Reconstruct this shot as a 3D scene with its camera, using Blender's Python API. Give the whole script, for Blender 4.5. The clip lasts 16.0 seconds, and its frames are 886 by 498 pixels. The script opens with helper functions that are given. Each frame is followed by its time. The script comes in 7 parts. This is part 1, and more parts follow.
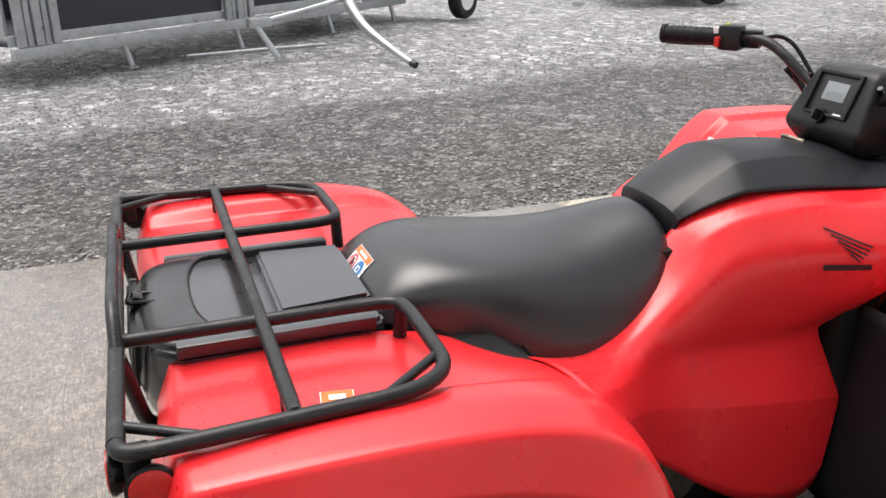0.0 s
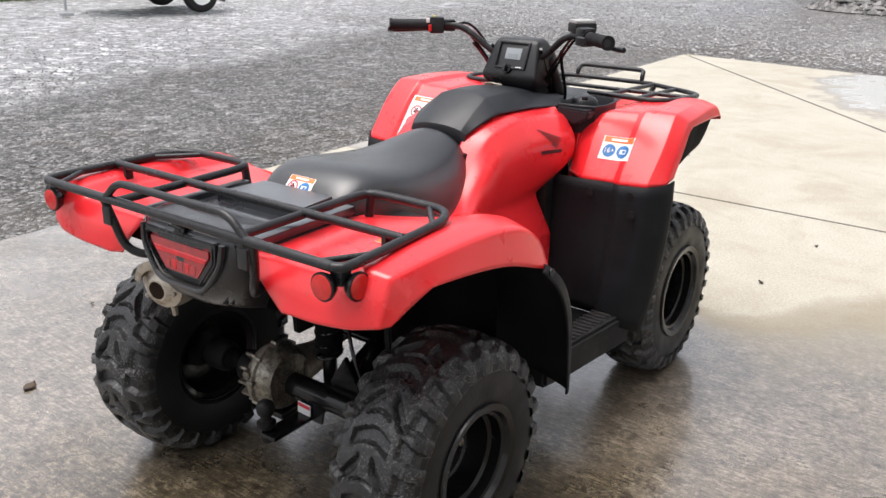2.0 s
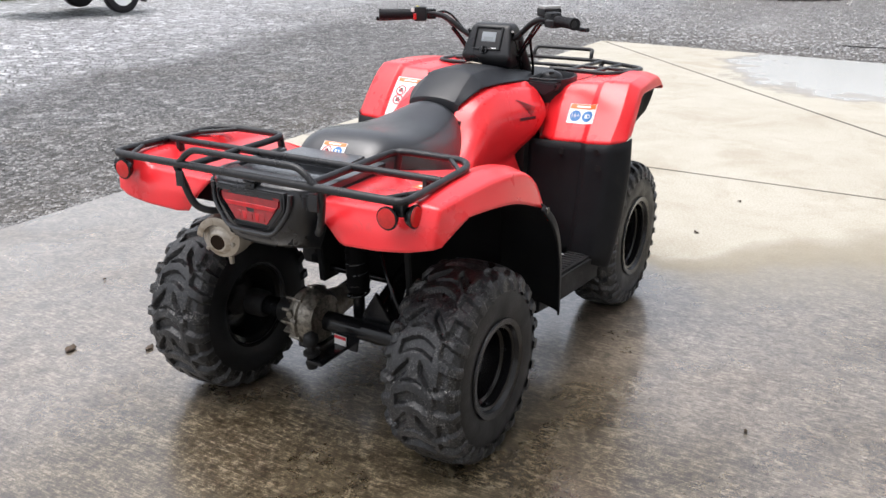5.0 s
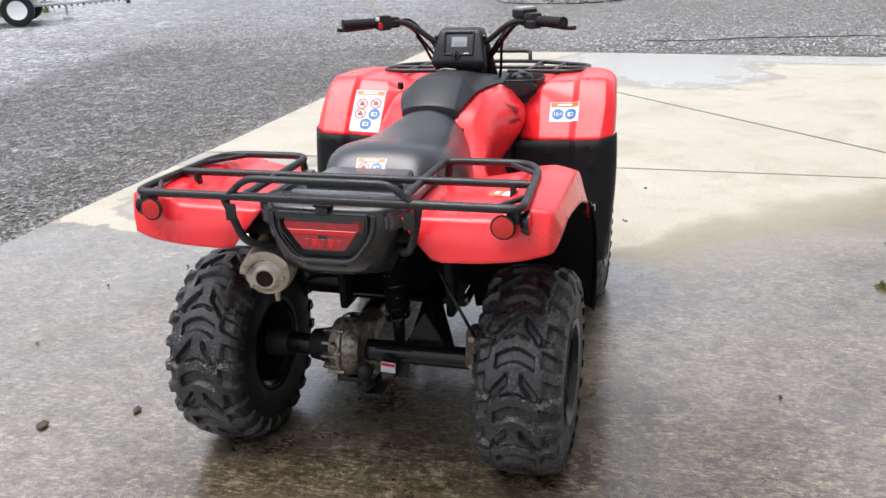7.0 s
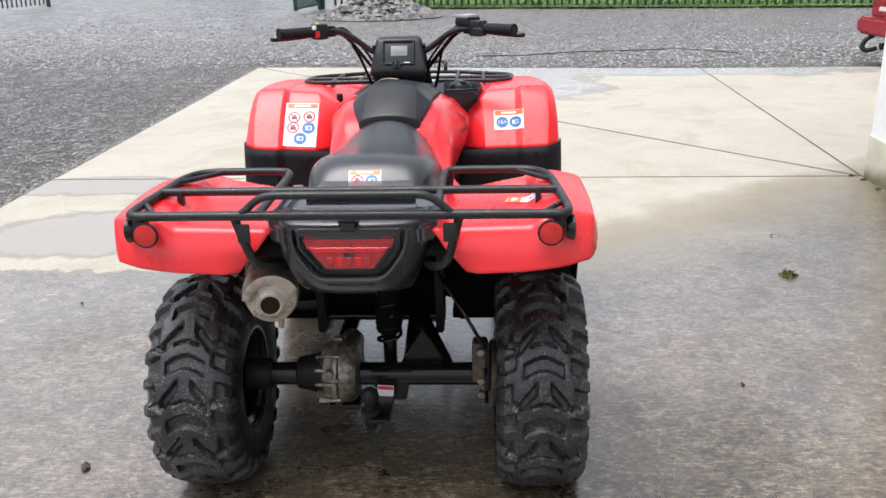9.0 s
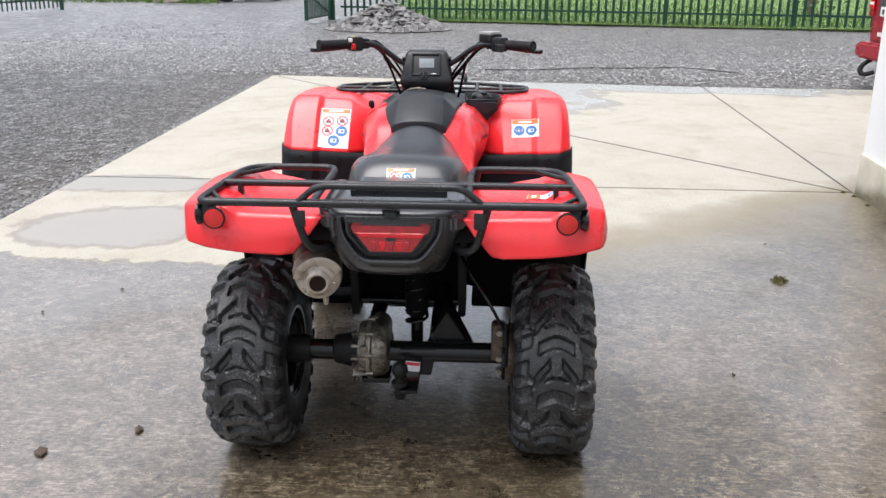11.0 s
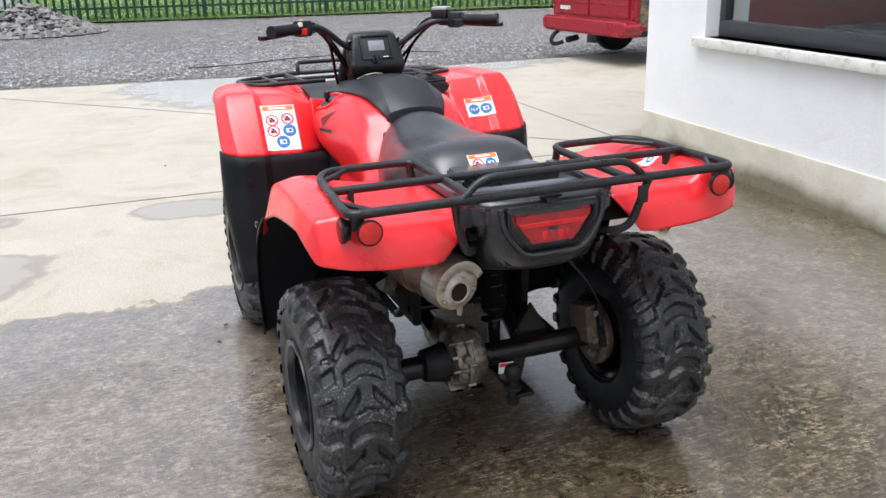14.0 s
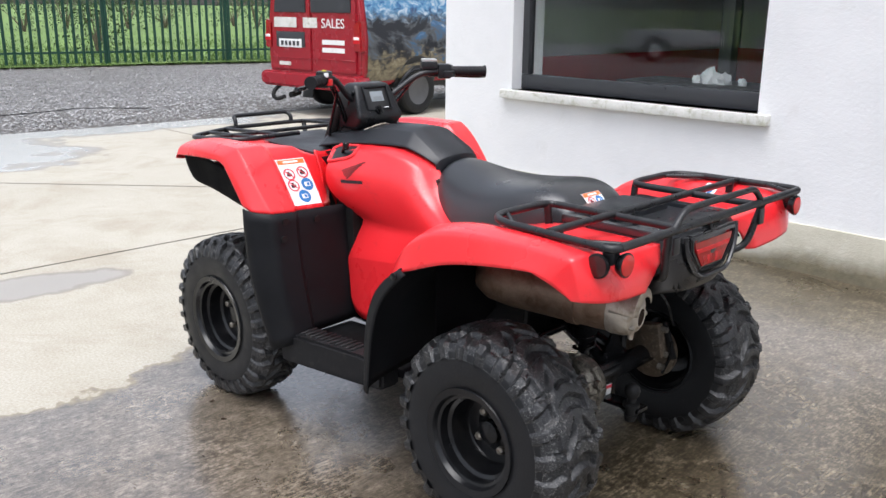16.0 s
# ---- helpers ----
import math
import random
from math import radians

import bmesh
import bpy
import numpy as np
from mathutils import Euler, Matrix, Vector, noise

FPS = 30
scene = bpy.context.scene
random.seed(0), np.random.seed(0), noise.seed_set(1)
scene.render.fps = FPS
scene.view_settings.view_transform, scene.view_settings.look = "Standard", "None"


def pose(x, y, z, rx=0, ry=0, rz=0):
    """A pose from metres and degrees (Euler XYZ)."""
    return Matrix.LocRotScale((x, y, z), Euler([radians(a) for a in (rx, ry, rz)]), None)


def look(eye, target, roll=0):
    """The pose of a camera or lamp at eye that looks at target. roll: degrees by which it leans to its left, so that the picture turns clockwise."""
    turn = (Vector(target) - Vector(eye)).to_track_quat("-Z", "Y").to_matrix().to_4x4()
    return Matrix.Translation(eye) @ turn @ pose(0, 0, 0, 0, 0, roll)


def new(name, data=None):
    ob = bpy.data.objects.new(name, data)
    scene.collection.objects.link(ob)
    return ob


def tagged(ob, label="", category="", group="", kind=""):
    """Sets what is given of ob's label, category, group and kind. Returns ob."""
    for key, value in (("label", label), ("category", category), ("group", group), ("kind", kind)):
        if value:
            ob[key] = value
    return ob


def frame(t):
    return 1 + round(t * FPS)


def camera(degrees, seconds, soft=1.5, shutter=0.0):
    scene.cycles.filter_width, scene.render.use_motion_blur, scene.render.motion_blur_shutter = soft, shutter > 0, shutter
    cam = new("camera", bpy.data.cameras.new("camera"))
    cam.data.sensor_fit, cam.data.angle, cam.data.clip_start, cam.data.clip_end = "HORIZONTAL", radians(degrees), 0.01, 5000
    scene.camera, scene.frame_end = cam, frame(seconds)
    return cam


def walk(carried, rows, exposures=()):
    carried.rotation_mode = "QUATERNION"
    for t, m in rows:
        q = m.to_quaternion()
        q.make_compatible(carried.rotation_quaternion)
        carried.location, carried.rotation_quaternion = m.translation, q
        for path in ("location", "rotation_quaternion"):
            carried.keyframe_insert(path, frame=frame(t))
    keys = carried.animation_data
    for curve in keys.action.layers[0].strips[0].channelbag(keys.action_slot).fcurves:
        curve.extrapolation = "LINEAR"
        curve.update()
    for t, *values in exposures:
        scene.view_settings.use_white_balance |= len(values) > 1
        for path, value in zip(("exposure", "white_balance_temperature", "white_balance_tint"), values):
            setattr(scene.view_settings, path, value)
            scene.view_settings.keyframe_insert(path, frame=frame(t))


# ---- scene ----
cam = camera(53.7, 16.0)
PATH = [
    (0, (-0.339, -1.393, 1.431), (0.266, 0.379, 0.727), -0.9),
    (0.5, (-0.637, -1.459, 1.475), (0.354, 0.126, 0.765), -1.8),
    (1, (-0.9, -1.548, 1.454), (0.319, -0.121, 0.763), -1.8),
    (1.5, (-1.207, -1.549, 1.482), (0.182, -0.299, 0.769), -0.7),
    (2, (-1.529, -1.554, 1.488), (-0.016, -0.443, 0.798), 0.5),
    (2.5, (-1.774, -1.597, 1.483), (-0.215, -0.571, 0.763), 0.4),
    (3, (-1.883, -1.561, 1.507), (-0.3, -0.556, 0.809), -0.5),
    (3.5, (-1.921, -1.572, 1.512), (-0.328, -0.583, 0.815), -0.3),
    (4, (-1.953, -1.588, 1.511), (-0.36, -0.599, 0.814), -0.6),
    (4.5, (-2.011, -1.586, 1.511), (-0.409, -0.609, 0.82), -0.8),
    (4.7, (-2.037, -1.614, 1.514), (-0.433, -0.642, 0.819), -0.6),
    (6.8, (-2.282, -0.967, 1.484), (-0.502, -0.362, 0.803), -2.0),
    (7, (-2.295, -0.866, 1.484), (-0.489, -0.335, 0.807), -2.2),
    (7.5, (-2.372, -0.634, 1.482), (-0.514, -0.334, 0.806), -1.9),
    (8, (-2.389, -0.449, 1.471), (-0.508, -0.289, 0.81), -1.9),
    (8.5, (-2.32, -0.362, 1.449), (-0.433, -0.246, 0.794), -1.9),
    (9, (-2.298, -0.315, 1.452), (-0.409, -0.218, 0.802), -1.3),
    (9.2, (-2.309, -0.296, 1.461), (-0.414, -0.218, 0.826), -1.1),
    (11.3, (-2.615, -0.23, 1.487), (-0.716, -0.14, 0.866), 0.5),
    (11.5, (-2.615, -0.205, 1.485), (-0.715, -0.138, 0.866), 0.7),
    (12, (-2.594, -0.031, 1.48), (-0.689, -0.03, 0.872), 0.2),
    (12.5, (-2.491, 0.202, 1.45), (-0.584, 0.115, 0.852), -1.6),
    (13, (-2.393, 0.445, 1.457), (-0.509, 0.166, 0.846), -0.9),
    (13.5, (-2.324, 0.733, 1.457), (-0.488, 0.245, 0.83), -1.1),
    (14, (-2.173, 0.964, 1.421), (-0.406, 0.285, 0.776), -1.5),
    (14.5, (-2.022, 1.185, 1.417), (-0.322, 0.35, 0.775), -0.5),
    (15, (-1.875, 1.505, 1.42), (-0.294, 0.457, 0.785), 0.4),
    (15.5, (-1.692, 1.821, 1.406), (-0.196, 0.634, 0.81), 0.0),
    (16, (-1.481, 2.144, 1.418), (-0.132, 0.767, 0.884), 0.5),
]
walk(cam, [(t, look(eye, target, roll)) for t, eye, target, roll in PATH], exposures=((0, 0.7, 6850, 12), (1, 0.74, 6760, 12), (2, 0.84, 6640, 12), (4.5, 0.86, 6480, 12), (8, 0.83, 6390, 12), (12, 0.8, 6320, 12), (16, 0.78, 6230, 12)))

# ---- light ----
world = bpy.data.worlds.new("overcast_sky")
scene.world = world
world.use_nodes = True
wn, wl = world.node_tree.nodes, world.node_tree.links
wn.clear()
sky = wn.new("ShaderNodeTexSky")
sky.sky_type = "NISHITA"
sky.sun_disc = False
sky.sun_elevation, sky.sun_rotation = radians(75), radians(-35)
sky.dust_density, sky.air_density = 4.0, 1.2
grey = wn.new("ShaderNodeHueSaturation")
grey.inputs["Saturation"].default_value = 0.34
wbg = wn.new("ShaderNodeBackground")
wbg.inputs["Strength"].default_value = 0.15
wout = wn.new("ShaderNodeOutputWorld")
wl.new(sky.outputs[0], grey.inputs["Color"])
wl.new(grey.outputs[0], wbg.inputs["Color"])
wl.new(wbg.outputs[0], wout.inputs["Surface"])
sun = new("sun", bpy.data.lights.new("sun", "SUN"))
sun.data.energy, sun.data.angle, sun.data.color = 1.5, radians(50), (1.0, 0.99, 0.98)
sun.matrix_world = look((-1.75, 2.5, 12), (0, 0, 0))


# ---- materials ----
def nodes_of(name):
    m = bpy.data.materials.new(name)
    m.use_nodes = True
    t = m.node_tree
    return m, t, t.nodes, t.links, t.nodes["Principled BSDF"]


def noise_tex(t, scale, detail=4.0, rough=0.55, vec=None, distort=0.0):
    n = t.nodes.new("ShaderNodeTexNoise")
    n.inputs["Scale"].default_value, n.inputs["Detail"].default_value = scale, detail
    n.inputs["Roughness"].default_value, n.inputs["Distortion"].default_value = rough, distort
    if vec:
        t.links.new(vec, n.inputs["Vector"])
    return n.outputs["Fac"]


def ramp(t, fac, stops):
    r = t.nodes.new("ShaderNodeValToRGB")
    e = r.color_ramp.elements
    while len(e) < len(stops):
        e.new(0.5)
    for k, (p, c) in enumerate(stops):
        e[k].position = p
        e[k].color = (*c, 1) if len(c) == 3 else (c[0], c[0], c[0], 1)
    t.links.new(fac, r.inputs["Fac"])
    return r.outputs["Color"]


def mix(t, fac, a, b, blend="MIX"):
    m = t.nodes.new("ShaderNodeMix")
    m.data_type, m.blend_type = "RGBA", blend
    for sock, v in ((m.inputs[0], fac), (m.inputs[6], a), (m.inputs[7], b)):
        if isinstance(v, (int, float)):
            sock.default_value = v if sock == m.inputs[0] else (v, v, v, 1)
        elif isinstance(v, tuple):
            sock.default_value = (*v, 1)
        else:
            t.links.new(v, sock)
    return m.outputs[2]


def calc(t, op, a, b=0.0):
    m = t.nodes.new("ShaderNodeMath")
    m.operation = op
    for sock, v in ((m.inputs[0], a), (m.inputs[1], b)):
        if isinstance(v, (int, float)):
            sock.default_value = v
        else:
            t.links.new(v, sock)
    return m.outputs[0]


def bump(t, bsdf, height, strength, dist=0.01):
    b = t.nodes.new("ShaderNodeBump")
    b.inputs["Strength"].default_value, b.inputs["Distance"].default_value = strength, dist
    t.links.new(height, b.inputs["Height"])
    t.links.new(b.outputs[0], bsdf.inputs["Normal"])


def coords(t):
    return t.nodes.new("ShaderNodeTexCoord").outputs["Object"]


def pbr(name, color, rough=0.5, metal=0.0, var=0.15, big=6.0, fine=120.0, relief=0.15, dirt=None, dirt_amount=0.35, spec=0.5, rvar=0.15):
    """A plain surface with large and fine variation, and dirt of its own colour in patches."""
    m, t, n, l, p = nodes_of(name)
    c = coords(t)
    a, b = noise_tex(t, big, 5, vec=c), noise_tex(t, fine, 3, vec=c)
    lo = tuple(v * (1 - var) for v in color)
    hi = tuple(min(1.0, v * (1 + var)) for v in color)
    col = mix(t, 0.3, ramp(t, a, [(0.3, lo), (0.7, hi)]), ramp(t, b, [(0.3, lo), (0.7, hi)]))
    if dirt:
        d = noise_tex(t, big * 2.3, 8, 0.65, c, 0.6)
        col = mix(t, ramp(t, d, [(0.62 - dirt_amount * 0.4, (0.0,)), (0.75, (1.0,))]), col, dirt)
    l.new(col, p.inputs["Base Color"])
    l.new(ramp(t, a, [(0.3, (max(0.02, rough - rvar),)), (0.7, (min(1, rough + rvar),))]), p.inputs["Roughness"])
    p.inputs["Metallic"].default_value = metal
    p.inputs["Specular IOR Level"].default_value = spec
    bump(t, p, b, relief, 0.003)
    return m


def glass(name, color, rough=0.03, alpha=None):
    m, t, n, l, p = nodes_of(name)
    p.inputs["Base Color"].default_value = (*color, 1)
    p.inputs["Roughness"].default_value = rough
    p.inputs["Transmission Weight"].default_value = 1.0
    p.inputs["IOR"].default_value = 1.45
    return m


def concrete_slab():
    m, t, n, l, p = nodes_of("brushed_concrete")
    c = coords(t)
    sep = n.new("ShaderNodeSeparateXYZ")
    l.new(c, sep.inputs[0])
    x, y = sep.outputs[0], sep.outputs[1]
    big, mid, fine = noise_tex(t, 0.9, 6, 0.6, c), noise_tex(t, 5, 7, 0.65, c), noise_tex(t, 90, 4, 0.7, c)
    # broom marks run across the slab
    mp = n.new("ShaderNodeMapping")
    mp.inputs["Scale"].default_value = (150, 16.0, 1)
    l.new(c, mp.inputs["Vector"])
    broom = noise_tex(t, 1.0, 4, 0.6, mp.outputs[0])
    dry = mix(t, 0.35, ramp(t, big, [(0.3, (0.315, 0.284, 0.212)), (0.7, (0.415, 0.389, 0.318))]), ramp(t, mid, [(0.3, (0.285, 0.250, 0.172)), (0.72, (0.45, 0.428, 0.362))]))
    stain = ramp(t, noise_tex(t, 1.6, 7, 0.7, c, 0.8), [(0.5, (0.0,)), (0.68, (1.0,))])
    dry = mix(t, calc(t, "MULTIPLY", stain, 0.75), dry, (0.25, 0.205, 0.13))
    dry = mix(t, 0.3, dry, ramp(t, fine, [(0.3, (0.12, 0.11, 0.09)), (0.7, (0.62, 0.6, 0.55))]))
    # wet concrete: greyer on the open side, brown with algae and darkened for shade towards the house
    mp2 = n.new("ShaderNodeMapping")
    mp2.inputs["Scale"].default_value = (1.0, 0.72, 1)
    l.new(c, mp2.inputs["Vector"])
    m1, m2, m3 = noise_tex(t, 17, 6, 0.72, mp2.outputs[0], 0.3), noise_tex(t, 62, 4, 0.7, mp2.outputs[0]), noise_tex(t, 210, 3, 0.75, c)
    # a darker brown oval in the middle of the slab; brown algae and painted house shade along the wall
    sx, sy = calc(t, "MULTIPLY", calc(t, "ADD", x, 0.40), 1.1), calc(t, "MULTIPLY", calc(t, "ADD", y, 0.45), 0.85)
    spread = calc(t, "SUBTRACT", 1.15, calc(t, "ADD", calc(t, "MULTIPLY", sx, sx), calc(t, "MULTIPLY", sy, sy)))
    algae_shade = calc(t, "MULTIPLY", calc(t, "SUBTRACT", -1.45, y), 1.2)
    brown_zone = calc(t, "ADD", calc(t, "MAXIMUM", spread, algae_shade), calc(t, "MULTIPLY", calc(t, "SUBTRACT", big, 0.5), 2.6))
    open_side = ramp(t, calc(t, "SUBTRACT", 0.75, brown_zone), [(0.0, (0.0,)), (1.0, (1.0,))])
    grain = calc(t, "ADD", calc(t, "MULTIPLY", m1, 0.24), calc(t, "ADD", calc(t, "MULTIPLY", m2, 0.28), calc(t, "ADD", calc(t, "MULTIPLY", m3, 0.26), calc(t, "MULTIPLY", broom, 0.22))))
    wet_b = ramp(t, grain, [(0.432, (0.016, 0.011, 0.006)), (0.48, (0.050, 0.039, 0.024)), (0.52, (0.104, 0.086, 0.056)), (0.57, (0.27, 0.232, 0.168))])
    wet_g = ramp(t, grain, [(0.432, (0.040, 0.030, 0.020)), (0.48, (0.104, 0.085, 0.064)), (0.52, (0.172, 0.146, 0.114)), (0.575, (0.31, 0.275, 0.225))])
    wet = mix(t, open_side, wet_b, wet_g)
    patch = ramp(t, noise_tex(t, 2.6, 6, 0.7, c, 0.5), [(0.35, (0.66, 0.62, 0.56)), (0.68, (1.25, 1.22, 1.18))])
    wet = mix(t, 0.8, wet, patch, "MULTIPLY")
    brown = ramp(t, noise_tex(t, 1.1, 6, 0.65, c, 0.6), [(0.42, (0.0,)), (0.66, (1.0,))])
    wet = mix(t, calc(t, "MULTIPLY", brown, 0.5), wet, mix(t, 0.5, wet, (0.085, 0.06, 0.03)))
    # damp ground behind a wandering line, sharp on the open side and soft towards the house, and puddles
    edge = calc(t, "ADD", calc(t, "MULTIPLY", calc(t, "SUBTRACT", noise_tex(t, 0.9, 6, 0.62, c), 0.5), 1.1), calc(t, "MULTIPLY", calc(t, "SUBTRACT", mid, 0.5), 0.16))
    line = calc(t, "ADD", calc(t, "SUBTRACT", 1.66, x), edge)
    line = calc(t, "ADD", line, calc(t, "MULTIPLY", calc(t, "MINIMUM", calc(t, "ADD", y, 0.55), 0.0), -0.72))
    line = calc(t, "MINIMUM", line, calc(t, "SUBTRACT", 3.45, x))
    sharp = ramp(t, calc(t, "ADD", calc(t, "MULTIPLY", y, 0.6), 0.5), [(0.0, (0.085,)), (0.6, (0.5,)), (1.0, (2.2,))])
    damp = ramp(t, calc(t, "ADD", calc(t, "MULTIPLY", line, calc(t, "MULTIPLY", sharp, 10.0)), 0.4), [(0.0, (0.0,)), (0.30, (0.35,)), (0.5, (0.75,)), (1.0, (1.0,))])

    def pool(cx, cy, rx, ry, lean=0.0):
        ex = calc(t, "ADD", calc(t, "SUBTRACT", x, cx), calc(t, "MULTIPLY", calc(t, "SUBTRACT", y, cy), -lean))
        dx, dy = calc(t, "DIVIDE", ex, rx), calc(t, "DIVIDE", calc(t, "SUBTRACT", y, cy), ry)
        r2 = calc(t, "ADD", calc(t, "MULTIPLY", dx, dx), calc(t, "MULTIPLY", dy, dy))
        wob = calc(t, "MULTIPLY", calc(t, "SUBTRACT", noise_tex(t, 2.2, 5, 0.6, c), 0.5), 2.2)
        return ramp(t, calc(t, "SUBTRACT", 1.0, calc(t, "ADD", r2, wob)), [(-0.2, (0.0,)), (0.42, (1.0,))])
    # soaked margins round the puddles
    water = pool(3.26, 2.25, 0.26, 0.70)
    for q in ((2.25, 1.95, 0.46, 0.66), (8.0, -0.45, 1.55, 1.25, 0.35), (8.62, -2.2, 0.55, 2.7, 0.165), (3.06, 0.5, 0.22, 0.42, 0.1), (9.35, 0.6, 0.28, 1.6, 0.165)):
        water = calc(t, "MAXIMUM", water, pool(*q))
    tide = calc(t, "MULTIPLY", calc(t, "MULTIPLY", damp, calc(t, "SUBTRACT", 1.0, damp)), 3.8)
    col = mix(t, damp, dry, wet)
    col = mix(t, tide, col, mix(t, 0.68, col, (0.185, 0.145, 0.072)))
    far = ramp(t, calc(t, "MULTIPLY", calc(t, "SUBTRACT", x, 4.0), 0.5), [(0.0, (0.7,)), (1.0, (0.0,))])
    # far pools take a paler base: sky reflection put into the colour
    rim = mix(t, far, mix(t, 0.5, dry, (0.43, 0.415, 0.39)), (0.225, 0.198, 0.162))
    col = mix(t, water, col, mix(t, damp, rim, wet))
    shore = calc(t, "MULTIPLY", calc(t, "MULTIPLY", water, calc(t, "SUBTRACT", 1.0, water)), 3.0)
    col = mix(t, shore, col, mix(t, 0.6, col, (0.12, 0.10, 0.075)))
    l.new(col, p.inputs["Base Color"])
    sheen = ramp(t, noise_tex(t, 2.2, 6, 0.65, c, 0.4), [(0.35, (0.22,)), (0.7, (0.42,))])
    l.new(mix(t, calc(t, "MULTIPLY", damp, open_side), 0.75, 0.95), p.inputs["Specular IOR Level"])
    rough = mix(t, damp, 0.72, sheen)
    l.new(mix(t, water, rough, mix(t, far, 0.24, 0.42)), p.inputs["Roughness"])
    h = mix(t, 0.3, m2, broom)
    l2 = mix(t, water, h, 0.5)
    bump(t, p, l2, 0.45, 0.003)
    # a thin film of water over the damp part, broken by rougher patches
    film = calc(t, "MULTIPLY", damp, ramp(t, noise_tex(t, 1.3, 6, 0.62, c, 0.5), [(0.28, (0.35,)), (0.5, (1.0,))]))
    film = calc(t, "MULTIPLY", film, ramp(t, open_side, [(0.0, (0.55,)), (1.0, (1.0,))]))
    film = calc(t, "MAXIMUM", film, calc(t, "MULTIPLY", water, mix(t, far, 1.0, 0.25)))
    ripple = n.new("ShaderNodeBump")
    ripple.inputs["Strength"].default_value, ripple.inputs["Distance"].default_value = 0.22, 0.002
    l.new(l2, ripple.inputs["Height"])
    l.new(ripple.outputs[0], p.inputs["Coat Normal"])
    l.new(film, p.inputs["Coat Weight"])
    p.inputs["Coat IOR"].default_value = 1.7
    l.new(mix(t, water, ramp(t, m2, [(0.3, (0.07,)), (0.7, (0.24,))]), 0.2), p.inputs["Coat Roughness"])
    return m


def gravel_mat():
    m, t, n, l, p = nodes_of("wet_grey_gravel")
    c = coords(t)
    v = n.new("ShaderNodeTexVoronoi")
    v.inputs["Scale"].default_value = 30
    l.new(c, v.inputs["Vector"])
    v2 = n.new("ShaderNodeTexVoronoi")
    v2.inputs["Scale"].default_value = 95
    l.new(c, v2.inputs["Vector"])
    sepc = n.new("ShaderNodeSeparateColor")
    l.new(v.outputs["Color"], sepc.inputs[0])
    stone = ramp(t, sepc.outputs[0], [(0.0, (0.018, 0.018, 0.019)), (0.45, (0.07, 0.069, 0.067)), (0.8, (0.15, 0.148, 0.143)), (0.92, (0.34, 0.335, 0.33)), (1.0, (0.6, 0.59, 0.58))])
    v3 = n.new("ShaderNodeTexVoronoi")
    v3.inputs["Scale"].default_value = 11
    l.new(c, v3.inputs["Vector"])
    sep3 = n.new("ShaderNodeSeparateColor")
    l.new(v3.outputs["Color"], sep3.inputs[0])
    coarse = ramp(t, sep3.outputs[0], [(0.0, (0.02, 0.02, 0.021)), (0.5, (0.10, 0.10, 0.10)), (0.85, (0.24, 0.24, 0.24)), (1.0, (0.75, 0.75, 0.74))])
    stone = mix(t, 0.35, stone, coarse)
    # dark loose band beside the concrete, paler compacted ground further out, with soft long streaks
    sep = n.new("ShaderNodeSeparateXYZ")
    l.new(c, sep.inputs[0])
    mp = n.new("ShaderNodeMapping")
    mp.inputs["Scale"].default_value = (0.16, 0.42, 1)
    mp.inputs["Rotation"].default_value = (0, 0, 0.3)
    l.new(c, mp.inputs["Vector"])
    streak = calc(t, "SUBTRACT", noise_tex(t, 1.0, 6, 0.6, mp.outputs[0], 0.4), 0.5)
    patch = calc(t, "SUBTRACT", noise_tex(t, 0.55, 6, 0.62, c), 0.5)
    reach = calc(t, "MAXIMUM", calc(t, "MULTIPLY", calc(t, "SUBTRACT", calc(t, "SUBTRACT", sep.outputs[1], calc(t, "MULTIPLY", sep.outputs[0], 0.2)), 5.5), 0.6), calc(t, "MULTIPLY", calc(t, "SUBTRACT", sep.outputs[0], 10.8), 0.25))
    reach = calc(t, "MINIMUM", calc(t, "MAXIMUM", reach, -0.5), 0.45)
    track = ramp(t, calc(t, "ADD", calc(t, "ADD", reach, 0.5), calc(t, "ADD", calc(t, "MULTIPLY", streak, 1.3), calc(t, "MULTIPLY", patch, 0.9))), [(0.35, (0.0,)), (0.75, (1.0,))])
    pale = mix(t, 0.35, ramp(t, sepc.outputs[0], [(0.0, (0.10, 0.10, 0.105)), (0.5, (0.28, 0.28, 0.285)), (1.0, (0.66, 0.66, 0.66))]), (0.34, 0.34, 0.35))
    pale = mix(t, 0.55, pale, ramp(t, sep3.outputs[1], [(0.0, (0.04, 0.04, 0.042)), (0.55, (0.20, 0.20, 0.205)), (0.85, (0.46, 0.46, 0.465)), (1.0, (0.9, 0.9, 0.9))]))
    mp4 = n.new("ShaderNodeMapping")
    mp4.inputs["Scale"].default_value = (5.0, 1.6, 1)
    mp4.inputs["Rotation"].default_value = (0, 0, 0.2)
    l.new(c, mp4.inputs["Vector"])
    ruts = ramp(t, noise_tex(t, 1.0, 8, 0.75, mp4.outputs[0], 0.4), [(0.32, (0.32, 0.31, 0.30)), (0.5, (0.78, 0.78, 0.79)), (0.68, (1.35, 1.35, 1.37))])
    pale = mix(t, 0.7, pale, ruts, "MULTIPLY")
    stone = mix(t, 0.6, stone, ruts, "MULTIPLY")
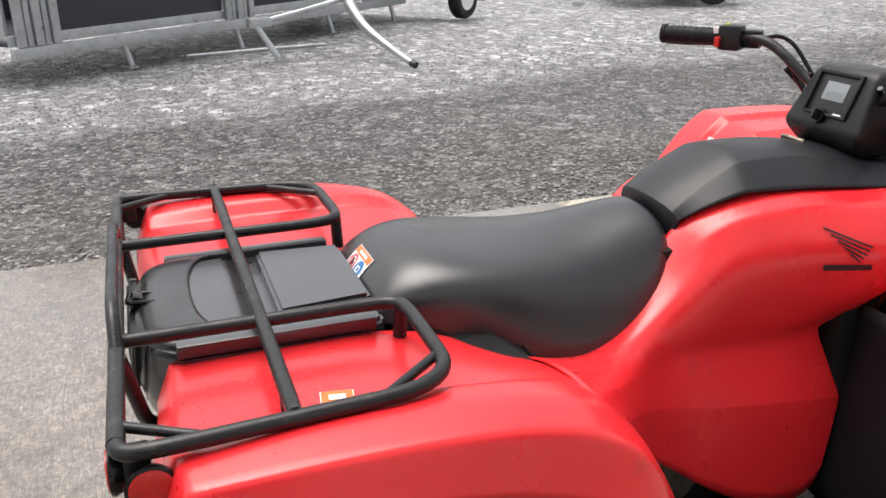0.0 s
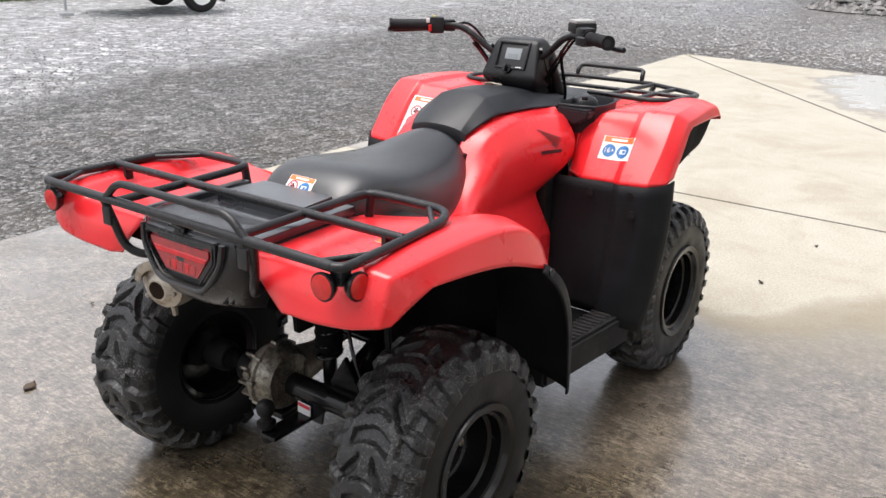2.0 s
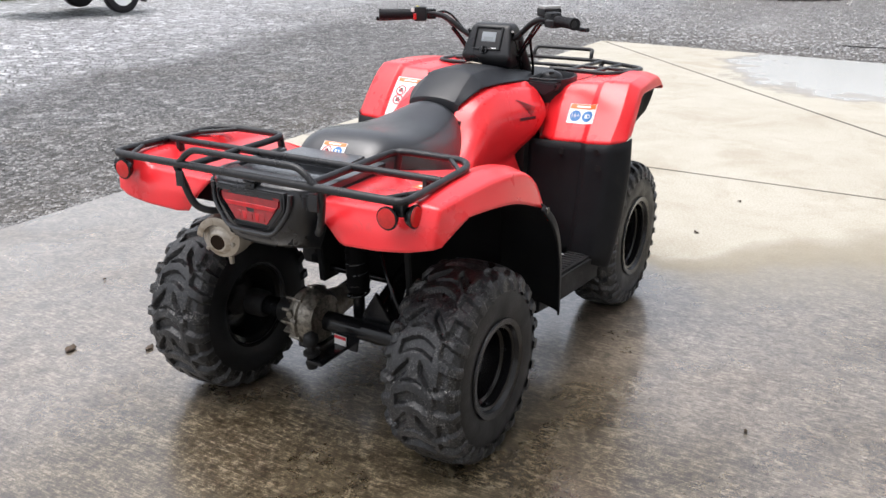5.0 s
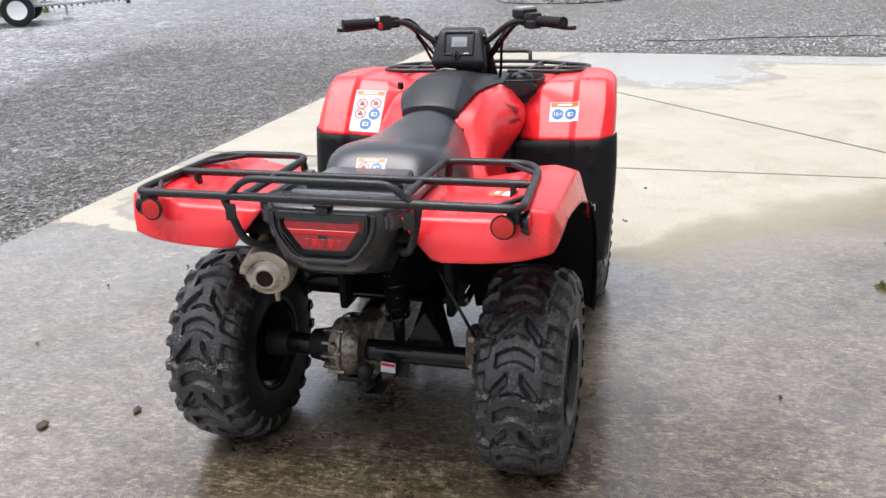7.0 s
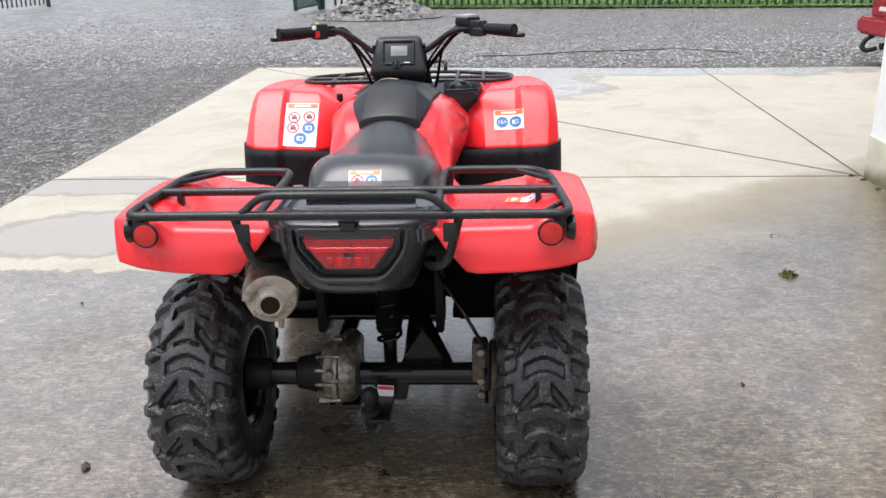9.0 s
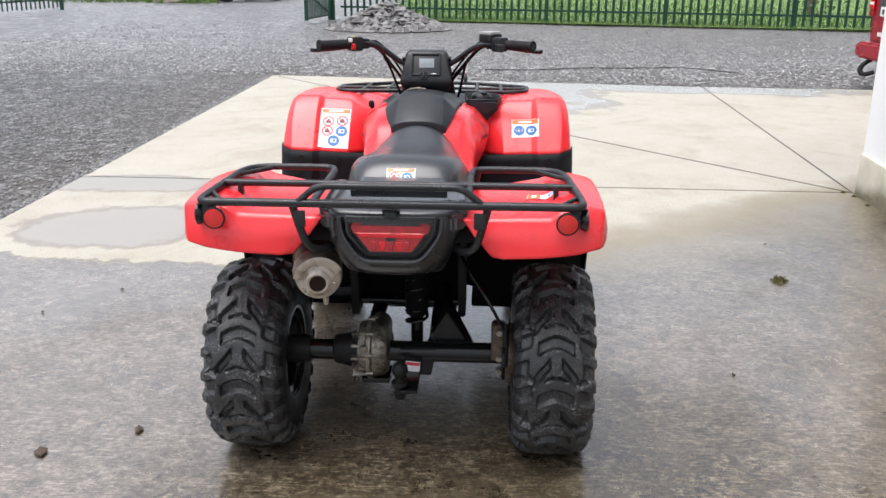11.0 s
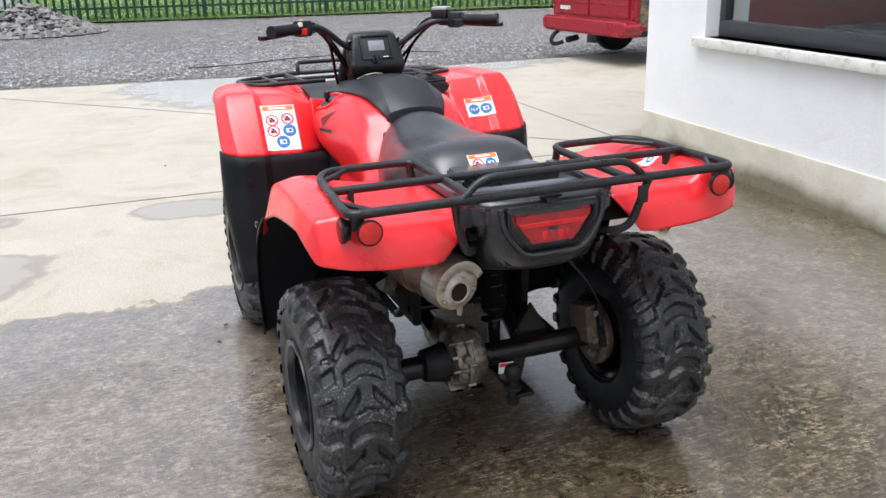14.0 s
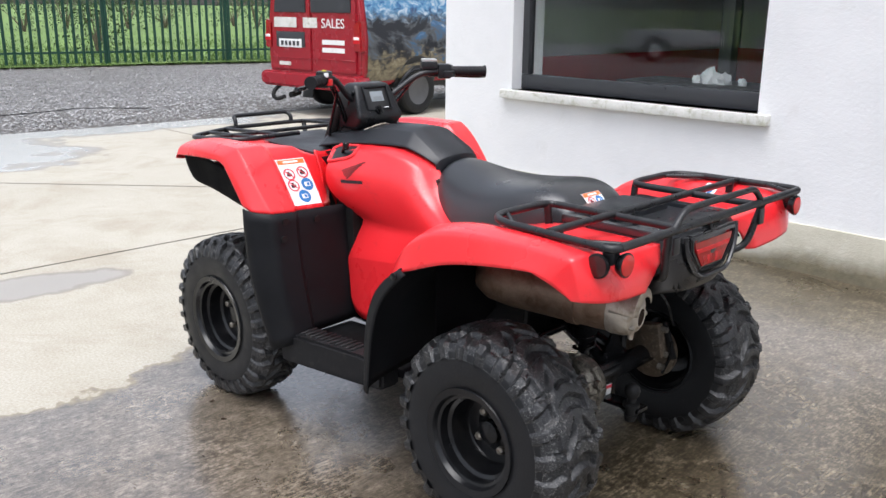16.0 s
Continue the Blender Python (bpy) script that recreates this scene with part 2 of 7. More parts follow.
    packed = ramp(t, calc(t, "ADD", calc(t, "MULTIPLY", calc(t, "SUBTRACT", calc(t, "SUBTRACT", sep.outputs[1], calc(t, "MULTIPLY", sep.outputs[0], 0.4)), 5.0), 0.3), 0.5), [(0.0, (1.0,)), (1.0, (1.65,))])
    pale = mix(t, 1.0, pale, packed, "MULTIPLY")
    col = mix(t, track, stone, pale)
    brown = ramp(t, noise_tex(t, 0.7, 6, 0.7, c), [(0.55, (0.0,)), (0.75, (1.0,))])
    brown = calc(t, "MAXIMUM", calc(t, "MULTIPLY", brown, 0.6), calc(t, "MULTIPLY", ramp(t, calc(t, "ADD", calc(t, "ADD", calc(t, "MULTIPLY", sep.outputs[1], -0.5), 2.2), calc(t, "MULTIPLY", patch, 2.0)), [(0.0, (0.0,)), (1.0, (1.0,))]), 0.5))
    col = mix(t, brown, col, (0.11, 0.088, 0.06))
    l.new(col, p.inputs["Base Color"])
    l.new(mix(t, track, 0.55, 0.32), p.inputs["Roughness"])
    h = calc(t, "ADD", calc(t, "MULTIPLY", v.outputs["Distance"], -1.0), calc(t, "MULTIPLY", v2.outputs["Distance"], -0.5))
    bump(t, p, h, 1.0, 0.035)
    return m


def random_tint(name, a, b, rough=0.6, island=True, spec=0.5):
    m, t, n, l, p = nodes_of(name)
    src = n.new("ShaderNodeNewGeometry").outputs["Random Per Island"] if island else n.new("ShaderNodeObjectInfo").outputs["Random"]
    col = ramp(t, src, [(0.0, a), (1.0, b)])
    f = noise_tex(t, 60, 4, vec=coords(t))
    l.new(mix(t, 0.4, col, ramp(t, f, [(0.3, tuple(v * 0.6 for v in a)), (0.7, b)])), p.inputs["Base Color"])
    p.inputs["Roughness"].default_value = rough
    p.inputs["Specular IOR Level"].default_value = spec
    bump(t, p, f, 0.4, 0.004)
    return m


def render_wall():
    m, t, n, l, p = nodes_of("white_painted_render")
    c = coords(t)
    sep = n.new("ShaderNodeSeparateXYZ")
    l.new(c, sep.inputs[0])
    big, fine = noise_tex(t, 1.3, 6, 0.6, c), noise_tex(t, 45, 5, 0.7, c)
    col = ramp(t, big, [(0.3, (0.72, 0.725, 0.73)), (0.7, (0.82, 0.82, 0.82))])
    grime = ramp(t, noise_tex(t, 3.0, 8, 0.7, c, 0.5), [(0.58, (0.0,)), (0.8, (1.0,))])
    col = mix(t, calc(t, "MULTIPLY", grime, 0.3), col, (0.5, 0.49, 0.44))
    l.new(col, p.inputs["Base Color"])
    p.inputs["Roughness"].default_value = 0.75
    bump(t, p, mix(t, 0.5, fine, noise_tex(t, 9, 4, 0.6, c)), 0.5, 0.008)
    return m


def plinth_mat():
    m, t, n, l, p = nodes_of("weathered_plinth")
    c = coords(t)
    big = noise_tex(t, 2.0, 8, 0.7, c, 0.4)
    col = ramp(t, big, [(0.3, (0.44, 0.415, 0.32)), (0.5, (0.55, 0.525, 0.43)), (0.7, (0.63, 0.61, 0.53))])
    sep = n.new("ShaderNodeSeparateXYZ")
    l.new(c, sep.inputs[0])
    wave = calc(t, "ADD", calc(t, "MULTIPLY", calc(t, "SUBTRACT", noise_tex(t, 1.4, 5, 0.6, c, 0.3), 0.5), 0.30), calc(t, "SUBTRACT", 0.085, sep.outputs[2]))
    band = ramp(t, calc(t, "ADD", calc(t, "MULTIPLY", wave, 7.0), 0.5), [(0.2, (0.0,)), (0.8, (1.0,))])
    moss = ramp(t, noise_tex(t, 5, 7, 0.7, c), [(0.52, (0.0,)), (0.72, (1.0,))])
    col = mix(t, calc(t, "MULTIPLY", moss, 0.22), col, (0.20, 0.18, 0.09))
    l.new(mix(t, calc(t, "MULTIPLY", band, 0.85), col, ramp(t, noise_tex(t, 12, 6, 0.7, c), [(0.3, (0.07, 0.058, 0.028)), (0.7, (0.20, 0.165, 0.09))])), p.inputs["Base Color"])
    p.inputs["Roughness"].default_value = 0.7
    bump(t, p, noise_tex(t, 60, 5, 0.7, c), 0.5, 0.006)
    return m


def tread_rubber():
    """Black rubber with scattered pale scuffs in patches."""
    m, t, n, l, p = nodes_of("worn_tread_rubber")
    c = coords(t)
    zone = ramp(t, noise_tex(t, 14, 5, 0.6, c), [(0.40, (0.0,)), (0.62, (1.0,))])
    fleck = ramp(t, noise_tex(t, 190, 5, 0.75, c, 0.4), [(0.535, (0.0,)), (0.60, (1.0,))])
    film = ramp(t, noise_tex(t, 38, 6, 0.7, c, 0.4), [(0.46, (0.0,)), (0.72, (1.0,))])
    col = mix(t, calc(t, "MULTIPLY", film, 0.4), (0.0075, 0.0081, 0.0095), (0.024, 0.024, 0.025))
    col = mix(t, calc(t, "MULTIPLY", calc(t, "ADD", calc(t, "MULTIPLY", zone, 0.8), 0.10), fleck), col, (0.19, 0.186, 0.178))
    l.new(col, p.inputs["Base Color"])
    l.new(ramp(t, noise_tex(t, 30, 5, 0.6, c), [(0.3, (0.24,)), (0.7, (0.50,))]), p.inputs["Roughness"])
    p.inputs["Specular IOR Level"].default_value = 0.5
    bump(t, p, noise_tex(t, 160, 5, 0.7, c), 0.45, 0.003)
    return m


M = {}
M["seal"] = pbr("joint_sealant", (0.035, 0.032, 0.026), 0.7, var=0.4, big=9, fine=60, relief=0.3, dirt=(0.10, 0.095, 0.05), dirt_amount=0.25)
M["slab"], M["gravel"], M["wall"], M["plinth"] = concrete_slab(), gravel_mat(), render_wall(), plinth_mat()
M["stone"] = random_tint("loose_gravel_stone", (0.02, 0.02, 0.021), (0.34, 0.335, 0.325), 0.5)
M["chips"] = random_tint("pale_stone_chips", (0.04, 0.04, 0.041), (0.48, 0.475, 0.47), 0.5)
M["rubble"] = random_tint("broken_limestone", (0.03, 0.03, 0.032), (0.30, 0.29, 0.275), 0.8)
M["grass"] = random_tint("meadow_grass", (0.06, 0.115, 0.02), (0.14, 0.225, 0.05), 0.7)
M["field"] = pbr("grass_field", (0.115, 0.190, 0.045), 0.85, var=0.45, big=0.6, fine=30, relief=0.6)
M["leaf"] = random_tint("hedge_leaf", (0.030, 0.055, 0.018), (0.085, 0.135, 0.045), 0.6)
M["bark"] = pbr("bark", (0.15, 0.12, 0.085), 0.85, var=0.4, big=14, relief=0.8)
M["fence"] = pbr("green_powder_coat", (0.006, 0.048, 0.030), 0.45, var=0.25, big=3, relief=0.1)
M["galv"] = pbr("galvanised_steel", (0.47, 0.49, 0.5), 0.42, 0.75, var=0.2, big=9, fine=60, relief=0.15, dirt=(0.2, 0.19, 0.17), dirt_amount=0.1)
M["red"] = pbr("red_plastic", (0.78, 0.023, 0.030), 0.30, var=0.06, big=5, fine=300, relief=0.03, spec=0.5, rvar=0.07, dirt=(0.60, 0.035, 0.035), dirt_amount=0.05)
M["black"] = pbr("black_textured_plastic", (0.008, 0.0085, 0.0100), 0.36, var=0.3, big=8, fine=420, relief=0.16, spec=0.38, dirt=(0.02, 0.02, 0.0195), dirt_amount=0.1)
M["vinyl"] = pbr("seat_vinyl", (0.012, 0.0135, 0.016), 0.34, var=0.2, big=7, fine=500, relief=0.12, rvar=0.08, spec=0.6)
M["guard"] = pbr("matt_black_guard", (0.010, 0.0105, 0.012), 0.5, var=0.3, big=8, fine=420, relief=0.2, spec=0.13, dirt=(0.014, 0.014, 0.0135), dirt_amount=0.1)
M["cover"] = pbr("tank_cover_plastic", (0.0095, 0.011, 0.014), 0.48, var=0.2, big=7, fine=500, relief=0.15, rvar=0.08, spec=0.32)
M["tray"] = pbr("glossy_tray_plastic", (0.013, 0.0148, 0.0185), 0.32, var=0.25, big=9, fine=400, relief=0.12, spec=0.7, rvar=0.06)
M["tubes"] = pbr("black_coated_tube", (0.011, 0.0115, 0.013), 0.36, var=0.3, big=20, fine=200, relief=0.15, spec=0.4, dirt=(0.05, 0.048, 0.045), dirt_amount=0.1)
M["steel"] = pbr("black_painted_steel", (0.006, 0.0062, 0.007), 0.2, var=0.3, big=20, fine=200, relief=0.06, spec=0.35, rvar=0.08)
M["rubber"] = pbr("tyre_rubber", (0.0085, 0.009, 0.0102), 0.48, var=0.3, big=12, fine=150, relief=0.25, spec=0.34, dirt=(0.020, 0.0195, 0.019), dirt_amount=0.04)
M["lug"] = tread_rubber()
M["alloy"] = pbr("dull_cast_alloy", (0.36, 0.33, 0.28), 0.5, 0.8, var=0.3, big=16, fine=120, relief=0.3, dirt=(0.10, 0.07, 0.045), dirt_amount=0.45)
M["cast"] = pbr("grimy_cast_case", (0.30, 0.275, 0.23), 0.42, 0.75, var=0.4, big=26, fine=110, relief=0.4, dirt=(0.014, 0.011, 0.008), dirt_amount=0.66)
M["pipe_brown"] = pbr("dark_brown_pipe", (0.020, 0.013, 0.009), 0.9, var=0.3, relief=0.3, spec=0.08)
M["silver"] = pbr("muffler_steel", (0.48, 0.435, 0.37), 0.45, 0.7, var=0.15, big=10, fine=160, relief=0.15, dirt=(0.20, 0.145, 0.09), dirt_amount=0.38)
M["muddy"] = pbr("muddy_rusted_steel", (0.085, 0.062, 0.042), 0.7, 0.3, var=0.5, big=22, fine=140, relief=0.6, dirt=(0.24, 0.20, 0.15), dirt_amount=0.25)
M["rust"] = pbr("heat_stained_steel", (0.20, 0.135, 0.095), 0.5, 0.6, var=0.35, big=9, fine=120, relief=0.3, dirt=(0.10, 0.055, 0.03), dirt_amount=0.4)
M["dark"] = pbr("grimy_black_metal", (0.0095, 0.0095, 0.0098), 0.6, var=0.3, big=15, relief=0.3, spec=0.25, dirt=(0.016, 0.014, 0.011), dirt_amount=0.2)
M["grip"] = pbr("grip_rubber", (0.012, 0.012, 0.0135), 0.6, var=0.2, big=30, relief=0.3, spec=0.2)
M["white"] = pbr("white_label", (0.80, 0.80, 0.79), 0.4, var=0.04, relief=0.02)
M["orange"] = pbr("orange_label_band", (0.80, 0.17, 0.03), 0.4, var=0.06, relief=0.02)
M["blue"] = pbr("blue_label_disc", (0.02, 0.16, 0.42), 0.4, var=0.06, relief=0.02)
M["ring"] = pbr("red_label_ring", (0.62, 0.03, 0.05), 0.4, var=0.06, relief=0.02)
# black for print, and for the shade in drawn-on holes and openings
M["ink"] = pbr("black_print_and_shade", (0.012, 0.012, 0.013), 0.4, var=0.1, relief=0.02)
M["lens"] = pbr("dark_red_lens", (0.32, 0.004, 0.008), 0.10, var=0.35, big=40, fine=300, relief=0.1, rvar=0.04)
M["lens_pale"] = pbr("pale_red_lens_strip", (0.58, 0.014, 0.020), 0.15, var=0.2, big=60, fine=300, relief=0.1, rvar=0.04)
M["screen"] = pbr("grey_display", (0.22, 0.25, 0.265), 0.3, var=0.05, relief=0.0, rvar=0.03)
M["lens_dark"] = pbr("dark_side_reflector", (0.05, 0.012, 0.012), 0.12, var=0.2, big=60, fine=300, relief=0.1, rvar=0.04)
M["reflector"] = pbr("red_reflector", (0.50, 0.02, 0.018), 0.14, var=0.2, big=60, fine=300, relief=0.1, rvar=0.04)
M["grey_digits"] = pbr("grey_digits", (0.17, 0.19, 0.2), 0.4, var=0.1, relief=0.0)
M["tail"] = pbr("tail_panel_plastic", (0.009, 0.0098, 0.0118), 0.32, var=0.3, big=8, fine=420, relief=0.14, spec=0.5)
# near-black plastic, also used where added panels stand in for deep shade
M["liner"] = pbr("liner_and_shade_black", (0.0035, 0.0035, 0.004), 0.8, var=0.3, relief=0.2, spec=0.08)
M["board"] = pbr("worn_foot_board", (0.010, 0.010, 0.011), 0.6, var=0.3, big=10, relief=0.3, spec=0.2, dirt=(0.035, 0.033, 0.030), dirt_amount=0.12)
M["lid_grey"] = pbr("worn_grey_lid", (0.42, 0.42, 0.41), 0.4, 0.3, var=0.15, relief=0.1)
M["button_red"] = pbr("red_button", (0.6, 0.02, 0.02), 0.35, var=0.05)
M["button_yellow"] = pbr("yellow_button", (0.7, 0.6, 0.05), 0.35, var=0.05)
M["anthracite"] = pbr("anthracite_window_frame", (0.035, 0.037, 0.042), 0.4, var=0.1, relief=0.05)
M["sill"] = pbr("painted_concrete_sill", (0.66, 0.66, 0.62), 0.6, var=0.12, big=7, fine=60, relief=0.3, dirt=(0.36, 0.36, 0.25), dirt_amount=0.3)
M["glass"] = glass("window_glass", (0.93, 0.97, 0.96), 0.01)

for key, weight, gloss in (("vinyl", 0.32, 0.27), ("cover", 0.25, 0.3), ("tail", 0.4, 0.22), ("tray", 0.8, 0.2), ("lens", 0.6, 0.05), ("red", 0.25, 0.12)):
    skin = M[key].node_tree.nodes["Principled BSDF"].inputs
    skin["Coat Weight"].default_value, skin["Coat Roughness"].default_value = weight, gloss


# ---- mesh helpers ----
def mesh_of(bm, name, smooth=True):
    me = bpy.data.meshes.new(name)
    bm.to_mesh(me)
    bm.free()
    if smooth:
        me.shade_smooth()
        me.set_sharp_from_angle(angle=radians(38))
    return me


def part(name, bm, material, parent=None, label="", smooth=True):
    ob = new(name, mesh_of(bm, name, smooth) if isinstance(bm, bmesh.types.BMesh) else bm)
    if material and not ob.data.materials:
        ob.data.materials.append(material)
    ob.parent = parent
    if label:
        tagged(ob, label)
    return ob


def thing(name, label, category, at=(0, 0, 0), rz=0.0, group="", kind=""):
    ob = new(name)
    ob.empty_display_size = 0.1
    ob.matrix_basis = pose(*at, 0, 0, rz)
    return tagged(ob, label, category, group, kind)


def box(bm, c, s, rot=(0, 0, 0), bevel=0.0, seg=2, taper=1.0):
    r = bmesh.ops.create_cube(bm, size=1.0)["verts"]
    for v in r:
        k = taper if v.co.z > 0 else 1.0
        v.co = Vector((v.co.x * s[0] * k, v.co.y * s[1] * k, v.co.z * s[2]))
    bmesh.ops.transform(bm, matrix=pose(*c, *rot), verts=r)
    if bevel:
        es = list({e for v in r for e in v.link_edges})
        bmesh.ops.bevel(bm, geom=es, offset=bevel, segments=seg, affect="EDGES", profile=0.6)
    return bm


def fresh():
    return bmesh.new()


def boxed(c, s, rot=(0, 0, 0), bevel=0.0, seg=2, taper=1.0):
    return box(fresh(), c, s, rot, bevel, seg, taper)


def rounded(pts, fillet, closed=False, n=5):
    pts = [Vector(p) for p in pts]
    out = []
    k = len(pts)
    for i, p in enumerate(pts):
        if not closed and i in (0, k - 1):
            out.append(p)
            continue
        a, b = pts[i - 1] - p, pts[(i + 1) % k] - p
        fa, fb = min(fillet, a.length * 0.48), min(fillet, b.length * 0.48)
        s, e = p + a.normalized() * fa, p + b.normalized() * fb
        for j in range(n + 1):
            u = j / n
            out.append(s * (1 - u) ** 2 + p * 2 * u * (1 - u) + e * u * u)
    return out


def tube(bm, pts, r, seg=10, fillet=0.03, closed=False, r_end=None):
    ps = rounded(pts, fillet, closed) if fillet and len(pts) > 2 else [Vector(p) for p in pts]
    k = len(ps)
    rings = []
    nrm = None
    for i, p in enumerate(ps):
        if closed:
            d = (ps[(i + 1) % k] - ps[i - 1]).normalized()
        else:
            d = (ps[min(i + 1, k - 1)] - ps[max(i - 1, 0)]).normalized()
        if nrm is None:
            nrm = d.orthogonal().normalized()
        nrm = (nrm - d * nrm.dot(d)).normalized()
        bi = d.cross(nrm)
        rr = r if r_end is None else r + (r_end - r) * i / (k - 1)
        rings.append([bm.verts.new(p + (nrm * math.cos(2 * math.pi * j / seg) + bi * math.sin(2 * math.pi * j / seg)) * rr) for j in range(seg)])
    for i in range(k if closed else k - 1):
        a, b = rings[i], rings[(i + 1) % k]
        for j in range(seg):
            bm.faces.new((a[j], a[(j + 1) % seg], b[(j + 1) % seg], b[j]))
    if not closed:
        bm.faces.new(rings[0][::-1])
        bm.faces.new(rings[-1])
    return bm


def tubes(paths, r, seg=10, fillet=0.03):
    bm = fresh()
    for p in paths:
        tube(bm, p, r, seg, fillet)
    return bm


def lathe(profile, seg=40, axis="y", at=(0, 0, 0), bm=None, closed=False):
    """profile: (offset along the axis, radius)."""
    bm = bm or fresh()
    rings = []
    for a, r in profile:
        ring = []
        for j in range(seg):
            w = 2 * math.pi * j / seg
            u, v = r * math.cos(w), r * math.sin(w)
            co = {"y": (u, a, v), "x": (a, u, v), "z": (u, v, a)}[axis]
            ring.append(bm.verts.new(Vector(co) + Vector(at)))
        rings.append(ring)
    n = len(rings)
    for i in range(n if closed else n - 1):
        a, b = rings[i], rings[(i + 1) % n]
        for j in range(seg):
            bm.faces.new((a[j], a[(j + 1) % seg], b[(j + 1) % seg], b[j]))
    if not closed:
        bm.faces.new(rings[0])
        bm.faces.new(rings[-1])
    bmesh.ops.recalc_face_normals(bm, faces=bm.faces)
    return bm


def prism(outline, axis, a, b, bevel=0.0, seg=2, bm=None):
    """A flat outline (pairs) pushed along an axis from a to b; the pairs are the other two axes in order."""
    bm = bm or fresh()

    def co(p, k):
        return {"x": (k, p[0], p[1]), "y": (p[0], k, p[1]), "z": (p[0], p[1], k)}[axis]
    va, vb = [bm.verts.new(co(p, a)) for p in outline], [bm.verts.new(co(p, b)) for p in outline]
    fs = [bm.faces.new(va), bm.faces.new(vb[::-1])]
    k = len(outline)
    for i in range(k):
        fs.append(bm.faces.new((va[i], vb[i], vb[(i + 1) % k], va[(i + 1) % k])))
    bmesh.ops.recalc_face_normals(bm, faces=fs)
    if bevel:
        bmesh.ops.bevel(bm, geom=list({e for f in fs for e in f.edges}), offset=bevel, segments=seg, affect="EDGES")
    return bm


def cage(name, rows, material, parent, thick=0.004, flip=False, mirror=False, crease_rows=(), crease_cols=(), label="", levels=2, corners=()):
    """A moulded panel: a coarse grid of control points, smoothed, with real thickness."""
    bm = fresh()
    cl = bm.edges.layers.float.new("crease_edge")
    vl = bm.verts.layers.float.new("crease_vert")
    s = -1 if mirror else 1
    vs = [[bm.verts.new((x, y * s, z)) for x, y, z in row] for row in rows]
    for i in range(len(vs) - 1):
        for j in range(len(vs[0]) - 1):
            q = (vs[i][j], vs[i][j + 1], vs[i + 1][j + 1], vs[i + 1][j])
            bm.faces.new(q[::-1] if flip != mirror else q).smooth = True
    bm.edges.ensure_lookup_table()
    for i, w in crease_rows:
        for j in range(len(vs[0]) - 1):
            e = bm.edges.get((vs[i][j], vs[i][j + 1]))
            e[cl] = w
            e.smooth = w < 0.8
    for j, w in crease_cols:
        for i in range(len(vs) - 1):
            e = bm.edges.get((vs[i][j], vs[i + 1][j]))
            e[cl] = w
            e.smooth = e.smooth and w < 0.8
    for i, j in corners:
        vs[i][j][vl] = 1.0
    me = bpy.data.meshes.new(name)
    bm.to_mesh(me)
    bm.free()
    ob = part(name, me, material, parent, label)
    sub = ob.modifiers.new("round", "SUBSURF")
    sub.levels = sub.render_levels = levels
    sub.boundary_smooth = "PRESERVE_CORNERS"
    if thick:
        sol = ob.modifiers.new("thickness", "SOLIDIFY")
        sol.thickness, sol.offset = thick, -1
    return ob


# ---- ground and yard ----
def far_edge(y):
    return 9.42 - (2.7 - y) * 0.135 if y > -2.95 else 8.657 + (y + 2.95) * 0.05


def ground():
    bm = fresh()
    xs = [-300, -60, -20] + [k * 1.0 for k in range(-12, 41)] + [50, 70, 110, 200, 400]
    ys = [-300, -60, -20] + [k * 1.0 for k in range(-14, 31)] + [40, 60, 110, 200, 400]
    g = [[bm.verts.new((x, y, -0.025 + 0.012 * noise.noise((x * 0.5, y * 0.5, 0)))) for y in ys] for x in xs]
    for i in range(len(xs) - 1):
        for j in range(len(ys) - 1):
            bm.faces.new((g[i][j], g[i + 1][j], g[i + 1][j + 1], g[i][j + 1]))
    ob = part("ground", bm, M["gravel"])
    tagged(ob, "wet grey gravel yard with paler compacted tracks", "gravel ground", kind="structure")
    return ob


def slab():
    top = thing("pavement", "brushed concrete apron, partly wet, with saw-cut joints", "concrete pavement", kind="structure")
    corner, tip = (3.32, -2.75), (9.42, 2.70)
    c_end = (far_edge(-2.95), -2.95)
    pieces = ([(-9, 2.66), (-9, -2.3), (-8.8, -2.75), corner, (3.44, 2.67)],
              [(3.44, 2.67), corner, tip],
              [tip, corner, c_end],
              [c_end, corner, (3.34, -16), (far_edge(-16), -16)])
    for number, pts in enumerate(pieces):
        mid = Vector((sum(p[0] for p in pts) / len(pts), sum(p[1] for p in pts) / len(pts)))
        # each bay stands a few millimetres back from the joint
        inset = []
        k = len(pts)
        for i, p in enumerate(pts):
            p = Vector(p)
            a, b = (p - Vector(pts[i - 1])).normalized(), (Vector(pts[(i + 1) % k]) - p).normalized()
            na, nb = Vector((-a.y, a.x)), Vector((-b.y, b.x))
            if na.dot(mid - p) < 0:
                na, nb = -na, -nb
            h = (na + nb).normalized()
            inset.append(p + h * ((0.001, 0.013, 0.008, 0.002)[number] / max(0.2, h.dot(na))))
        bm = prism([tuple(q) for q in inset], "z", -0.14, 0.0)
        es = [e for e in bm.edges if all(v.co.z > -0.01 for v in e.verts)]
        bmesh.ops.bevel(bm, geom=es, offset=0.004, segments=2, affect="EDGES")
        part("concrete_bay", bm, M["slab"], top, smooth=False)
    # dark sealant in the joints
    part("joint_filler", prism([(-8.9, 2.6), (-8.9, -2.6), (3.3, -15.9), (far_edge(-15.9) - 0.1, -15.9), (far_edge(-2.95) - 0.1, -2.95), (9.3, 2.6)], "z", -0.13, -0.003), M["seal"], top)
    return top


ground()
slab()


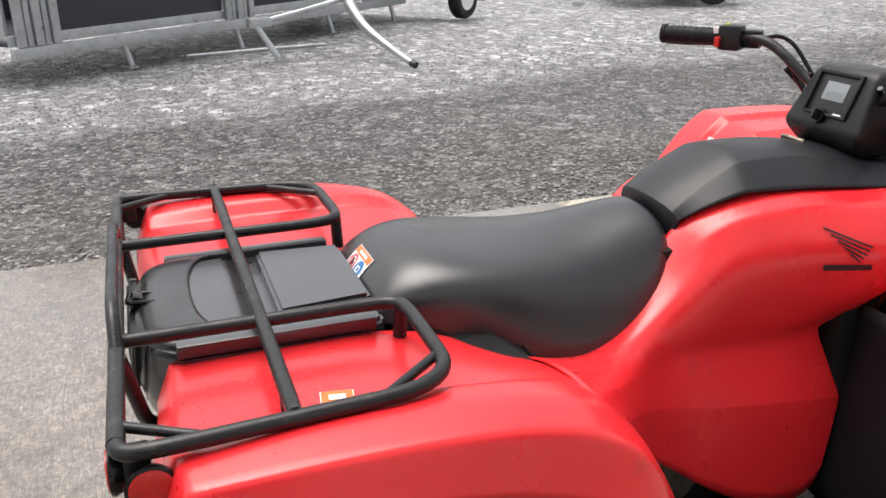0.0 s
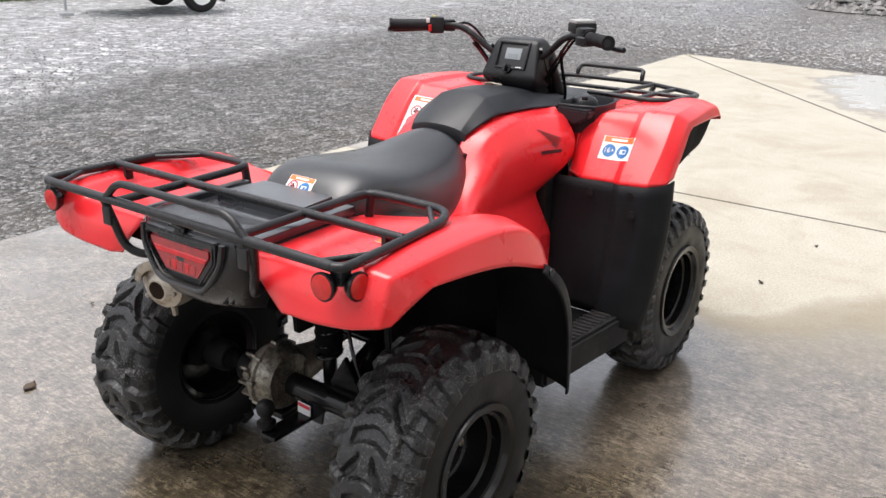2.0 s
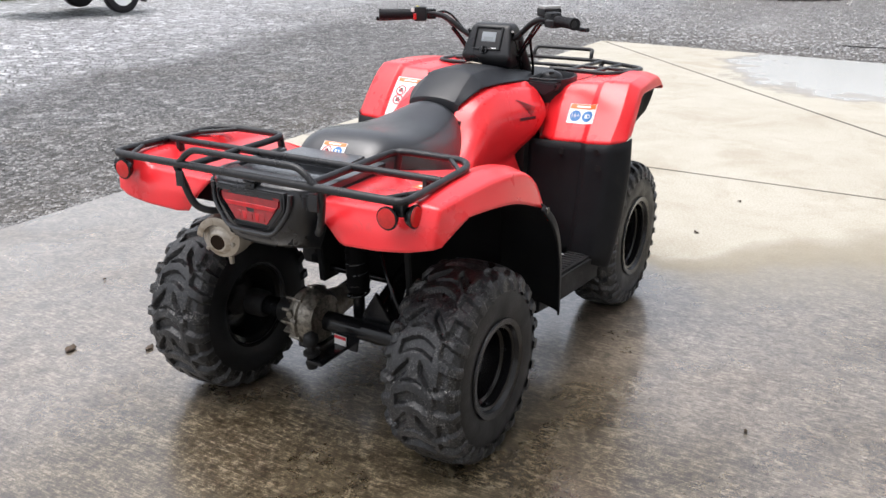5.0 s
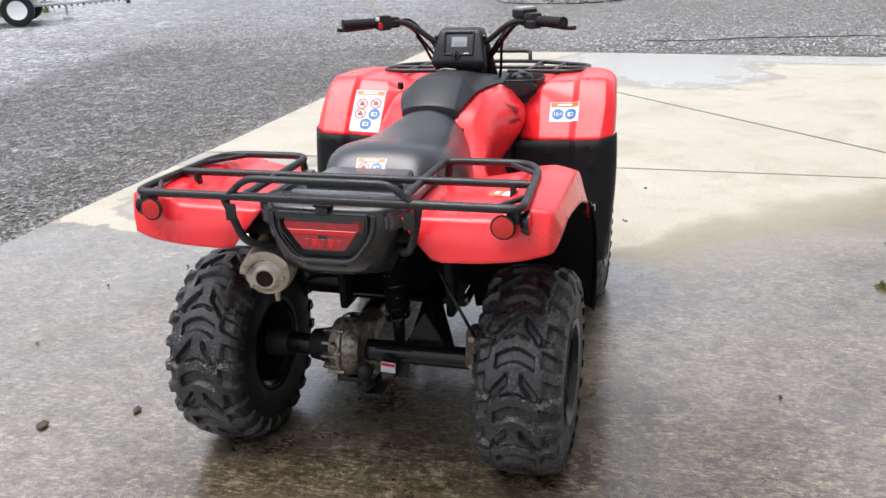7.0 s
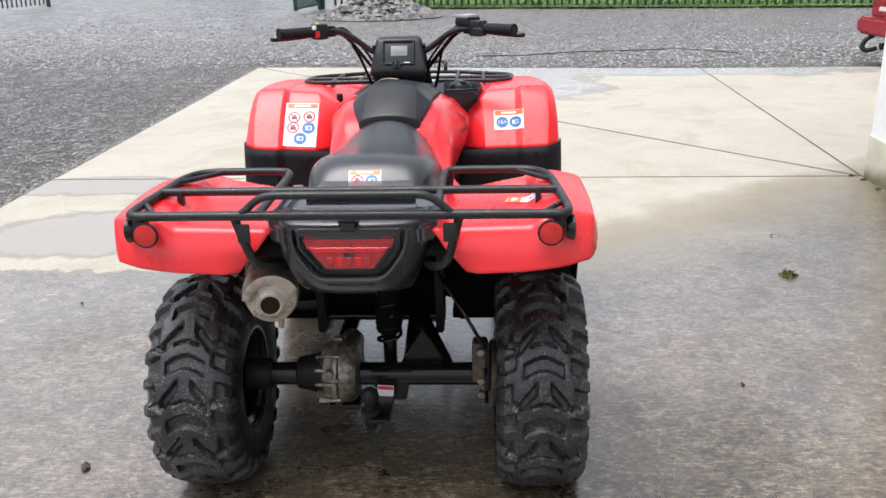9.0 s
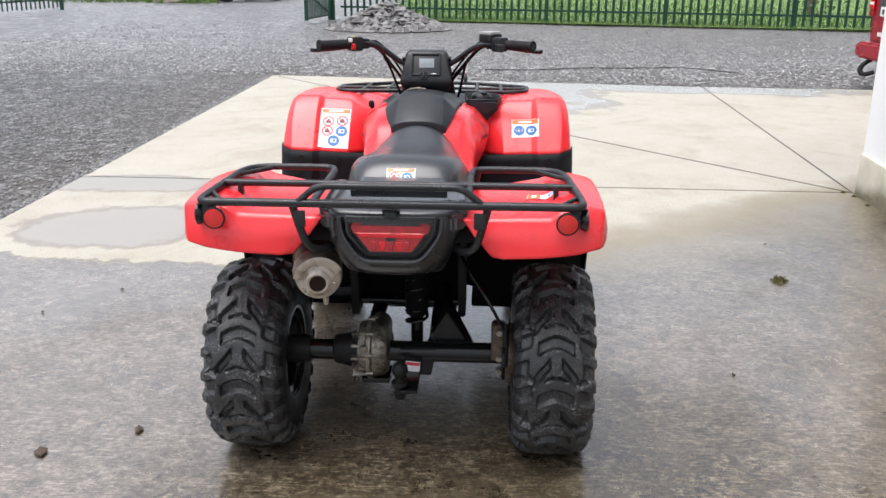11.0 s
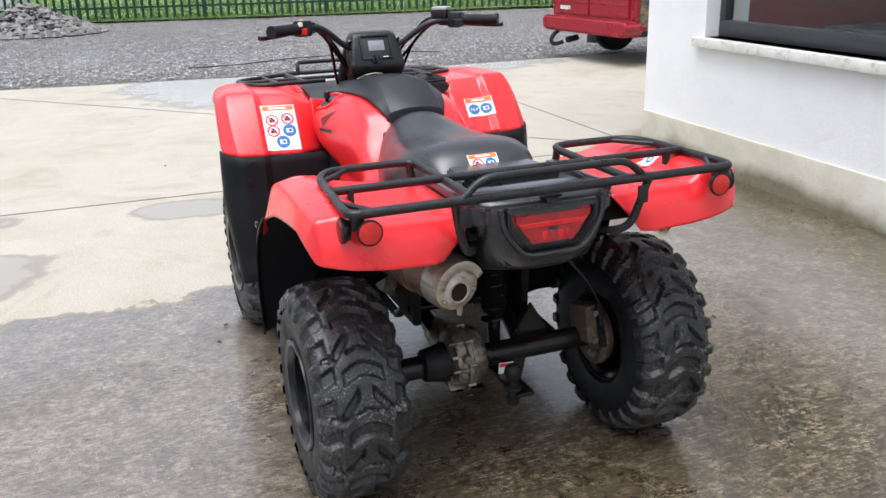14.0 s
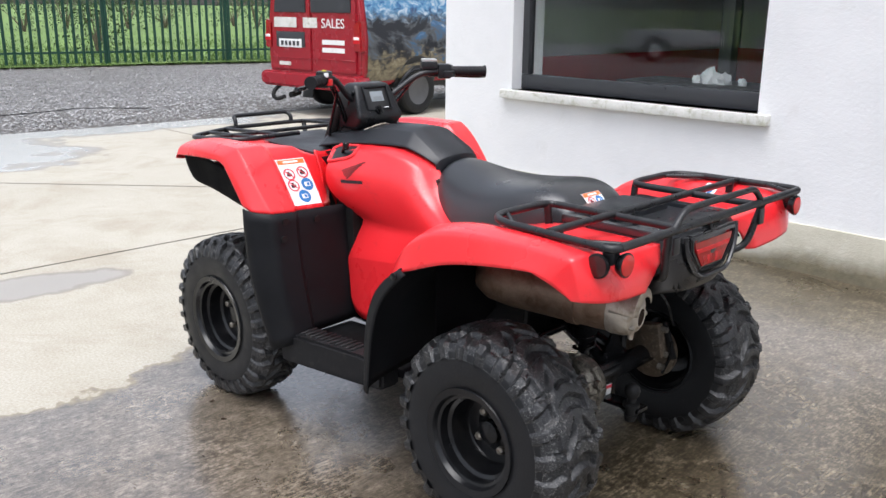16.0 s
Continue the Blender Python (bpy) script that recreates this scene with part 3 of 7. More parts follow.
def scatter(name, count, place, size, material, label, category, seed, flat=0.7):
    """Many small stones in one mesh."""
    rng = np.random.default_rng(seed)
    base = np.array([(1, 0, 0), (-1, 0, 0), (0, 1, 0), (0, -1, 0), (0, 0, 1), (0, 0, -1)], float)
    tri = np.array([(0, 2, 4), (2, 1, 4), (1, 3, 4), (3, 0, 4), (2, 0, 5), (1, 2, 5), (3, 1, 5), (0, 3, 5)])
    pos = place(rng, count)
    sc = rng.uniform(*size, (count, 1, 1)) * np.stack([rng.uniform(0.7, 1.3, count), rng.uniform(0.7, 1.3, count), rng.uniform(0.4, 0.9, count) * flat], 1)[:, None, :]
    v = base[None] * rng.uniform(0.75, 1.25, (count, 6, 1)) * sc
    a = rng.uniform(0, 6.28, count)
    ca, sa = np.cos(a)[:, None], np.sin(a)[:, None]
    v = np.stack([v[..., 0] * ca - v[..., 1] * sa, v[..., 0] * sa + v[..., 1] * ca, v[..., 2]], -1) + pos[:, None, :]
    f = (tri[None] + (np.arange(count) * 6)[:, None, None]).reshape(-1, 3)
    me = bpy.data.meshes.new(name)
    me.from_pydata(v.reshape(-1, 3).tolist(), [], f.tolist())
    me.materials.append(material)
    return tagged(new(name, me), label, category, kind="stuff")


def yard_stones(rng, k):
    x = rng.uniform(-2.5, 13, k)
    y = 2.72 + rng.gamma(1.4, 2.2, k)
    y2 = rng.uniform(-5, 2.6, k)
    over = rng.random(k) < 0.3
    xx = np.where(over, 9.42 - (2.7 - y2) * 0.135 + 0.05 + rng.gamma(1.3, 1.8, k), x)
    yy = np.where(over, y2, y)
    return np.stack([xx, yy, np.full(k, -0.02)], 1)


scatter("loose_gravel", 60000, yard_stones, (0.005, 0.017), M["stone"], "loose grey stone chips strewn over the yard", "gravel", 3)


def far_stones(rng, k):
    y = rng.uniform(-10, 9, k)
    return np.stack([9.5 - (2.7 - np.clip(y, -2.95, 2.7)) * 0.135 + rng.gamma(1.6, 2.6, k), y, np.full(k, -0.015)], 1)


scatter("coarse_gravel", 26000, far_stones, (0.010, 0.028), M["chips"], "pale and dark stone chips spread across the yard", "gravel", 5)


def edge_stones(rng, k):
    x = rng.uniform(-2.5, 9.6, k)
    return np.stack([x, 2.66 + np.abs(rng.normal(0, 0.09, k)), np.full(k, -0.012)], 1)


scatter("edge_gravel", 5000, edge_stones, (0.005, 0.014), M["stone"], "grey stone chips heaped along the concrete edge", "gravel", 4)

# ---- house ----
CORNER, ALONG, OUT = Vector((3.33, -2.78, 0)), Vector((-0.9987, 0.052, 0)), Vector((0.052, 0.9987, 0))


def wall_box(u0, u1, d0, d1, z0, z1, bevel=0.0, bm=None):
    """A box along the house front: u along it from the corner, d outwards."""
    bm = bm or fresh()
    k = len(bm.verts)
    box(bm, ((u0 + u1) / 2, (d0 + d1) / 2, (z0 + z1) / 2), (u1 - u0, d1 - d0, z1 - z0), bevel=bevel)
    bm.verts.ensure_lookup_table()
    for v in bm.verts[k:]:
        v.co = CORNER + ALONG * v.co.x + OUT * v.co.y + Vector((0, 0, v.co.z))
    bmesh.ops.recalc_face_normals(bm, faces=bm.faces)
    return bm


WINDOWS = ((0.70, 2.60), (3.42, 5.32))


def house():
    top = thing("wall_front", "white rendered house wall with a grey plinth", "wall", kind="structure")
    # wall top h is unseen; set high so the house shades the slab
    z0, z1, h = 0.848, 2.15, 4.6
    spans = [(0, WINDOWS[0][0]), (WINDOWS[0][1], WINDOWS[1][0]), (WINDOWS[1][1], 12.0)]
    bm = fresh()
    for a, b in spans:
        wall_box(a, b, -0.33, 0, 0.272, h, bm=bm)
    for a, b in WINDOWS:
        wall_box(a, b, -0.33, 0, 0.272, z0, bm=bm)
        wall_box(a, b, -0.33, 0, z1, h, bm=bm)
    part("render_coat", bm, M["wall"], top, smooth=False)
    part("plinth", wall_box(0.004, 12.0, -0.33, 0.018, -0.12, 0.272, 0.006), M["plinth"], top, "grey weathered plinth, mossy at the foot")
    side = thing("wall_side", "white rendered end wall of the house", "wall", kind="structure")
    part("render_coat", wall_box(0, 0.33, -9, -0.335, 0.272, h), M["wall"], side, smooth=False)
    part("plinth", wall_box(-0.018, 0.33, -9, -0.335, -0.12, 0.272, 0.006), M["plinth"], side)
    back = part("wall_back", wall_box(0, 12, -9.35, -9.02, -0.1, h), M["wall"], smooth=False)
    tagged(back, "plain white rear wall of the house", "wall", kind="structure")
    end = part("wall_end", wall_box(12.02, 12.35, -9.35, 0, -0.1, h), M["wall"], smooth=False)
    tagged(end, "plain white far end wall of the house", "wall", kind="structure")
    ceil = part("ceiling", wall_box(-0.25, 12.5, -9.5, 0.25, h, h + 0.2), M["wall"], smooth=False)
    tagged(ceil, "pale flat ceiling and roof slab of the house", "ceiling", kind="structure")
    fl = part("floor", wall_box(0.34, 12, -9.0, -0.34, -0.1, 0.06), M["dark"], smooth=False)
    tagged(fl, "dark floor inside the showroom", "floor", kind="structure")
    for k, (a, b) in enumerate(WINDOWS):
        w = thing("window_%d" % (k + 1), "anthracite framed window with a pale concrete sill", "window", kind="structure")
        part("window_sill", wall_box(a - 0.07, b + 0.08, -0.2, 0.055, z0 - 0.06, z0, 0.008), M["sill"], w, "pale painted concrete sill with green weathering")
        fr = fresh()
        d0, d1 = -0.17, -0.10
        wall_box(a, b, d0, d1, z0 + 0.003, z0 + 0.105, 0.006, fr)
        wall_box(a, b, d0, d1, z1 - 0.075, z1 - 0.003, 0.006, fr)
        wall_box(a + 0.002, a + 0.06, d0, d1, z0 + 0.107, z1 - 0.077, 0.006, fr)
        wall_box(b - 0.06, b - 0.002, d0, d1, z0 + 0.107, z1 - 0.077, 0.006, fr)
        f = part("window_frame", fr, M["anthracite"], w, "dark grey aluminium frame")
        g = part("pane", wall_box(a + 0.058, b - 0.058, -0.142, -0.130, z0 + 0.103, z1 - 0.073), M["glass"], w, "clear reflecting glass", smooth=False)
        g.visible_shadow = False


house()

# ---- quad bike: x forward, y to its left, z up, rear axle over the origin ----
atv = thing("quad_bike", "red four-wheeled farm quad bike with black racks, standing on wet concrete", "quad bike")


def both(build):
    for mirror in (False, True):
        build(mirror)


def flat(pts, mirror):
    return [(x, -y if mirror else y, z) for x, y, z in pts]


# wheels
def tyre_mesh(name, R, half, rim):
    prof = [(-half * 0.90, rim - 0.004), (-half * 0.95, rim + 0.012), (-half * 1.0, rim + 0.045), (-half, R - 0.075), (-half * 0.96, R - 0.045),
            (-half * 0.84, R - 0.024), (-half * 0.6, R - 0.015), (-half * 0.3, R - 0.011), (0, R - 0.010)]
    prof = prof + [(-a, r) for a, r in prof[-2::-1]]
    inner = [(half * 0.7, rim - 0.004), (half * 0.6, R - 0.05), (-half * 0.6, R - 0.05), (-half * 0.7, rim - 0.004)]
    return mesh_of(lathe(prof + inner, 64, "y", closed=True), name), prof


def tread_mesh(name, R, half, prof, periods):
    """A worn tread: a raised band with arched and slanting grooves and notched shoulders, repeated round the tyre."""
    xs, rs = np.array([p[0] for p in prof]), np.array([p[1] for p in prof])
    nu, nv = 52, periods * 32
    u = np.linspace(-0.985, 0.985, nu + 1)[None, :]
    v = np.arange(nv)[:, None] / 32.0
    w = np.abs(u)

    def groove(dist, width, soft=0.045):
        return np.clip((width - np.abs(dist)) / soft + 0.5, 0, 1)

    def near(f):
        return f - np.round(f)
    side = np.where(u > 0, 0.04, -0.04)
    # one arch across the crown, a slanting slot on each side of it, two notches in each shoulder
    deep = groove(near(v + 0.55 * w ** 1.6 - 0.02), 0.11) * np.clip((0.46 - w) / 0.05, 0, 1)
    deep = np.maximum(deep, groove(near(v + 0.95 * w - 0.76), 0.10) * np.clip((0.56 - w) / 0.05, 0, 1) * np.clip((w - 0.13) / 0.05, 0, 1))
    deep = np.maximum(deep, groove(near(v + side + 0.35 * (w - 0.6) - 0.02), 0.13) * np.clip((w - 0.56) / 0.05, 0, 1))
    deep = np.maximum(deep, groove(near(v + side + 0.30 * (w - 0.6) - 0.52), 0.14) * np.clip((w - 0.64) / 0.05, 0, 1))
    deep = np.maximum(deep, groove(near(v + side - 0.30), 0.055) * groove(w - 0.70, 0.10, 0.04))
    cuts = groove(near(v + 0.55 * w ** 1.6 - 0.36), 0.022, 0.03) * np.clip((0.30 - w) / 0.05, 0, 1)
    cuts = np.maximum(cuts, groove(near(v + side + 0.3 * w - 0.42), 0.03, 0.03) * np.clip((w - 0.40) / 0.04, 0, 1) * np.clip((0.66 - w) / 0.04, 0, 1))
    deep = np.maximum(deep, 0.7 * cuts)
    rng = np.random.default_rng(7)
    wear = rng.uniform(0.92, 1.04, (nv, nu + 1))
    lift = 0.0165 * (1 - deep) * wear * np.clip((1.0 - w) / 0.05, 0.25, 1) + 0.001
    rad = np.interp(np.clip(u * half, xs[3], xs[-4]), xs[3:-3], rs[3:-3]) + lift
    ang = 2 * math.pi * v / periods
    side_y = u * half * (1 + 0.05 * (1 - deep) * np.clip((w - 0.8) / 0.15, 0, 1))
    co = np.stack([-rad * np.cos(ang), side_y + 0 * ang, rad * np.sin(ang)], -1).reshape(-1, 3)
    i, j = np.meshgrid(np.arange(nv), np.arange(nu), indexing="ij")
    k, row = (i + 1) % nv, nu + 1
    quads = np.stack([i * row + j, k * row + j, k * row + j + 1, i * row + j + 1], -1).reshape(-1, 4)
    me = bpy.data.meshes.new(name)
    me.from_pydata(co.tolist(), [], quads.tolist())
    me.shade_smooth()
    me.set_sharp_from_angle(angle=radians(34))
    return me


def rim_mesh(name, rim, half):
    w = half * 0.94
    prof = [(-w, rim + 0.012), (-w, rim), (-w * 0.8, rim - 0.012), (-w * 0.2, rim - 0.03), (w * 0.0, rim - 0.032), (w * 0.1, rim - 0.03), (w * 0.75, rim - 0.012),
            (w * 0.98, rim - 0.004), (w + 0.004, rim + 0.014), (w + 0.009, rim + 0.012), (w + 0.006, rim - 0.006), (w * 0.93, rim - 0.012), (w * 0.90, rim - 0.020), (w * 0.66, rim - 0.022), (w * 0.60, rim - 0.032), (w * 0.14, rim - 0.036), (w * 0.05, rim - 0.044),
            (w * 0.0, rim - 0.075), (w * 0.08, rim - 0.09), (w * 0.08, 0.025), (w * 0.02, 0.025), (w * 0.02, rim - 0.094), (-w * 0.08, rim - 0.07), (-w * 0.1, rim - 0.04), (-w * 0.8, rim - 0.02)]
    return mesh_of(lathe(prof, 56, "y", closed=True), name)


def hub_mesh(name, half):
    bm = lathe([(-0.03, 0.055), (half * 0.08, 0.055), (half * 0.10, 0.048), (half * 0.14, 0.036), (half * 0.3, 0.033), (half * 0.32, 0.028)], 24, "y")
    return mesh_of(bm, name)


def nut_mesh():
    return mesh_of(lathe([(0, 0.013), (0.014, 0.012), (0.018, 0.007)], 6, "y"), "lug_nut")


NUT = nut_mesh()
for axle_x, R, half, rim, track in ((-0.045, 0.294, 0.118, 0.140, 0.461), (1.256, 0.298, 0.100, 0.150, 0.448)):
    tm, prof = tyre_mesh("tyre", R, half, rim)
    tr, rm, hm = tread_mesh("tread", R - 0.006, half, prof, 12 if axle_x < 1 else 15), rim_mesh("rim", rim, half), hub_mesh("wheel", half)
    for me, mt in ((tm, M["rubber"]), (tr, M["lug"]), (rm, M["steel"]), (hm, M["steel"]), (NUT, M["alloy"])):
        if not me.materials:
            me.materials.append(mt)
    for s in (1, -1):
        w = part("wheel", hm, None, atv, "black steel wheel with a knobbly tyre")
        w.location = (axle_x, s * track, R - 0.004)
        if s < 0:
            w.scale = (1, -1, 1)
        w.rotation_euler = (0, radians(random.uniform(0, 360)), radians(0))
        part("tyre", tm, None, w, "black knobbly off-road tyre")
        part("tread", tr, None, w, "raised angled lugs, scuffed grey")
        part("rim", rm, None, w, "glossy black steel rim")
        for k in range(4):
            a = k * math.pi / 2
            nut = part("lug_nut", NUT, None, w)
            nut.location = (0.058 * math.cos(a), half * 0.07, 0.058 * math.sin(a))


def on_surface(ob, way):
    """Returns a function that slides a point along way on to the finished surface of ob."""
    from mathutils.bvhtree import BVHTree
    tree = BVHTree.FromObject(ob, bpy.context.evaluated_depsgraph_get())
    way = Vector(way).normalized()

    def put(p, lift):
        hit = tree.ray_cast(p, way, 3.0)
        return (hit[0] - way * lift) if hit[0] else p + way * 0.15
    return put


def sheet(o, ux, uy, w, h, put, nx=6, ny=6, lift=0.0016, shape=None):
    """A thin printed sheet laid on a curved surface."""
    bm = fresh()
    g = [[bm.verts.new(put(o + ux * (w * (i / nx - 0.5)) + uy * (h * (j / ny - 0.5)), lift)) for j in range(ny + 1)] for i in range(nx + 1)]
    for i in range(nx):
        for j in range(ny):
            bm.faces.new((g[i][j], g[i + 1][j], g[i + 1][j + 1], g[i][j + 1]))
    return bm


def label_sheet(ob, tl, tr, bl, marks, band=0.16, label="white warning label with an orange band"):
    """A printed sticker on ob; marks: (u, v, radius, kind) with u, v from 0 to 1 from the lower left."""
    tl, tr, bl = Vector(tl), Vector(tr), Vector(bl)
    ux, uy = (tr - tl).normalized(), (tl - bl).normalized()
    w, h = (tr - tl).length, (tl - bl).length
    n = ux.cross(uy).normalized()
    o = (tr + bl) / 2 + n * 0.15
    put = on_surface(ob, -n)
    top = part("warning_label", sheet(o, ux, uy, w, h, put, 8, 8, 0.0015), M["white"], ob, label, smooth=False)
    part("label_band", sheet(o + uy * h * (0.5 - band / 2 - 0.02), ux, uy, w * 0.94, h * band, put, 8, 3, 0.0023), M["orange"], top, smooth=False)
    part("band_text_bar", sheet(o + uy * h * (0.5 - band / 2 - 0.02), ux, uy, w * 0.5, h * band * 0.4, put, 6, 1, 0.0029), M["white"], top, smooth=False)

    def round_mark(c, r, r_in, lift, seg=20):
        bm = fresh()
        pts = [put(c + ux * r * math.cos(k * 2 * math.pi / seg) + uy * r * math.sin(k * 2 * math.pi / seg), lift) for k in range(seg)]
        out = [bm.verts.new(q) for q in pts]
        if r_in:
            inn = [bm.verts.new(put(c + ux * r_in * math.cos(k * 2 * math.pi / seg) + uy * r_in * math.sin(k * 2 * math.pi / seg), lift)) for k in range(seg)]
            for k in range(seg):
                bm.faces.new((out[k], out[(k + 1) % seg], inn[(k + 1) % seg], inn[k]))
        else:
            m = bm.verts.new(put(c, lift))
            for k in range(seg):
                bm.faces.new((out[k], out[(k + 1) % seg], m))
        return bm
    for u, v, r, kind in marks:
        c = o + ux * (u - 0.5) * w + uy * (v - 0.5) * h
        if kind == "ring":
            part("pictogram", sheet(c - uy * r * 0.1, ux, uy, r * 0.9, r * 0.5, put, 2, 2, 0.0024), M["ink"], top, smooth=False)
            part("pictogram", sheet(c + uy * r * 0.3, ux, uy, r * 0.35, r * 0.4, put, 2, 2, 0.0024), M["ink"], top, smooth=False)
            part("prohibition_ring", round_mark(c, r, r * 0.78, 0.0030), M["ring"], top, smooth=False)
            part("prohibition_bar", sheet(c, (ux - uy).normalized(), (ux + uy).normalized(), r * 1.7, r * 0.17, put, 4, 1, 0.0032), M["ring"], top, smooth=False)
        else:
            part("mandatory_disc", round_mark(c, r, 0, 0.0024), M["blue"], top, smooth=False)
            if kind == "text":
                cu = bpy.data.curves.new("age_mark", "FONT")
                cu.body, cu.size, cu.align_x, cu.align_y = "16+", r * 1.05, "CENTER", "CENTER"
                cu.materials.append(M["white"])
                tx = new("age_mark", cu)
                tx.parent = top
                m = Matrix((ux, uy, n)).transposed().to_4x4()
                m.translation = put(c, 0.0038)
                tx.matrix_basis = m
            else:
                part("pictogram", sheet(c, ux, uy, r * 1.0, r * 0.7, put, 2, 2, 0.0030), M["white"], top, smooth=False)
                part("pictogram", sheet(c + ux * r * 0.12, ux, uy, r * 0.5, r * 0.42, put, 2, 2, 0.0035), M["blue"], top, smooth=False)
    return top


# rear fenders
def rear_fender(mirror):
    y = (0.19, 0.31, 0.425, 0.452, 0.505, 0.570, 0.587)
    rows = [[(0.31, 0.20, 0.70), (0.30, 0.30, 0.69), (0.295, 0.40, 0.685), (0.29, 0.45, 0.69), (0.288, 0.50, 0.692), (0.28, 0.556, 0.678), (0.272, 0.582, 0.655)],
            [(0.28, 0.20, 0.715), (0.265, 0.30, 0.752), (0.255, 0.41, 0.768), (0.25, 0.452, 0.775), (0.246, 0.505, 0.782), (0.238, 0.562, 0.772), (0.215, 0.586, 0.712)],
            [(0.19, 0.20, 0.745), (0.175, 0.31, 0.805), (0.165, 0.42, 0.832), (0.16, 0.456, 0.846), (0.155, 0.505, 0.850), (0.145, 0.566, 0.835), (0.13, 0.588, 0.742)]]
    for x, z in ((0.03, (0.835, 0.84, 0.843, 0.868, 0.878, 0.864, 0.780)), (-0.15, (0.835, 0.84, 0.843, 0.870, 0.882, 0.869, 0.806)), (-0.245, (0.835, 0.84, 0.843, 0.868, 0.880, 0.868, 0.815))):
        rows.append([(x, yy, zz) for yy, zz in zip(y, z)])
    rows += [[(-0.352, 0.19, 0.832), (-0.354, 0.31, 0.838), (-0.358, 0.42, 0.842), (-0.360, 0.448, 0.860), (-0.358, 0.500, 0.872), (-0.348, 0.566, 0.862), (-0.302, 0.583, 0.796)],
             [(-0.376, 0.222, 0.79), (-0.386, 0.31, 0.79), (-0.390, 0.42, 0.795), (-0.391, 0.448, 0.802), (-0.389, 0.500, 0.808), (-0.366, 0.563, 0.812), (-0.338, 0.576, 0.777)],
             [(-0.372, 0.270, 0.732), (-0.388, 0.30, 0.733), (-0.396, 0.40, 0.740), (-0.397, 0.45, 0.746), (-0.393, 0.500, 0.752), (-0.372, 0.556, 0.762), (-0.352, 0.568, 0.764)]]
    ob = cage("rear_fender", rows, M["red"], atv, 0.004, mirror=mirror, crease_cols=((2, 0.6), (3, 0.75), (4, 0.3), (5, 0.72)), crease_rows=((6, 0.6), (2, 0.2)), corners=((8, 0), (8, 1), (8, 5), (6, 0), (7, 0), (0, 6), (1, 6), (5, 6), (7, 6)), label="glossy red moulded plastic rear fender", levels=3)
    if mirror:
        label_sheet(ob, (-0.166, -0.366, 0.86), (-0.122, -0.374, 0.86), (-0.179, -0.456, 0.86), [(0.5, 0.25, 0.012, "disc")], 0.38, "small white label with an orange band")


both(rear_fender)


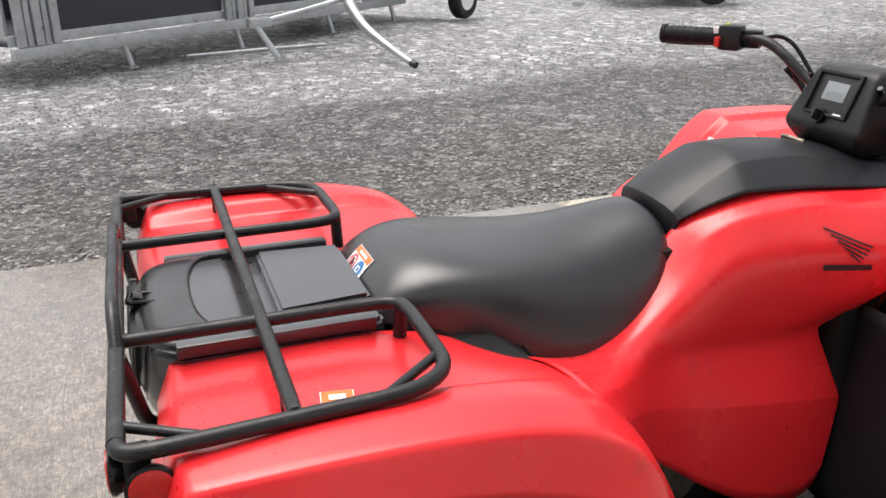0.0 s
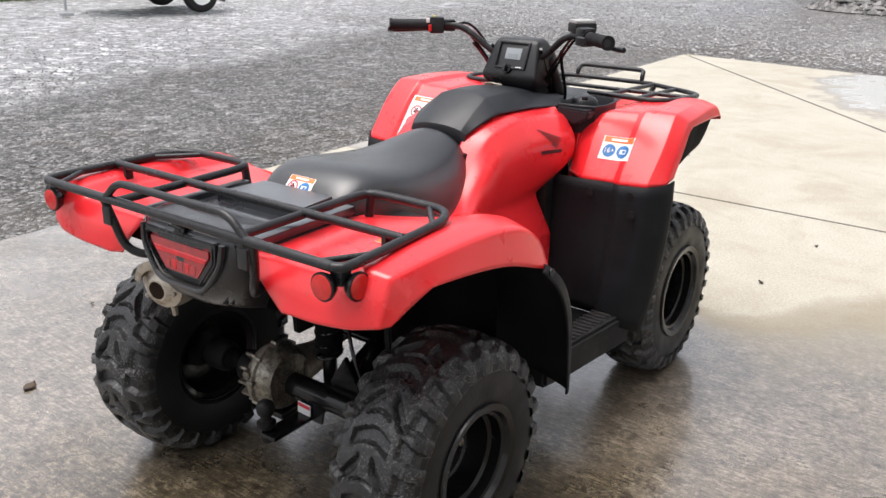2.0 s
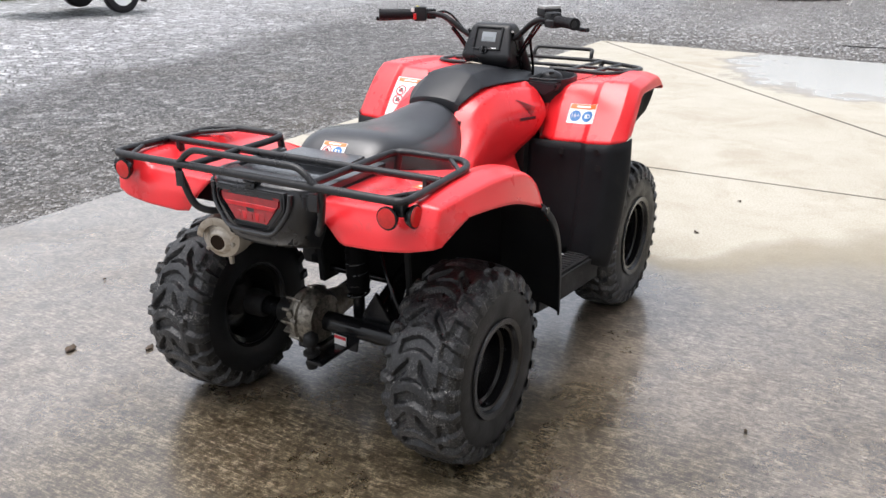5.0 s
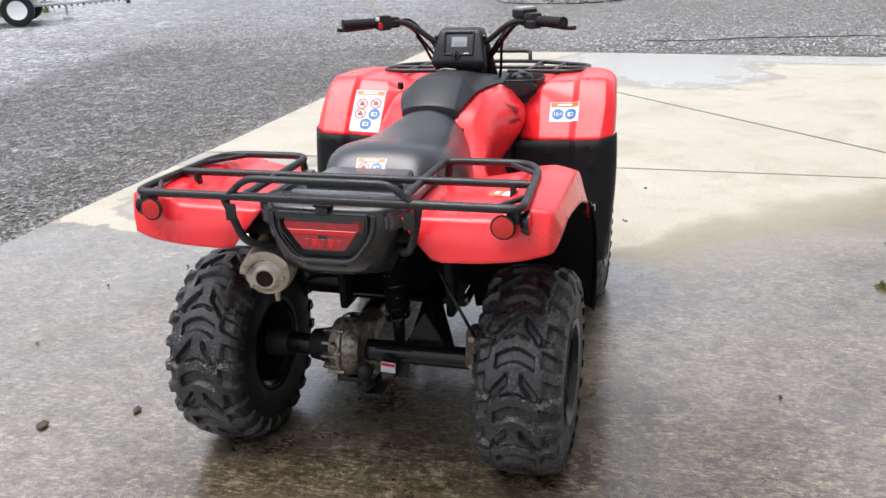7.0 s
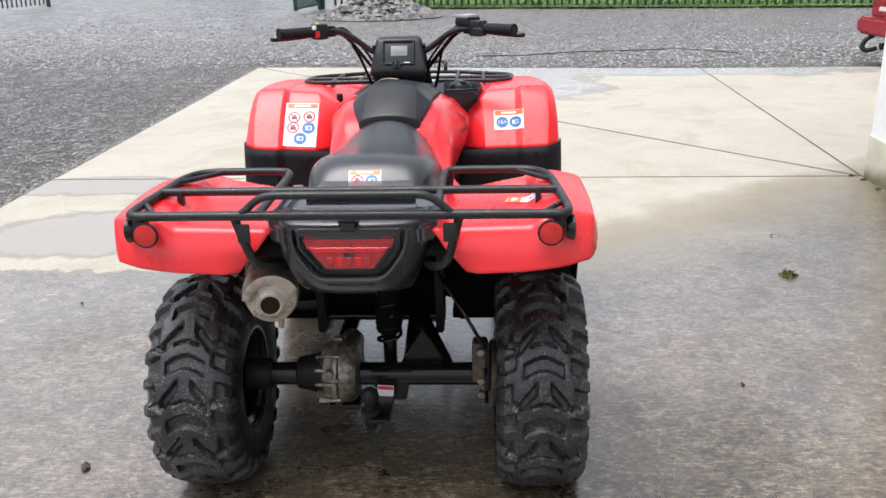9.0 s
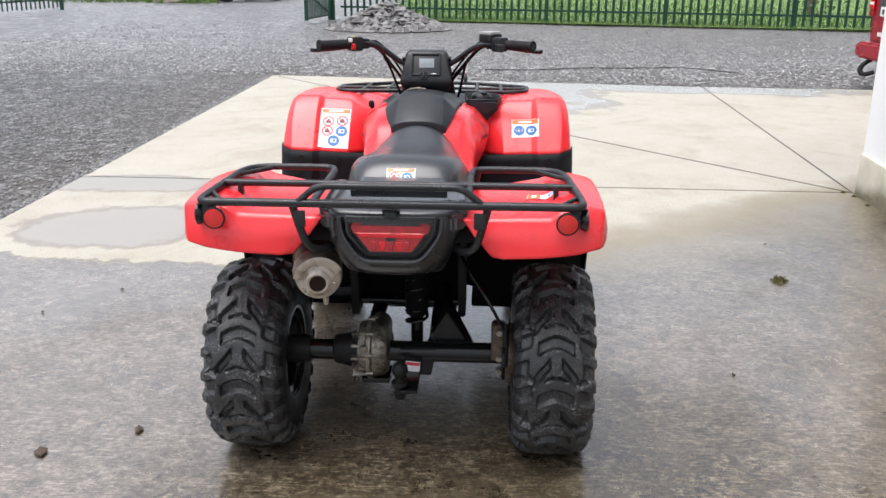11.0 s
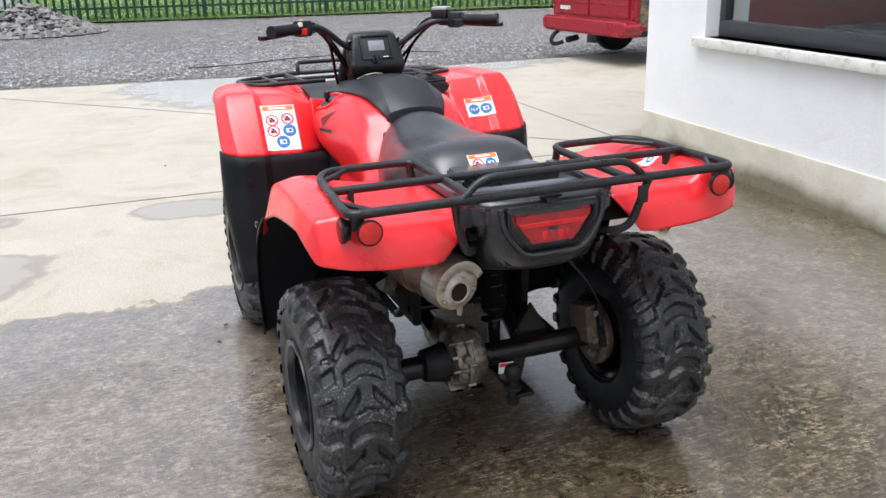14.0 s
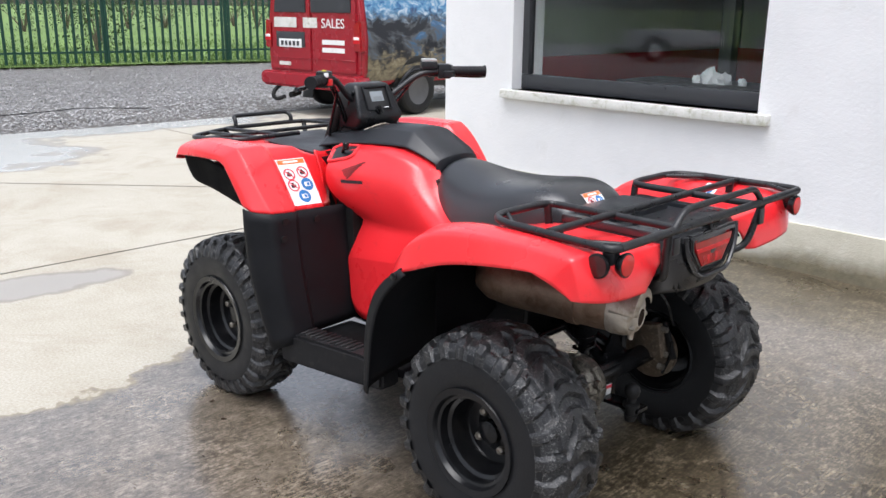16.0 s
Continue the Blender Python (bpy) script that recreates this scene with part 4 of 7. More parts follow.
# side shrouds
def shroud(mirror):
    rows = [[(0.19, 0.19, 0.742), (0.195, 0.22, 0.760), (0.20, 0.29, 0.788), (0.205, 0.37, 0.803), (0.21, 0.44, 0.798), (0.225, 0.50, 0.775), (0.24, 0.54, 0.725)],
            [(0.345, 0.196, 0.690), (0.348, 0.214, 0.712), (0.352, 0.236, 0.724), (0.356, 0.260, 0.720), (0.355, 0.29, 0.708), (0.35, 0.315, 0.665), (0.345, 0.325, 0.60)],
            [(0.520, 0.085, 0.860), (0.520, 0.138, 0.815), (0.494, 0.178, 0.786), (0.465, 0.206, 0.750), (0.45, 0.220, 0.700), (0.45, 0.243, 0.62), (0.45, 0.255, 0.52)],
            [(0.578, 0.092, 0.925), (0.57, 0.156, 0.908), (0.565, 0.203, 0.850), (0.56, 0.213, 0.775), (0.56, 0.203, 0.695), (0.56, 0.232, 0.59), (0.57, 0.25, 0.42)],
            [(0.68, 0.116, 0.956), (0.68, 0.176, 0.936), (0.68, 0.213, 0.862), (0.68, 0.210, 0.765), (0.66, 0.192, 0.68), (0.68, 0.234, 0.575), (0.68, 0.25, 0.36)],
            [(0.80, 0.124, 0.955), (0.80, 0.184, 0.937), (0.80, 0.236, 0.872), (0.80, 0.234, 0.765), (0.735, 0.194, 0.685), (0.79, 0.236, 0.565), (0.775, 0.25, 0.34)],
            [(0.905, 0.130, 0.946), (0.895, 0.200, 0.930), (0.888, 0.258, 0.868), (0.888, 0.256, 0.775), (0.79, 0.194, 0.692), (0.855, 0.235, 0.555), (0.825, 0.245, 0.37)],
            [(0.995, 0.150, 0.940), (0.978, 0.200, 0.920), (0.950, 0.262, 0.862), (0.955, 0.258, 0.780), (0.825, 0.190, 0.690), (0.872, 0.23, 0.548), (0.842, 0.242, 0.41)],
            [(1.02, 0.130, 0.93), (1.02, 0.155, 0.910), (1.03, 0.180, 0.855), (1.035, 0.175, 0.78), (0.84, 0.150, 0.690), (0.878, 0.19, 0.548), (0.847, 0.20, 0.41)]]
    ob = cage("side_shroud", rows, M["red"], atv, 0.004, flip=True, mirror=mirror, crease_cols=((1, 0.6), (2, 0.25), (4, 0.6), (5, 0.8)), crease_rows=((7, 0.85),), label="red plastic tank shroud", levels=3)
    # a plain dark wing-like mark in slanted bars, with one bar below it
    s = -1 if mirror else 1
    put = on_surface(ob, (0, -s, 0))
    ux, uz = Vector((-s, 0, 0)), Vector((0, 0, 1))
    for k in range(5):
        root, tip = Vector((0.872 - 0.006 * k, s * 0.4, 0.866 - 0.0062 * k)), Vector((0.788 + 0.010 * k, s * 0.4, 0.903 - 0.0112 * k))
        d = (root - tip).normalized()
        bm = sheet((root + tip) / 2, d, Vector((-d.z, 0, d.x)), (root - tip).length, 0.0033, put, 16, 1, 0.0028)
        part("emblem_bar", bm, M["ink"], ob, "black printed emblem bar", smooth=False)
    part("emblem_bar", sheet(Vector((0.826, s * 0.4, 0.832)), Vector((1, 0, -0.06)), uz, 0.092, 0.011, put, 16, 2, 0.0028), M["ink"], ob, "black printed emblem bar", smooth=False)
    # red filler between the shroud and the front fender
    fill = [[(0.99, 0.15, 0.69), (0.985, 0.21, 0.69), (0.94, 0.255, 0.70)], [(1.02, 0.15, 0.77), (1.015, 0.21, 0.78), (0.975, 0.25, 0.785)],
            [(1.04, 0.15, 0.84), (1.03, 0.20, 0.85), (1.0, 0.245, 0.855)], [(1.06, 0.15, 0.91), (1.045, 0.20, 0.905), (1.035, 0.245, 0.918)]]
    cage("fender_bridge", fill, M["red"], atv, 0.004, mirror=mirror, label="red plastic bridge to the front fender")
    if not mirror:
        # lever recess with a raised red rim
        ring = [(0.988, 0.925), (0.985, 0.892), (0.955, 0.886), (0.862, 0.910), (0.853, 0.930), (0.872, 0.942), (0.965, 0.936)]
        pts = rounded([(x, 0.4, z) for x, z in ring], 0.02, True, 4)
        mid_p = Vector((0.92, 0.4, 0.915))
        bm = fresh()
        hub_v = bm.verts.new(put(mid_p, 0.003))
        rim_v = [bm.verts.new(put(q, 0.003)) for q in pts]
        half_v = [bm.verts.new(put((q + mid_p) / 2, 0.003)) for q in pts]
        n = len(pts)
        for k in range(n):
            q = (k + 1) % n
            bm.faces.new((rim_v[k], rim_v[q], half_v[q], half_v[k]))
            bm.faces.new((half_v[k], half_v[q], hub_v))
        rec = part("lever_recess", bm, M["ink"], ob, "black recess for the choke lever")
        bm = fresh()
        tube(bm, [put(q, 0.002) for q in pts], 0.0065, 8, 0, True)
        part("recess_rim", bm, M["red"], rec, "raised red rim")
        part("choke_lever", tubes([[(0.93, 0.19, 0.905), (0.91, 0.212, 0.925), (0.892, 0.216, 0.94)]], 0.006, 10, 0.02), M["steel"], rec, "black choke lever")
        part("lever_knob", lathe([(-0.012, 0.008), (-0.008, 0.012), (0.010, 0.011), (0.014, 0.006)], 14, "z", (0.889, 0.214, 0.945)), M["steel"], rec)


both(shroud)

# tank cover, seat
half_rows = [[(0.552, 0.096, 0.860), (0.548, 0.085, 0.875), (0.543, 0.05, 0.888), (0.540, 0.0, 0.890)],
             [(0.556, 0.102, 0.910), (0.550, 0.089, 0.924), (0.543, 0.05, 0.936), (0.540, 0.0, 0.939)],
             [(0.605, 0.124, 0.942), (0.608, 0.086, 0.965), (0.604, 0.05, 0.975), (0.604, 0.0, 0.978)],
             [(0.675, 0.134, 0.960), (0.684, 0.083, 1.002), (0.690, 0.05, 1.014), (0.692, 0.0, 1.017)],
             [(0.80, 0.142, 0.958), (0.80, 0.080, 1.006), (0.80, 0.05, 1.016), (0.80, 0.0, 1.019)],
             [(0.93, 0.150, 0.948), (0.93, 0.085, 0.989), (0.93, 0.05, 0.998), (0.93, 0.0, 1.0)],
             [(1.02, 0.152, 0.936), (1.02, 0.105, 0.970), (1.02, 0.07, 0.976), (1.02, 0.0, 0.980)],
             [(1.12, 0.155, 0.915), (1.12, 0.11, 0.955), (1.12, 0.08, 0.962), (1.12, 0.0, 0.965)]]


def full(rows):
    return [[(x, y, z) for x, y, z in r] + [(x, -y, z) for x, y, z in r[-2::-1]] for r in rows]


cage("tank_cover", full(half_rows), M["cover"], atv, 0.005, crease_cols=((1, 0.9), (5, 0.9)), crease_rows=((3, 0.7), (1, 0.85)), levels=3, label="dull black plastic tank cover", flip=False)
seat_rows = [[(0.410, 0.186, 0.705), (0.503, 0.147, 0.798), (0.535, 0.122, 0.850), (0.541, 0.080, 0.902), (0.534, 0.0, 0.918)],
             [(0.398, 0.194, 0.715), (0.490, 0.157, 0.810), (0.523, 0.127, 0.866), (0.530, 0.082, 0.916), (0.522, 0.0, 0.940)],
             [(0.342, 0.210, 0.700), (0.398, 0.180, 0.802), (0.438, 0.134, 0.868), (0.452, 0.078, 0.910), (0.448, 0.0, 0.926)],
             [(0.25, 0.216, 0.715), (0.282, 0.198, 0.806), (0.327, 0.154, 0.862), (0.34, 0.090, 0.892), (0.34, 0.0, 0.902)],
             [(0.16, 0.207, 0.74), (0.17, 0.198, 0.848), (0.19, 0.168, 0.888), (0.20, 0.10, 0.896), (0.20, 0.0, 0.898)],
             [(0.09, 0.190, 0.77), (0.09, 0.184, 0.866), (0.095, 0.155, 0.896), (0.10, 0.105, 0.913), (0.10, 0.0, 0.917)],
             [(0.03, 0.175, 0.80), (0.03, 0.170, 0.865), (0.035, 0.140, 0.892), (0.04, 0.095, 0.909), (0.04, 0.0, 0.912)],
             [(-0.008, 0.155, 0.825), (-0.008, 0.150, 0.855), (-0.006, 0.125, 0.875), (-0.004, 0.09, 0.886), (-0.002, 0.0, 0.89)],
             [(-0.035, 0.145, 0.82), (-0.036, 0.14, 0.835), (-0.037, 0.12, 0.842), (-0.038, 0.09, 0.846), (-0.038, 0.0, 0.848)]]
part("seat_base", boxed((0.40, 0, 0.80), (0.62, 0.26, 0.14), bevel=0.03), M["dark"], atv)
seat = cage("seat", full(seat_rows), M["vinyl"], atv, 0.012, levels=3, label="black vinyl seat with a faint worn sheen", flip=True)


label_sheet(seat, (-0.003, 0.053, 0.8905), (-0.003, -0.035, 0.8905), (-0.0405, 0.053, 0.8535), [(0.28, 0.38, 0.017, "ring"), (0.72, 0.38, 0.017, "disc")], 0.26)


# front fenders
def front_fender(mirror):
    rows = [[(0.955, 0.235, 0.738), (0.888, 0.318, 0.745), (0.885, 0.43, 0.750), (0.868, 0.455, 0.753), (0.872, 0.545, 0.758), (0.92, 0.588, 0.762), (0.965, 0.593, 0.775)],
            [(1.005, 0.235, 0.84), (0.958, 0.312, 0.845), (0.957, 0.43, 0.85), (0.940, 0.455, 0.853), (0.948, 0.556, 0.855), (0.988, 0.588, 0.848), (1.030, 0.591, 0.848)],
            [(1.035, 0.23, 0.912), (1.014, 0.305, 0.915), (1.015, 0.43, 0.918), (1.003, 0.452, 0.928), (1.012, 0.552, 0.926), (1.048, 0.582, 0.905), (1.085, 0.584, 0.897)],
            [(1.06, 0.22, 0.885), (1.05, 0.325, 0.940), (1.05, 0.43, 0.944), (1.045, 0.452, 0.955), (1.055, 0.546, 0.953), (1.085, 0.577, 0.930), (1.12, 0.580, 0.906)],
            [(1.2, 0.21, 0.885), (1.2, 0.345, 0.938), (1.2, 0.43, 0.943), (1.2, 0.452, 0.956), (1.2, 0.538, 0.956), (1.22, 0.572, 0.936), (1.23, 0.575, 0.905)],
            [(1.35, 0.19, 0.900), (1.35, 0.34, 0.935), (1.35, 0.42, 0.938), (1.35, 0.44, 0.950), (1.35, 0.50, 0.950), (1.355, 0.545, 0.934), (1.36, 0.558, 0.895)],
            [(1.50, 0.18, 0.912), (1.495, 0.33, 0.918), (1.49, 0.40, 0.921), (1.488, 0.42, 0.930), (1.482, 0.480, 0.929), (1.475, 0.530, 0.916), (1.468, 0.545, 0.884)],
            [(1.52, 0.18, 0.855), (1.515, 0.32, 0.855), (1.510, 0.39, 0.857), (1.508, 0.41, 0.860), (1.502, 0.480, 0.860), (1.492, 0.520, 0.864), (1.478, 0.542, 0.870)]]
    s = -1 if mirror else 1
    ob = cage("front_fender", rows, M["red"], atv, 0.004, flip=True, mirror=mirror, crease_cols=((1, 0.8), (2, 0.8), (3, 0.9), (4, 0.8), (5, 0.3)), crease_rows=((3, 0.6), (6, 0.35)), corners=((0, 5), (0, 6), (2, 6), (7, 5)), label="glossy red moulded plastic front fender", levels=3)
    if mirror:
        label_sheet(ob, (0.986, -0.349, 0.868), (0.986, -0.459, 0.869), (0.946, -0.350, 0.799), [(0.28, 0.38, 0.022, "text"), (0.72, 0.38, 0.022, "disc")], 0.24)
    else:
        label_sheet(ob, (1.012, 0.437, 0.902), (1.012, 0.314, 0.899), (0.912, 0.440, 0.752), [(0.28, 0.66, 0.023, "ring"), (0.74, 0.68, 0.023, "ring"), (0.27, 0.42, 0.023, "ring"), (0.74, 0.42, 0.024, "disc"), (0.5, 0.18, 0.024, "disc")], 0.10)
    # black lower guard in front of the feet
    guard = [[(0.893, 0.20, 0.742), (0.880, 0.35, 0.748), (0.880, 0.435, 0.752), (0.860, 0.458, 0.754), (0.864, 0.548, 0.759), (0.918, 0.597, 0.763), (0.958, 0.600, 0.77)],
             [(0.885, 0.20, 0.62), (0.872, 0.35, 0.62), (0.872, 0.435, 0.62), (0.848, 0.460, 0.62), (0.850, 0.55, 0.62), (0.903, 0.602, 0.62), (0.945, 0.606, 0.62)],
             [(0.865, 0.20, 0.46), (0.850, 0.34, 0.46), (0.850, 0.425, 0.46), (0.825, 0.450, 0.46), (0.822, 0.54, 0.46), (0.870, 0.592, 0.46), (0.915, 0.596, 0.46)],
             [(0.845, 0.20, 0.33), (0.830, 0.33, 0.33), (0.828, 0.415, 0.33), (0.805, 0.440, 0.33), (0.800, 0.52, 0.32), (0.835, 0.572, 0.30), (0.865, 0.576, 0.30)]]
    g = cage("foot_guard", guard, M["guard"], atv, 0.006, flip=False, mirror=mirror, crease_cols=((2, 0.85), (3, 0.9), (4, 0.6)), label="matt black plastic leg guard")
    for x, y, z in ((0.868, 0.502, 0.728), (0.884, 0.36, 0.712), (0.858, 0.515, 0.672)):
        part("bolt", lathe([(0, 0.012), (0.004, 0.012), (0.006, 0.006)], 12, "x", (x - 0.012, s * y, z)), M["dark"], g)
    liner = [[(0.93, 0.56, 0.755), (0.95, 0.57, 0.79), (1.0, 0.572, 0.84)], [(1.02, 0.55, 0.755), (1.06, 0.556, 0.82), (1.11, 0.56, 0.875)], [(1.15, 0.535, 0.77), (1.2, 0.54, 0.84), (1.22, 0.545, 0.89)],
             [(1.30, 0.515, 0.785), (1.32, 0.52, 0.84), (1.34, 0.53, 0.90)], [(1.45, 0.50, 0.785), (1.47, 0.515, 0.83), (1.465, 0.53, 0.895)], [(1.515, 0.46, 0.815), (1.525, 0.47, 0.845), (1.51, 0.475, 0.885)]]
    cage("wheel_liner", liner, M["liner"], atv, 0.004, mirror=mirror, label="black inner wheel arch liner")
    well = [[(0.93, 0.20, 0.62), (0.93, 0.56, 0.62)], [(0.99, 0.20, 0.78), (0.99, 0.555, 0.79)], [(1.15, 0.20, 0.87), (1.15, 0.55, 0.88)], [(1.35, 0.20, 0.86), (1.35, 0.52, 0.87)], [(1.50, 0.18, 0.80), (1.47, 0.48, 0.82)]]
    cage("wheel_well", well, M["dark"], atv, 0.004, mirror=mirror)
    # guard ahead of the rear wheel
    flap = [[(0.19, 0.235, 0.745), (0.19, 0.40, 0.74), (0.20, 0.545, 0.735), (0.21, 0.592, 0.725), (0.175, 0.602, 0.718)],
            [(0.285, 0.235, 0.68), (0.285, 0.40, 0.675), (0.290, 0.548, 0.672), (0.297, 0.596, 0.665), (0.255, 0.606, 0.650)],
            [(0.335, 0.235, 0.58), (0.335, 0.40, 0.575), (0.338, 0.55, 0.572), (0.343, 0.598, 0.57), (0.300, 0.607, 0.565)],
            [(0.355, 0.235, 0.46), (0.355, 0.40, 0.46), (0.357, 0.55, 0.46), (0.360, 0.597, 0.455), (0.322, 0.605, 0.45)],
            [(0.375, 0.235, 0.36), (0.375, 0.40, 0.35), (0.372, 0.545, 0.33), (0.370, 0.590, 0.31), (0.345, 0.597, 0.31)]]
    f = cage("mud_guard", flap, M["guard"], atv, 0.006, flip=True, mirror=mirror, crease_cols=((3, 0.5),), label="matt black plastic guard ahead of the rear wheel")
    part("bolt", lathe([(0, 0.011), (0.005, 0.011), (0.007, 0.005)], 12, "y", (0.215, s * 0.603, 0.705)), M["steel"], f)
    # foot board: a deep beam that climbs towards the rear guard
    fb = prism([(0.875, 0.238), (0.885, 0.300), (0.870, 0.338), (0.80, 0.350), (0.50, 0.368), (0.385, 0.362), (0.385, 0.275), (0.52, 0.265), (0.80, 0.246)], "y", 0.425, 0.528, 0.010, 2)
    for v in fb.verts:
        if v.co.y > 0.45:
            v.co.y -= max(0.0, 0.62 - v.co.x) * 0.10
        if mirror:
            v.co.y = -v.co.y
    if mirror:
        bmesh.ops.reverse_faces(fb, faces=fb.faces)
    board = part("foot_board", fb, M["board"], atv, "black plastic foot board with raised ribs")
    for k in range(13):
        x = 0.845 - 0.026 * k
        z = 0.350 + (0.80 - x) * 0.06 if x < 0.80 else 0.352 - (x - 0.80) * 0.2
        part("tread_rib", boxed((x, s * 0.468, z), (0.010, 0.070, 0.012), (0, 3, 0), 0.003, 1), M["board"], board)
    # near-black plate, widened to block the bright ground below
    part("peg_plate", boxed((0.62, s * 0.318, 0.300), (0.54, 0.225, 0.03), (0, 3, 0), 0.008), M["liner"], board)


both(front_fender)

# tray between the rear fenders, tail panel
tray = part("rear_tray", prism([(-0.02, 0.17), (-0.06, 0.20), (-0.34, 0.20), (-0.375, 0.17), (-0.375, -0.17), (-0.34, -0.20), (-0.06, -0.20), (-0.02, -0.17)], "z", 0.80, 0.846, 0.008), M["tray"], atv, "black plastic centre tray under the rack")
part("tool_lid", prism([(-0.03, 0.125), (-0.18, 0.14), (-0.18, -0.14), (-0.03, -0.125)], "z", 0.84, 0.868, 0.006), M["tray"], tray, "raised black lid")
part("rear_lid", prism([(-0.235, 0.155), (-0.365, 0.14), (-0.365, -0.14), (-0.235, -0.155)], "z", 0.84, 0.860, 0.006), M["tray"], tray, "black rear lid")
for s in (1, -1):
    part("side_channel", boxed((-0.19, s * 0.185, 0.85), (0.30, 0.03, 0.022), bevel=0.006), M["tray"], tray)
part("lid_latch", tubes([[(-0.362, 0.02, 0.862), (-0.40, 0.02, 0.866), (-0.405, -0.02, 0.866), (-0.362, -0.02, 0.862)]], 0.004, 8, 0.006), M["steel"], tray, "bent wire lid latch")
tail_rows = []
for x, z, w in ((-0.30, 0.866, 0.176), (-0.362, 0.868, 0.182), (-0.388, 0.855, 0.186), (-0.400, 0.825, 0.187), (-0.400, 0.76, 0.170), (-0.392, 0.705, 0.146), (-0.372, 0.674, 0.130), (-0.32, 0.668, 0.124)):
    half = [(min(-0.28, x + 0.11), w + 0.004, z - 0.010), (x + 0.046, w, z - 0.006), (x + 0.014, w - 0.036, z), (x - 0.003, w * 0.52, z), (x - 0.006, 0.0, z)]
    tail_rows.append(half + [(p, -q, r) for p, q, r in half[-2::-1]])
tail = cage("tail_panel", tail_rows, M["tail"], atv, 0.006, flip=True, crease_cols=((2, 0.25), (6, 0.25)), crease_rows=((2, 0.3),), label="black moulded plastic tail panel", levels=3)
part("tail_core", prism([(0.165, 0.855), (0.165, 0.80), (0.115, 0.685), (-0.115, 0.685), (-0.165, 0.80), (-0.165, 0.855)], "x", -0.25, -0.375, 0.01), M["dark"], tail)
ringp = fresh()
outer = [(0.124, 0.848), (0.121, 0.800), (0.068, 0.738), (-0.068, 0.738), (-0.121, 0.800), (-0.124, 0.848)]
inner = [(0.109, 0.833), (0.106, 0.806), (0.060, 0.746), (-0.060, 0.746), (-0.106, 0.806), (-0.109, 0.833)]
loops = [[ringp.verts.new((x, y, z)) for y, z in o] for x, o in ((-0.390, outer), (-0.406, [(y * 0.965, z) for y, z in outer]), (-0.409, inner), (-0.392, inner))]
for a, b in zip(loops, loops[1:]):
    for j in range(6):
        ringp.faces.new((a[j], a[(j + 1) % 6], b[(j + 1) % 6], b[j]))
bmesh.ops.recalc_face_normals(ringp, faces=ringp.faces)
bmesh.ops.bevel(ringp, geom=list(ringp.edges), offset=0.004, segments=2, affect="EDGES")
part("lamp_surround", ringp, M["tail"], tail, "black lamp surround")
lamp = part("tail_light", prism([(0.107, 0.831), (0.104, 0.808), (0.058, 0.748), (-0.058, 0.748), (-0.104, 0.808), (-0.107, 0.831)], "x", -0.38, -0.4045, 0.006, 2), M["lens"], tail, "dark red tail light lens")
part("lens_strip", prism([(0.094, 0.806), (0.084, 0.792), (-0.084, 0.792), (-0.094, 0.806)], "x", -0.395, -0.4062, 0.002, 1), M["lens_pale"], lamp)
for k in range(5):
    y = -0.044 + 0.022 * k
    part("lens_facet", prism([(y - 0.009, 0.782), (y + 0.009, 0.782), (y + 0.006, 0.758), (y - 0.006, 0.758)], "x", -0.398, -0.4058, 0.002, 1), M["lens_pale"] if k % 2 else M["lens"], lamp)
lip = fresh()
tube(lip, [(-0.396, 0.136, 0.846), (-0.402, 0.132, 0.796), (-0.409, 0.080, 0.727), (-0.410, -0.080, 0.727), (-0.402, -0.132, 0.796), (-0.396, -0.136, 0.846)], 0.007, 8, 0.03)
part("panel_lip", lip, M["tail"], tail, "raised lip round the lamp recess")
part("lid_catch", boxed((-0.392, 0, 0.856), (0.016, 0.034, 0.034), (0, 20, 0), 0.004), M["steel"], tail, "black lid catch")
# thin black disc drawn for the shade inside the catch's hole
part("catch_hole_shade", lathe([(-0.4025, 0.006), (-0.4015, 0.006)], 12, "x", (0, 0, 0.852)), M["ink"], tail)
part("emboss_bar", boxed((-0.3925, 0, 0.712), (0.006, 0.11, 0.012), bevel=0.002, seg=1), M["black"], tail, "embossed black bar")

# rear rack
rack = part("rear_rack", tubes([[(-0.405, 0.45, 0.885), (-0.405, 0.50, 0.885), (-0.36, 0.505, 0.886), (-0.05, 0.483, 0.886), (0.005, 0.44, 0.887), (0.008, 0.25, 0.887), (0.0, 0.212, 0.885), (-0.05, 0.205, 0.884), (-0.405, 0.205, 0.884)]], 0.0105, 12, 0.045), M["tubes"], atv, "black tubular steel rear carrier rack")
rack.location = (-0.012, 0, 0.002)
part("rack_tube", tubes([[(-0.405, -0.45, 0.885), (-0.405, -0.50, 0.885), (-0.36, -0.505, 0.886), (-0.05, -0.483, 0.886), (0.005, -0.44, 0.887), (0.008, -0.25, 0.887), (0.0, -0.212, 0.885), (-0.05, -0.205, 0.884), (-0.405, -0.205, 0.884)]], 0.0105, 12, 0.045), M["tubes"], rack)
part("rack_tube", tubes([[(-0.405, 0.48, 0.885), (-0.405, -0.48, 0.885)]], 0.0112, 12), M["tubes"], rack)
part("rack_tube", tubes([[(-0.205, 0.49, 0.888), (-0.205, -0.49, 0.888)]], 0.0105, 12), M["tubes"], rack)
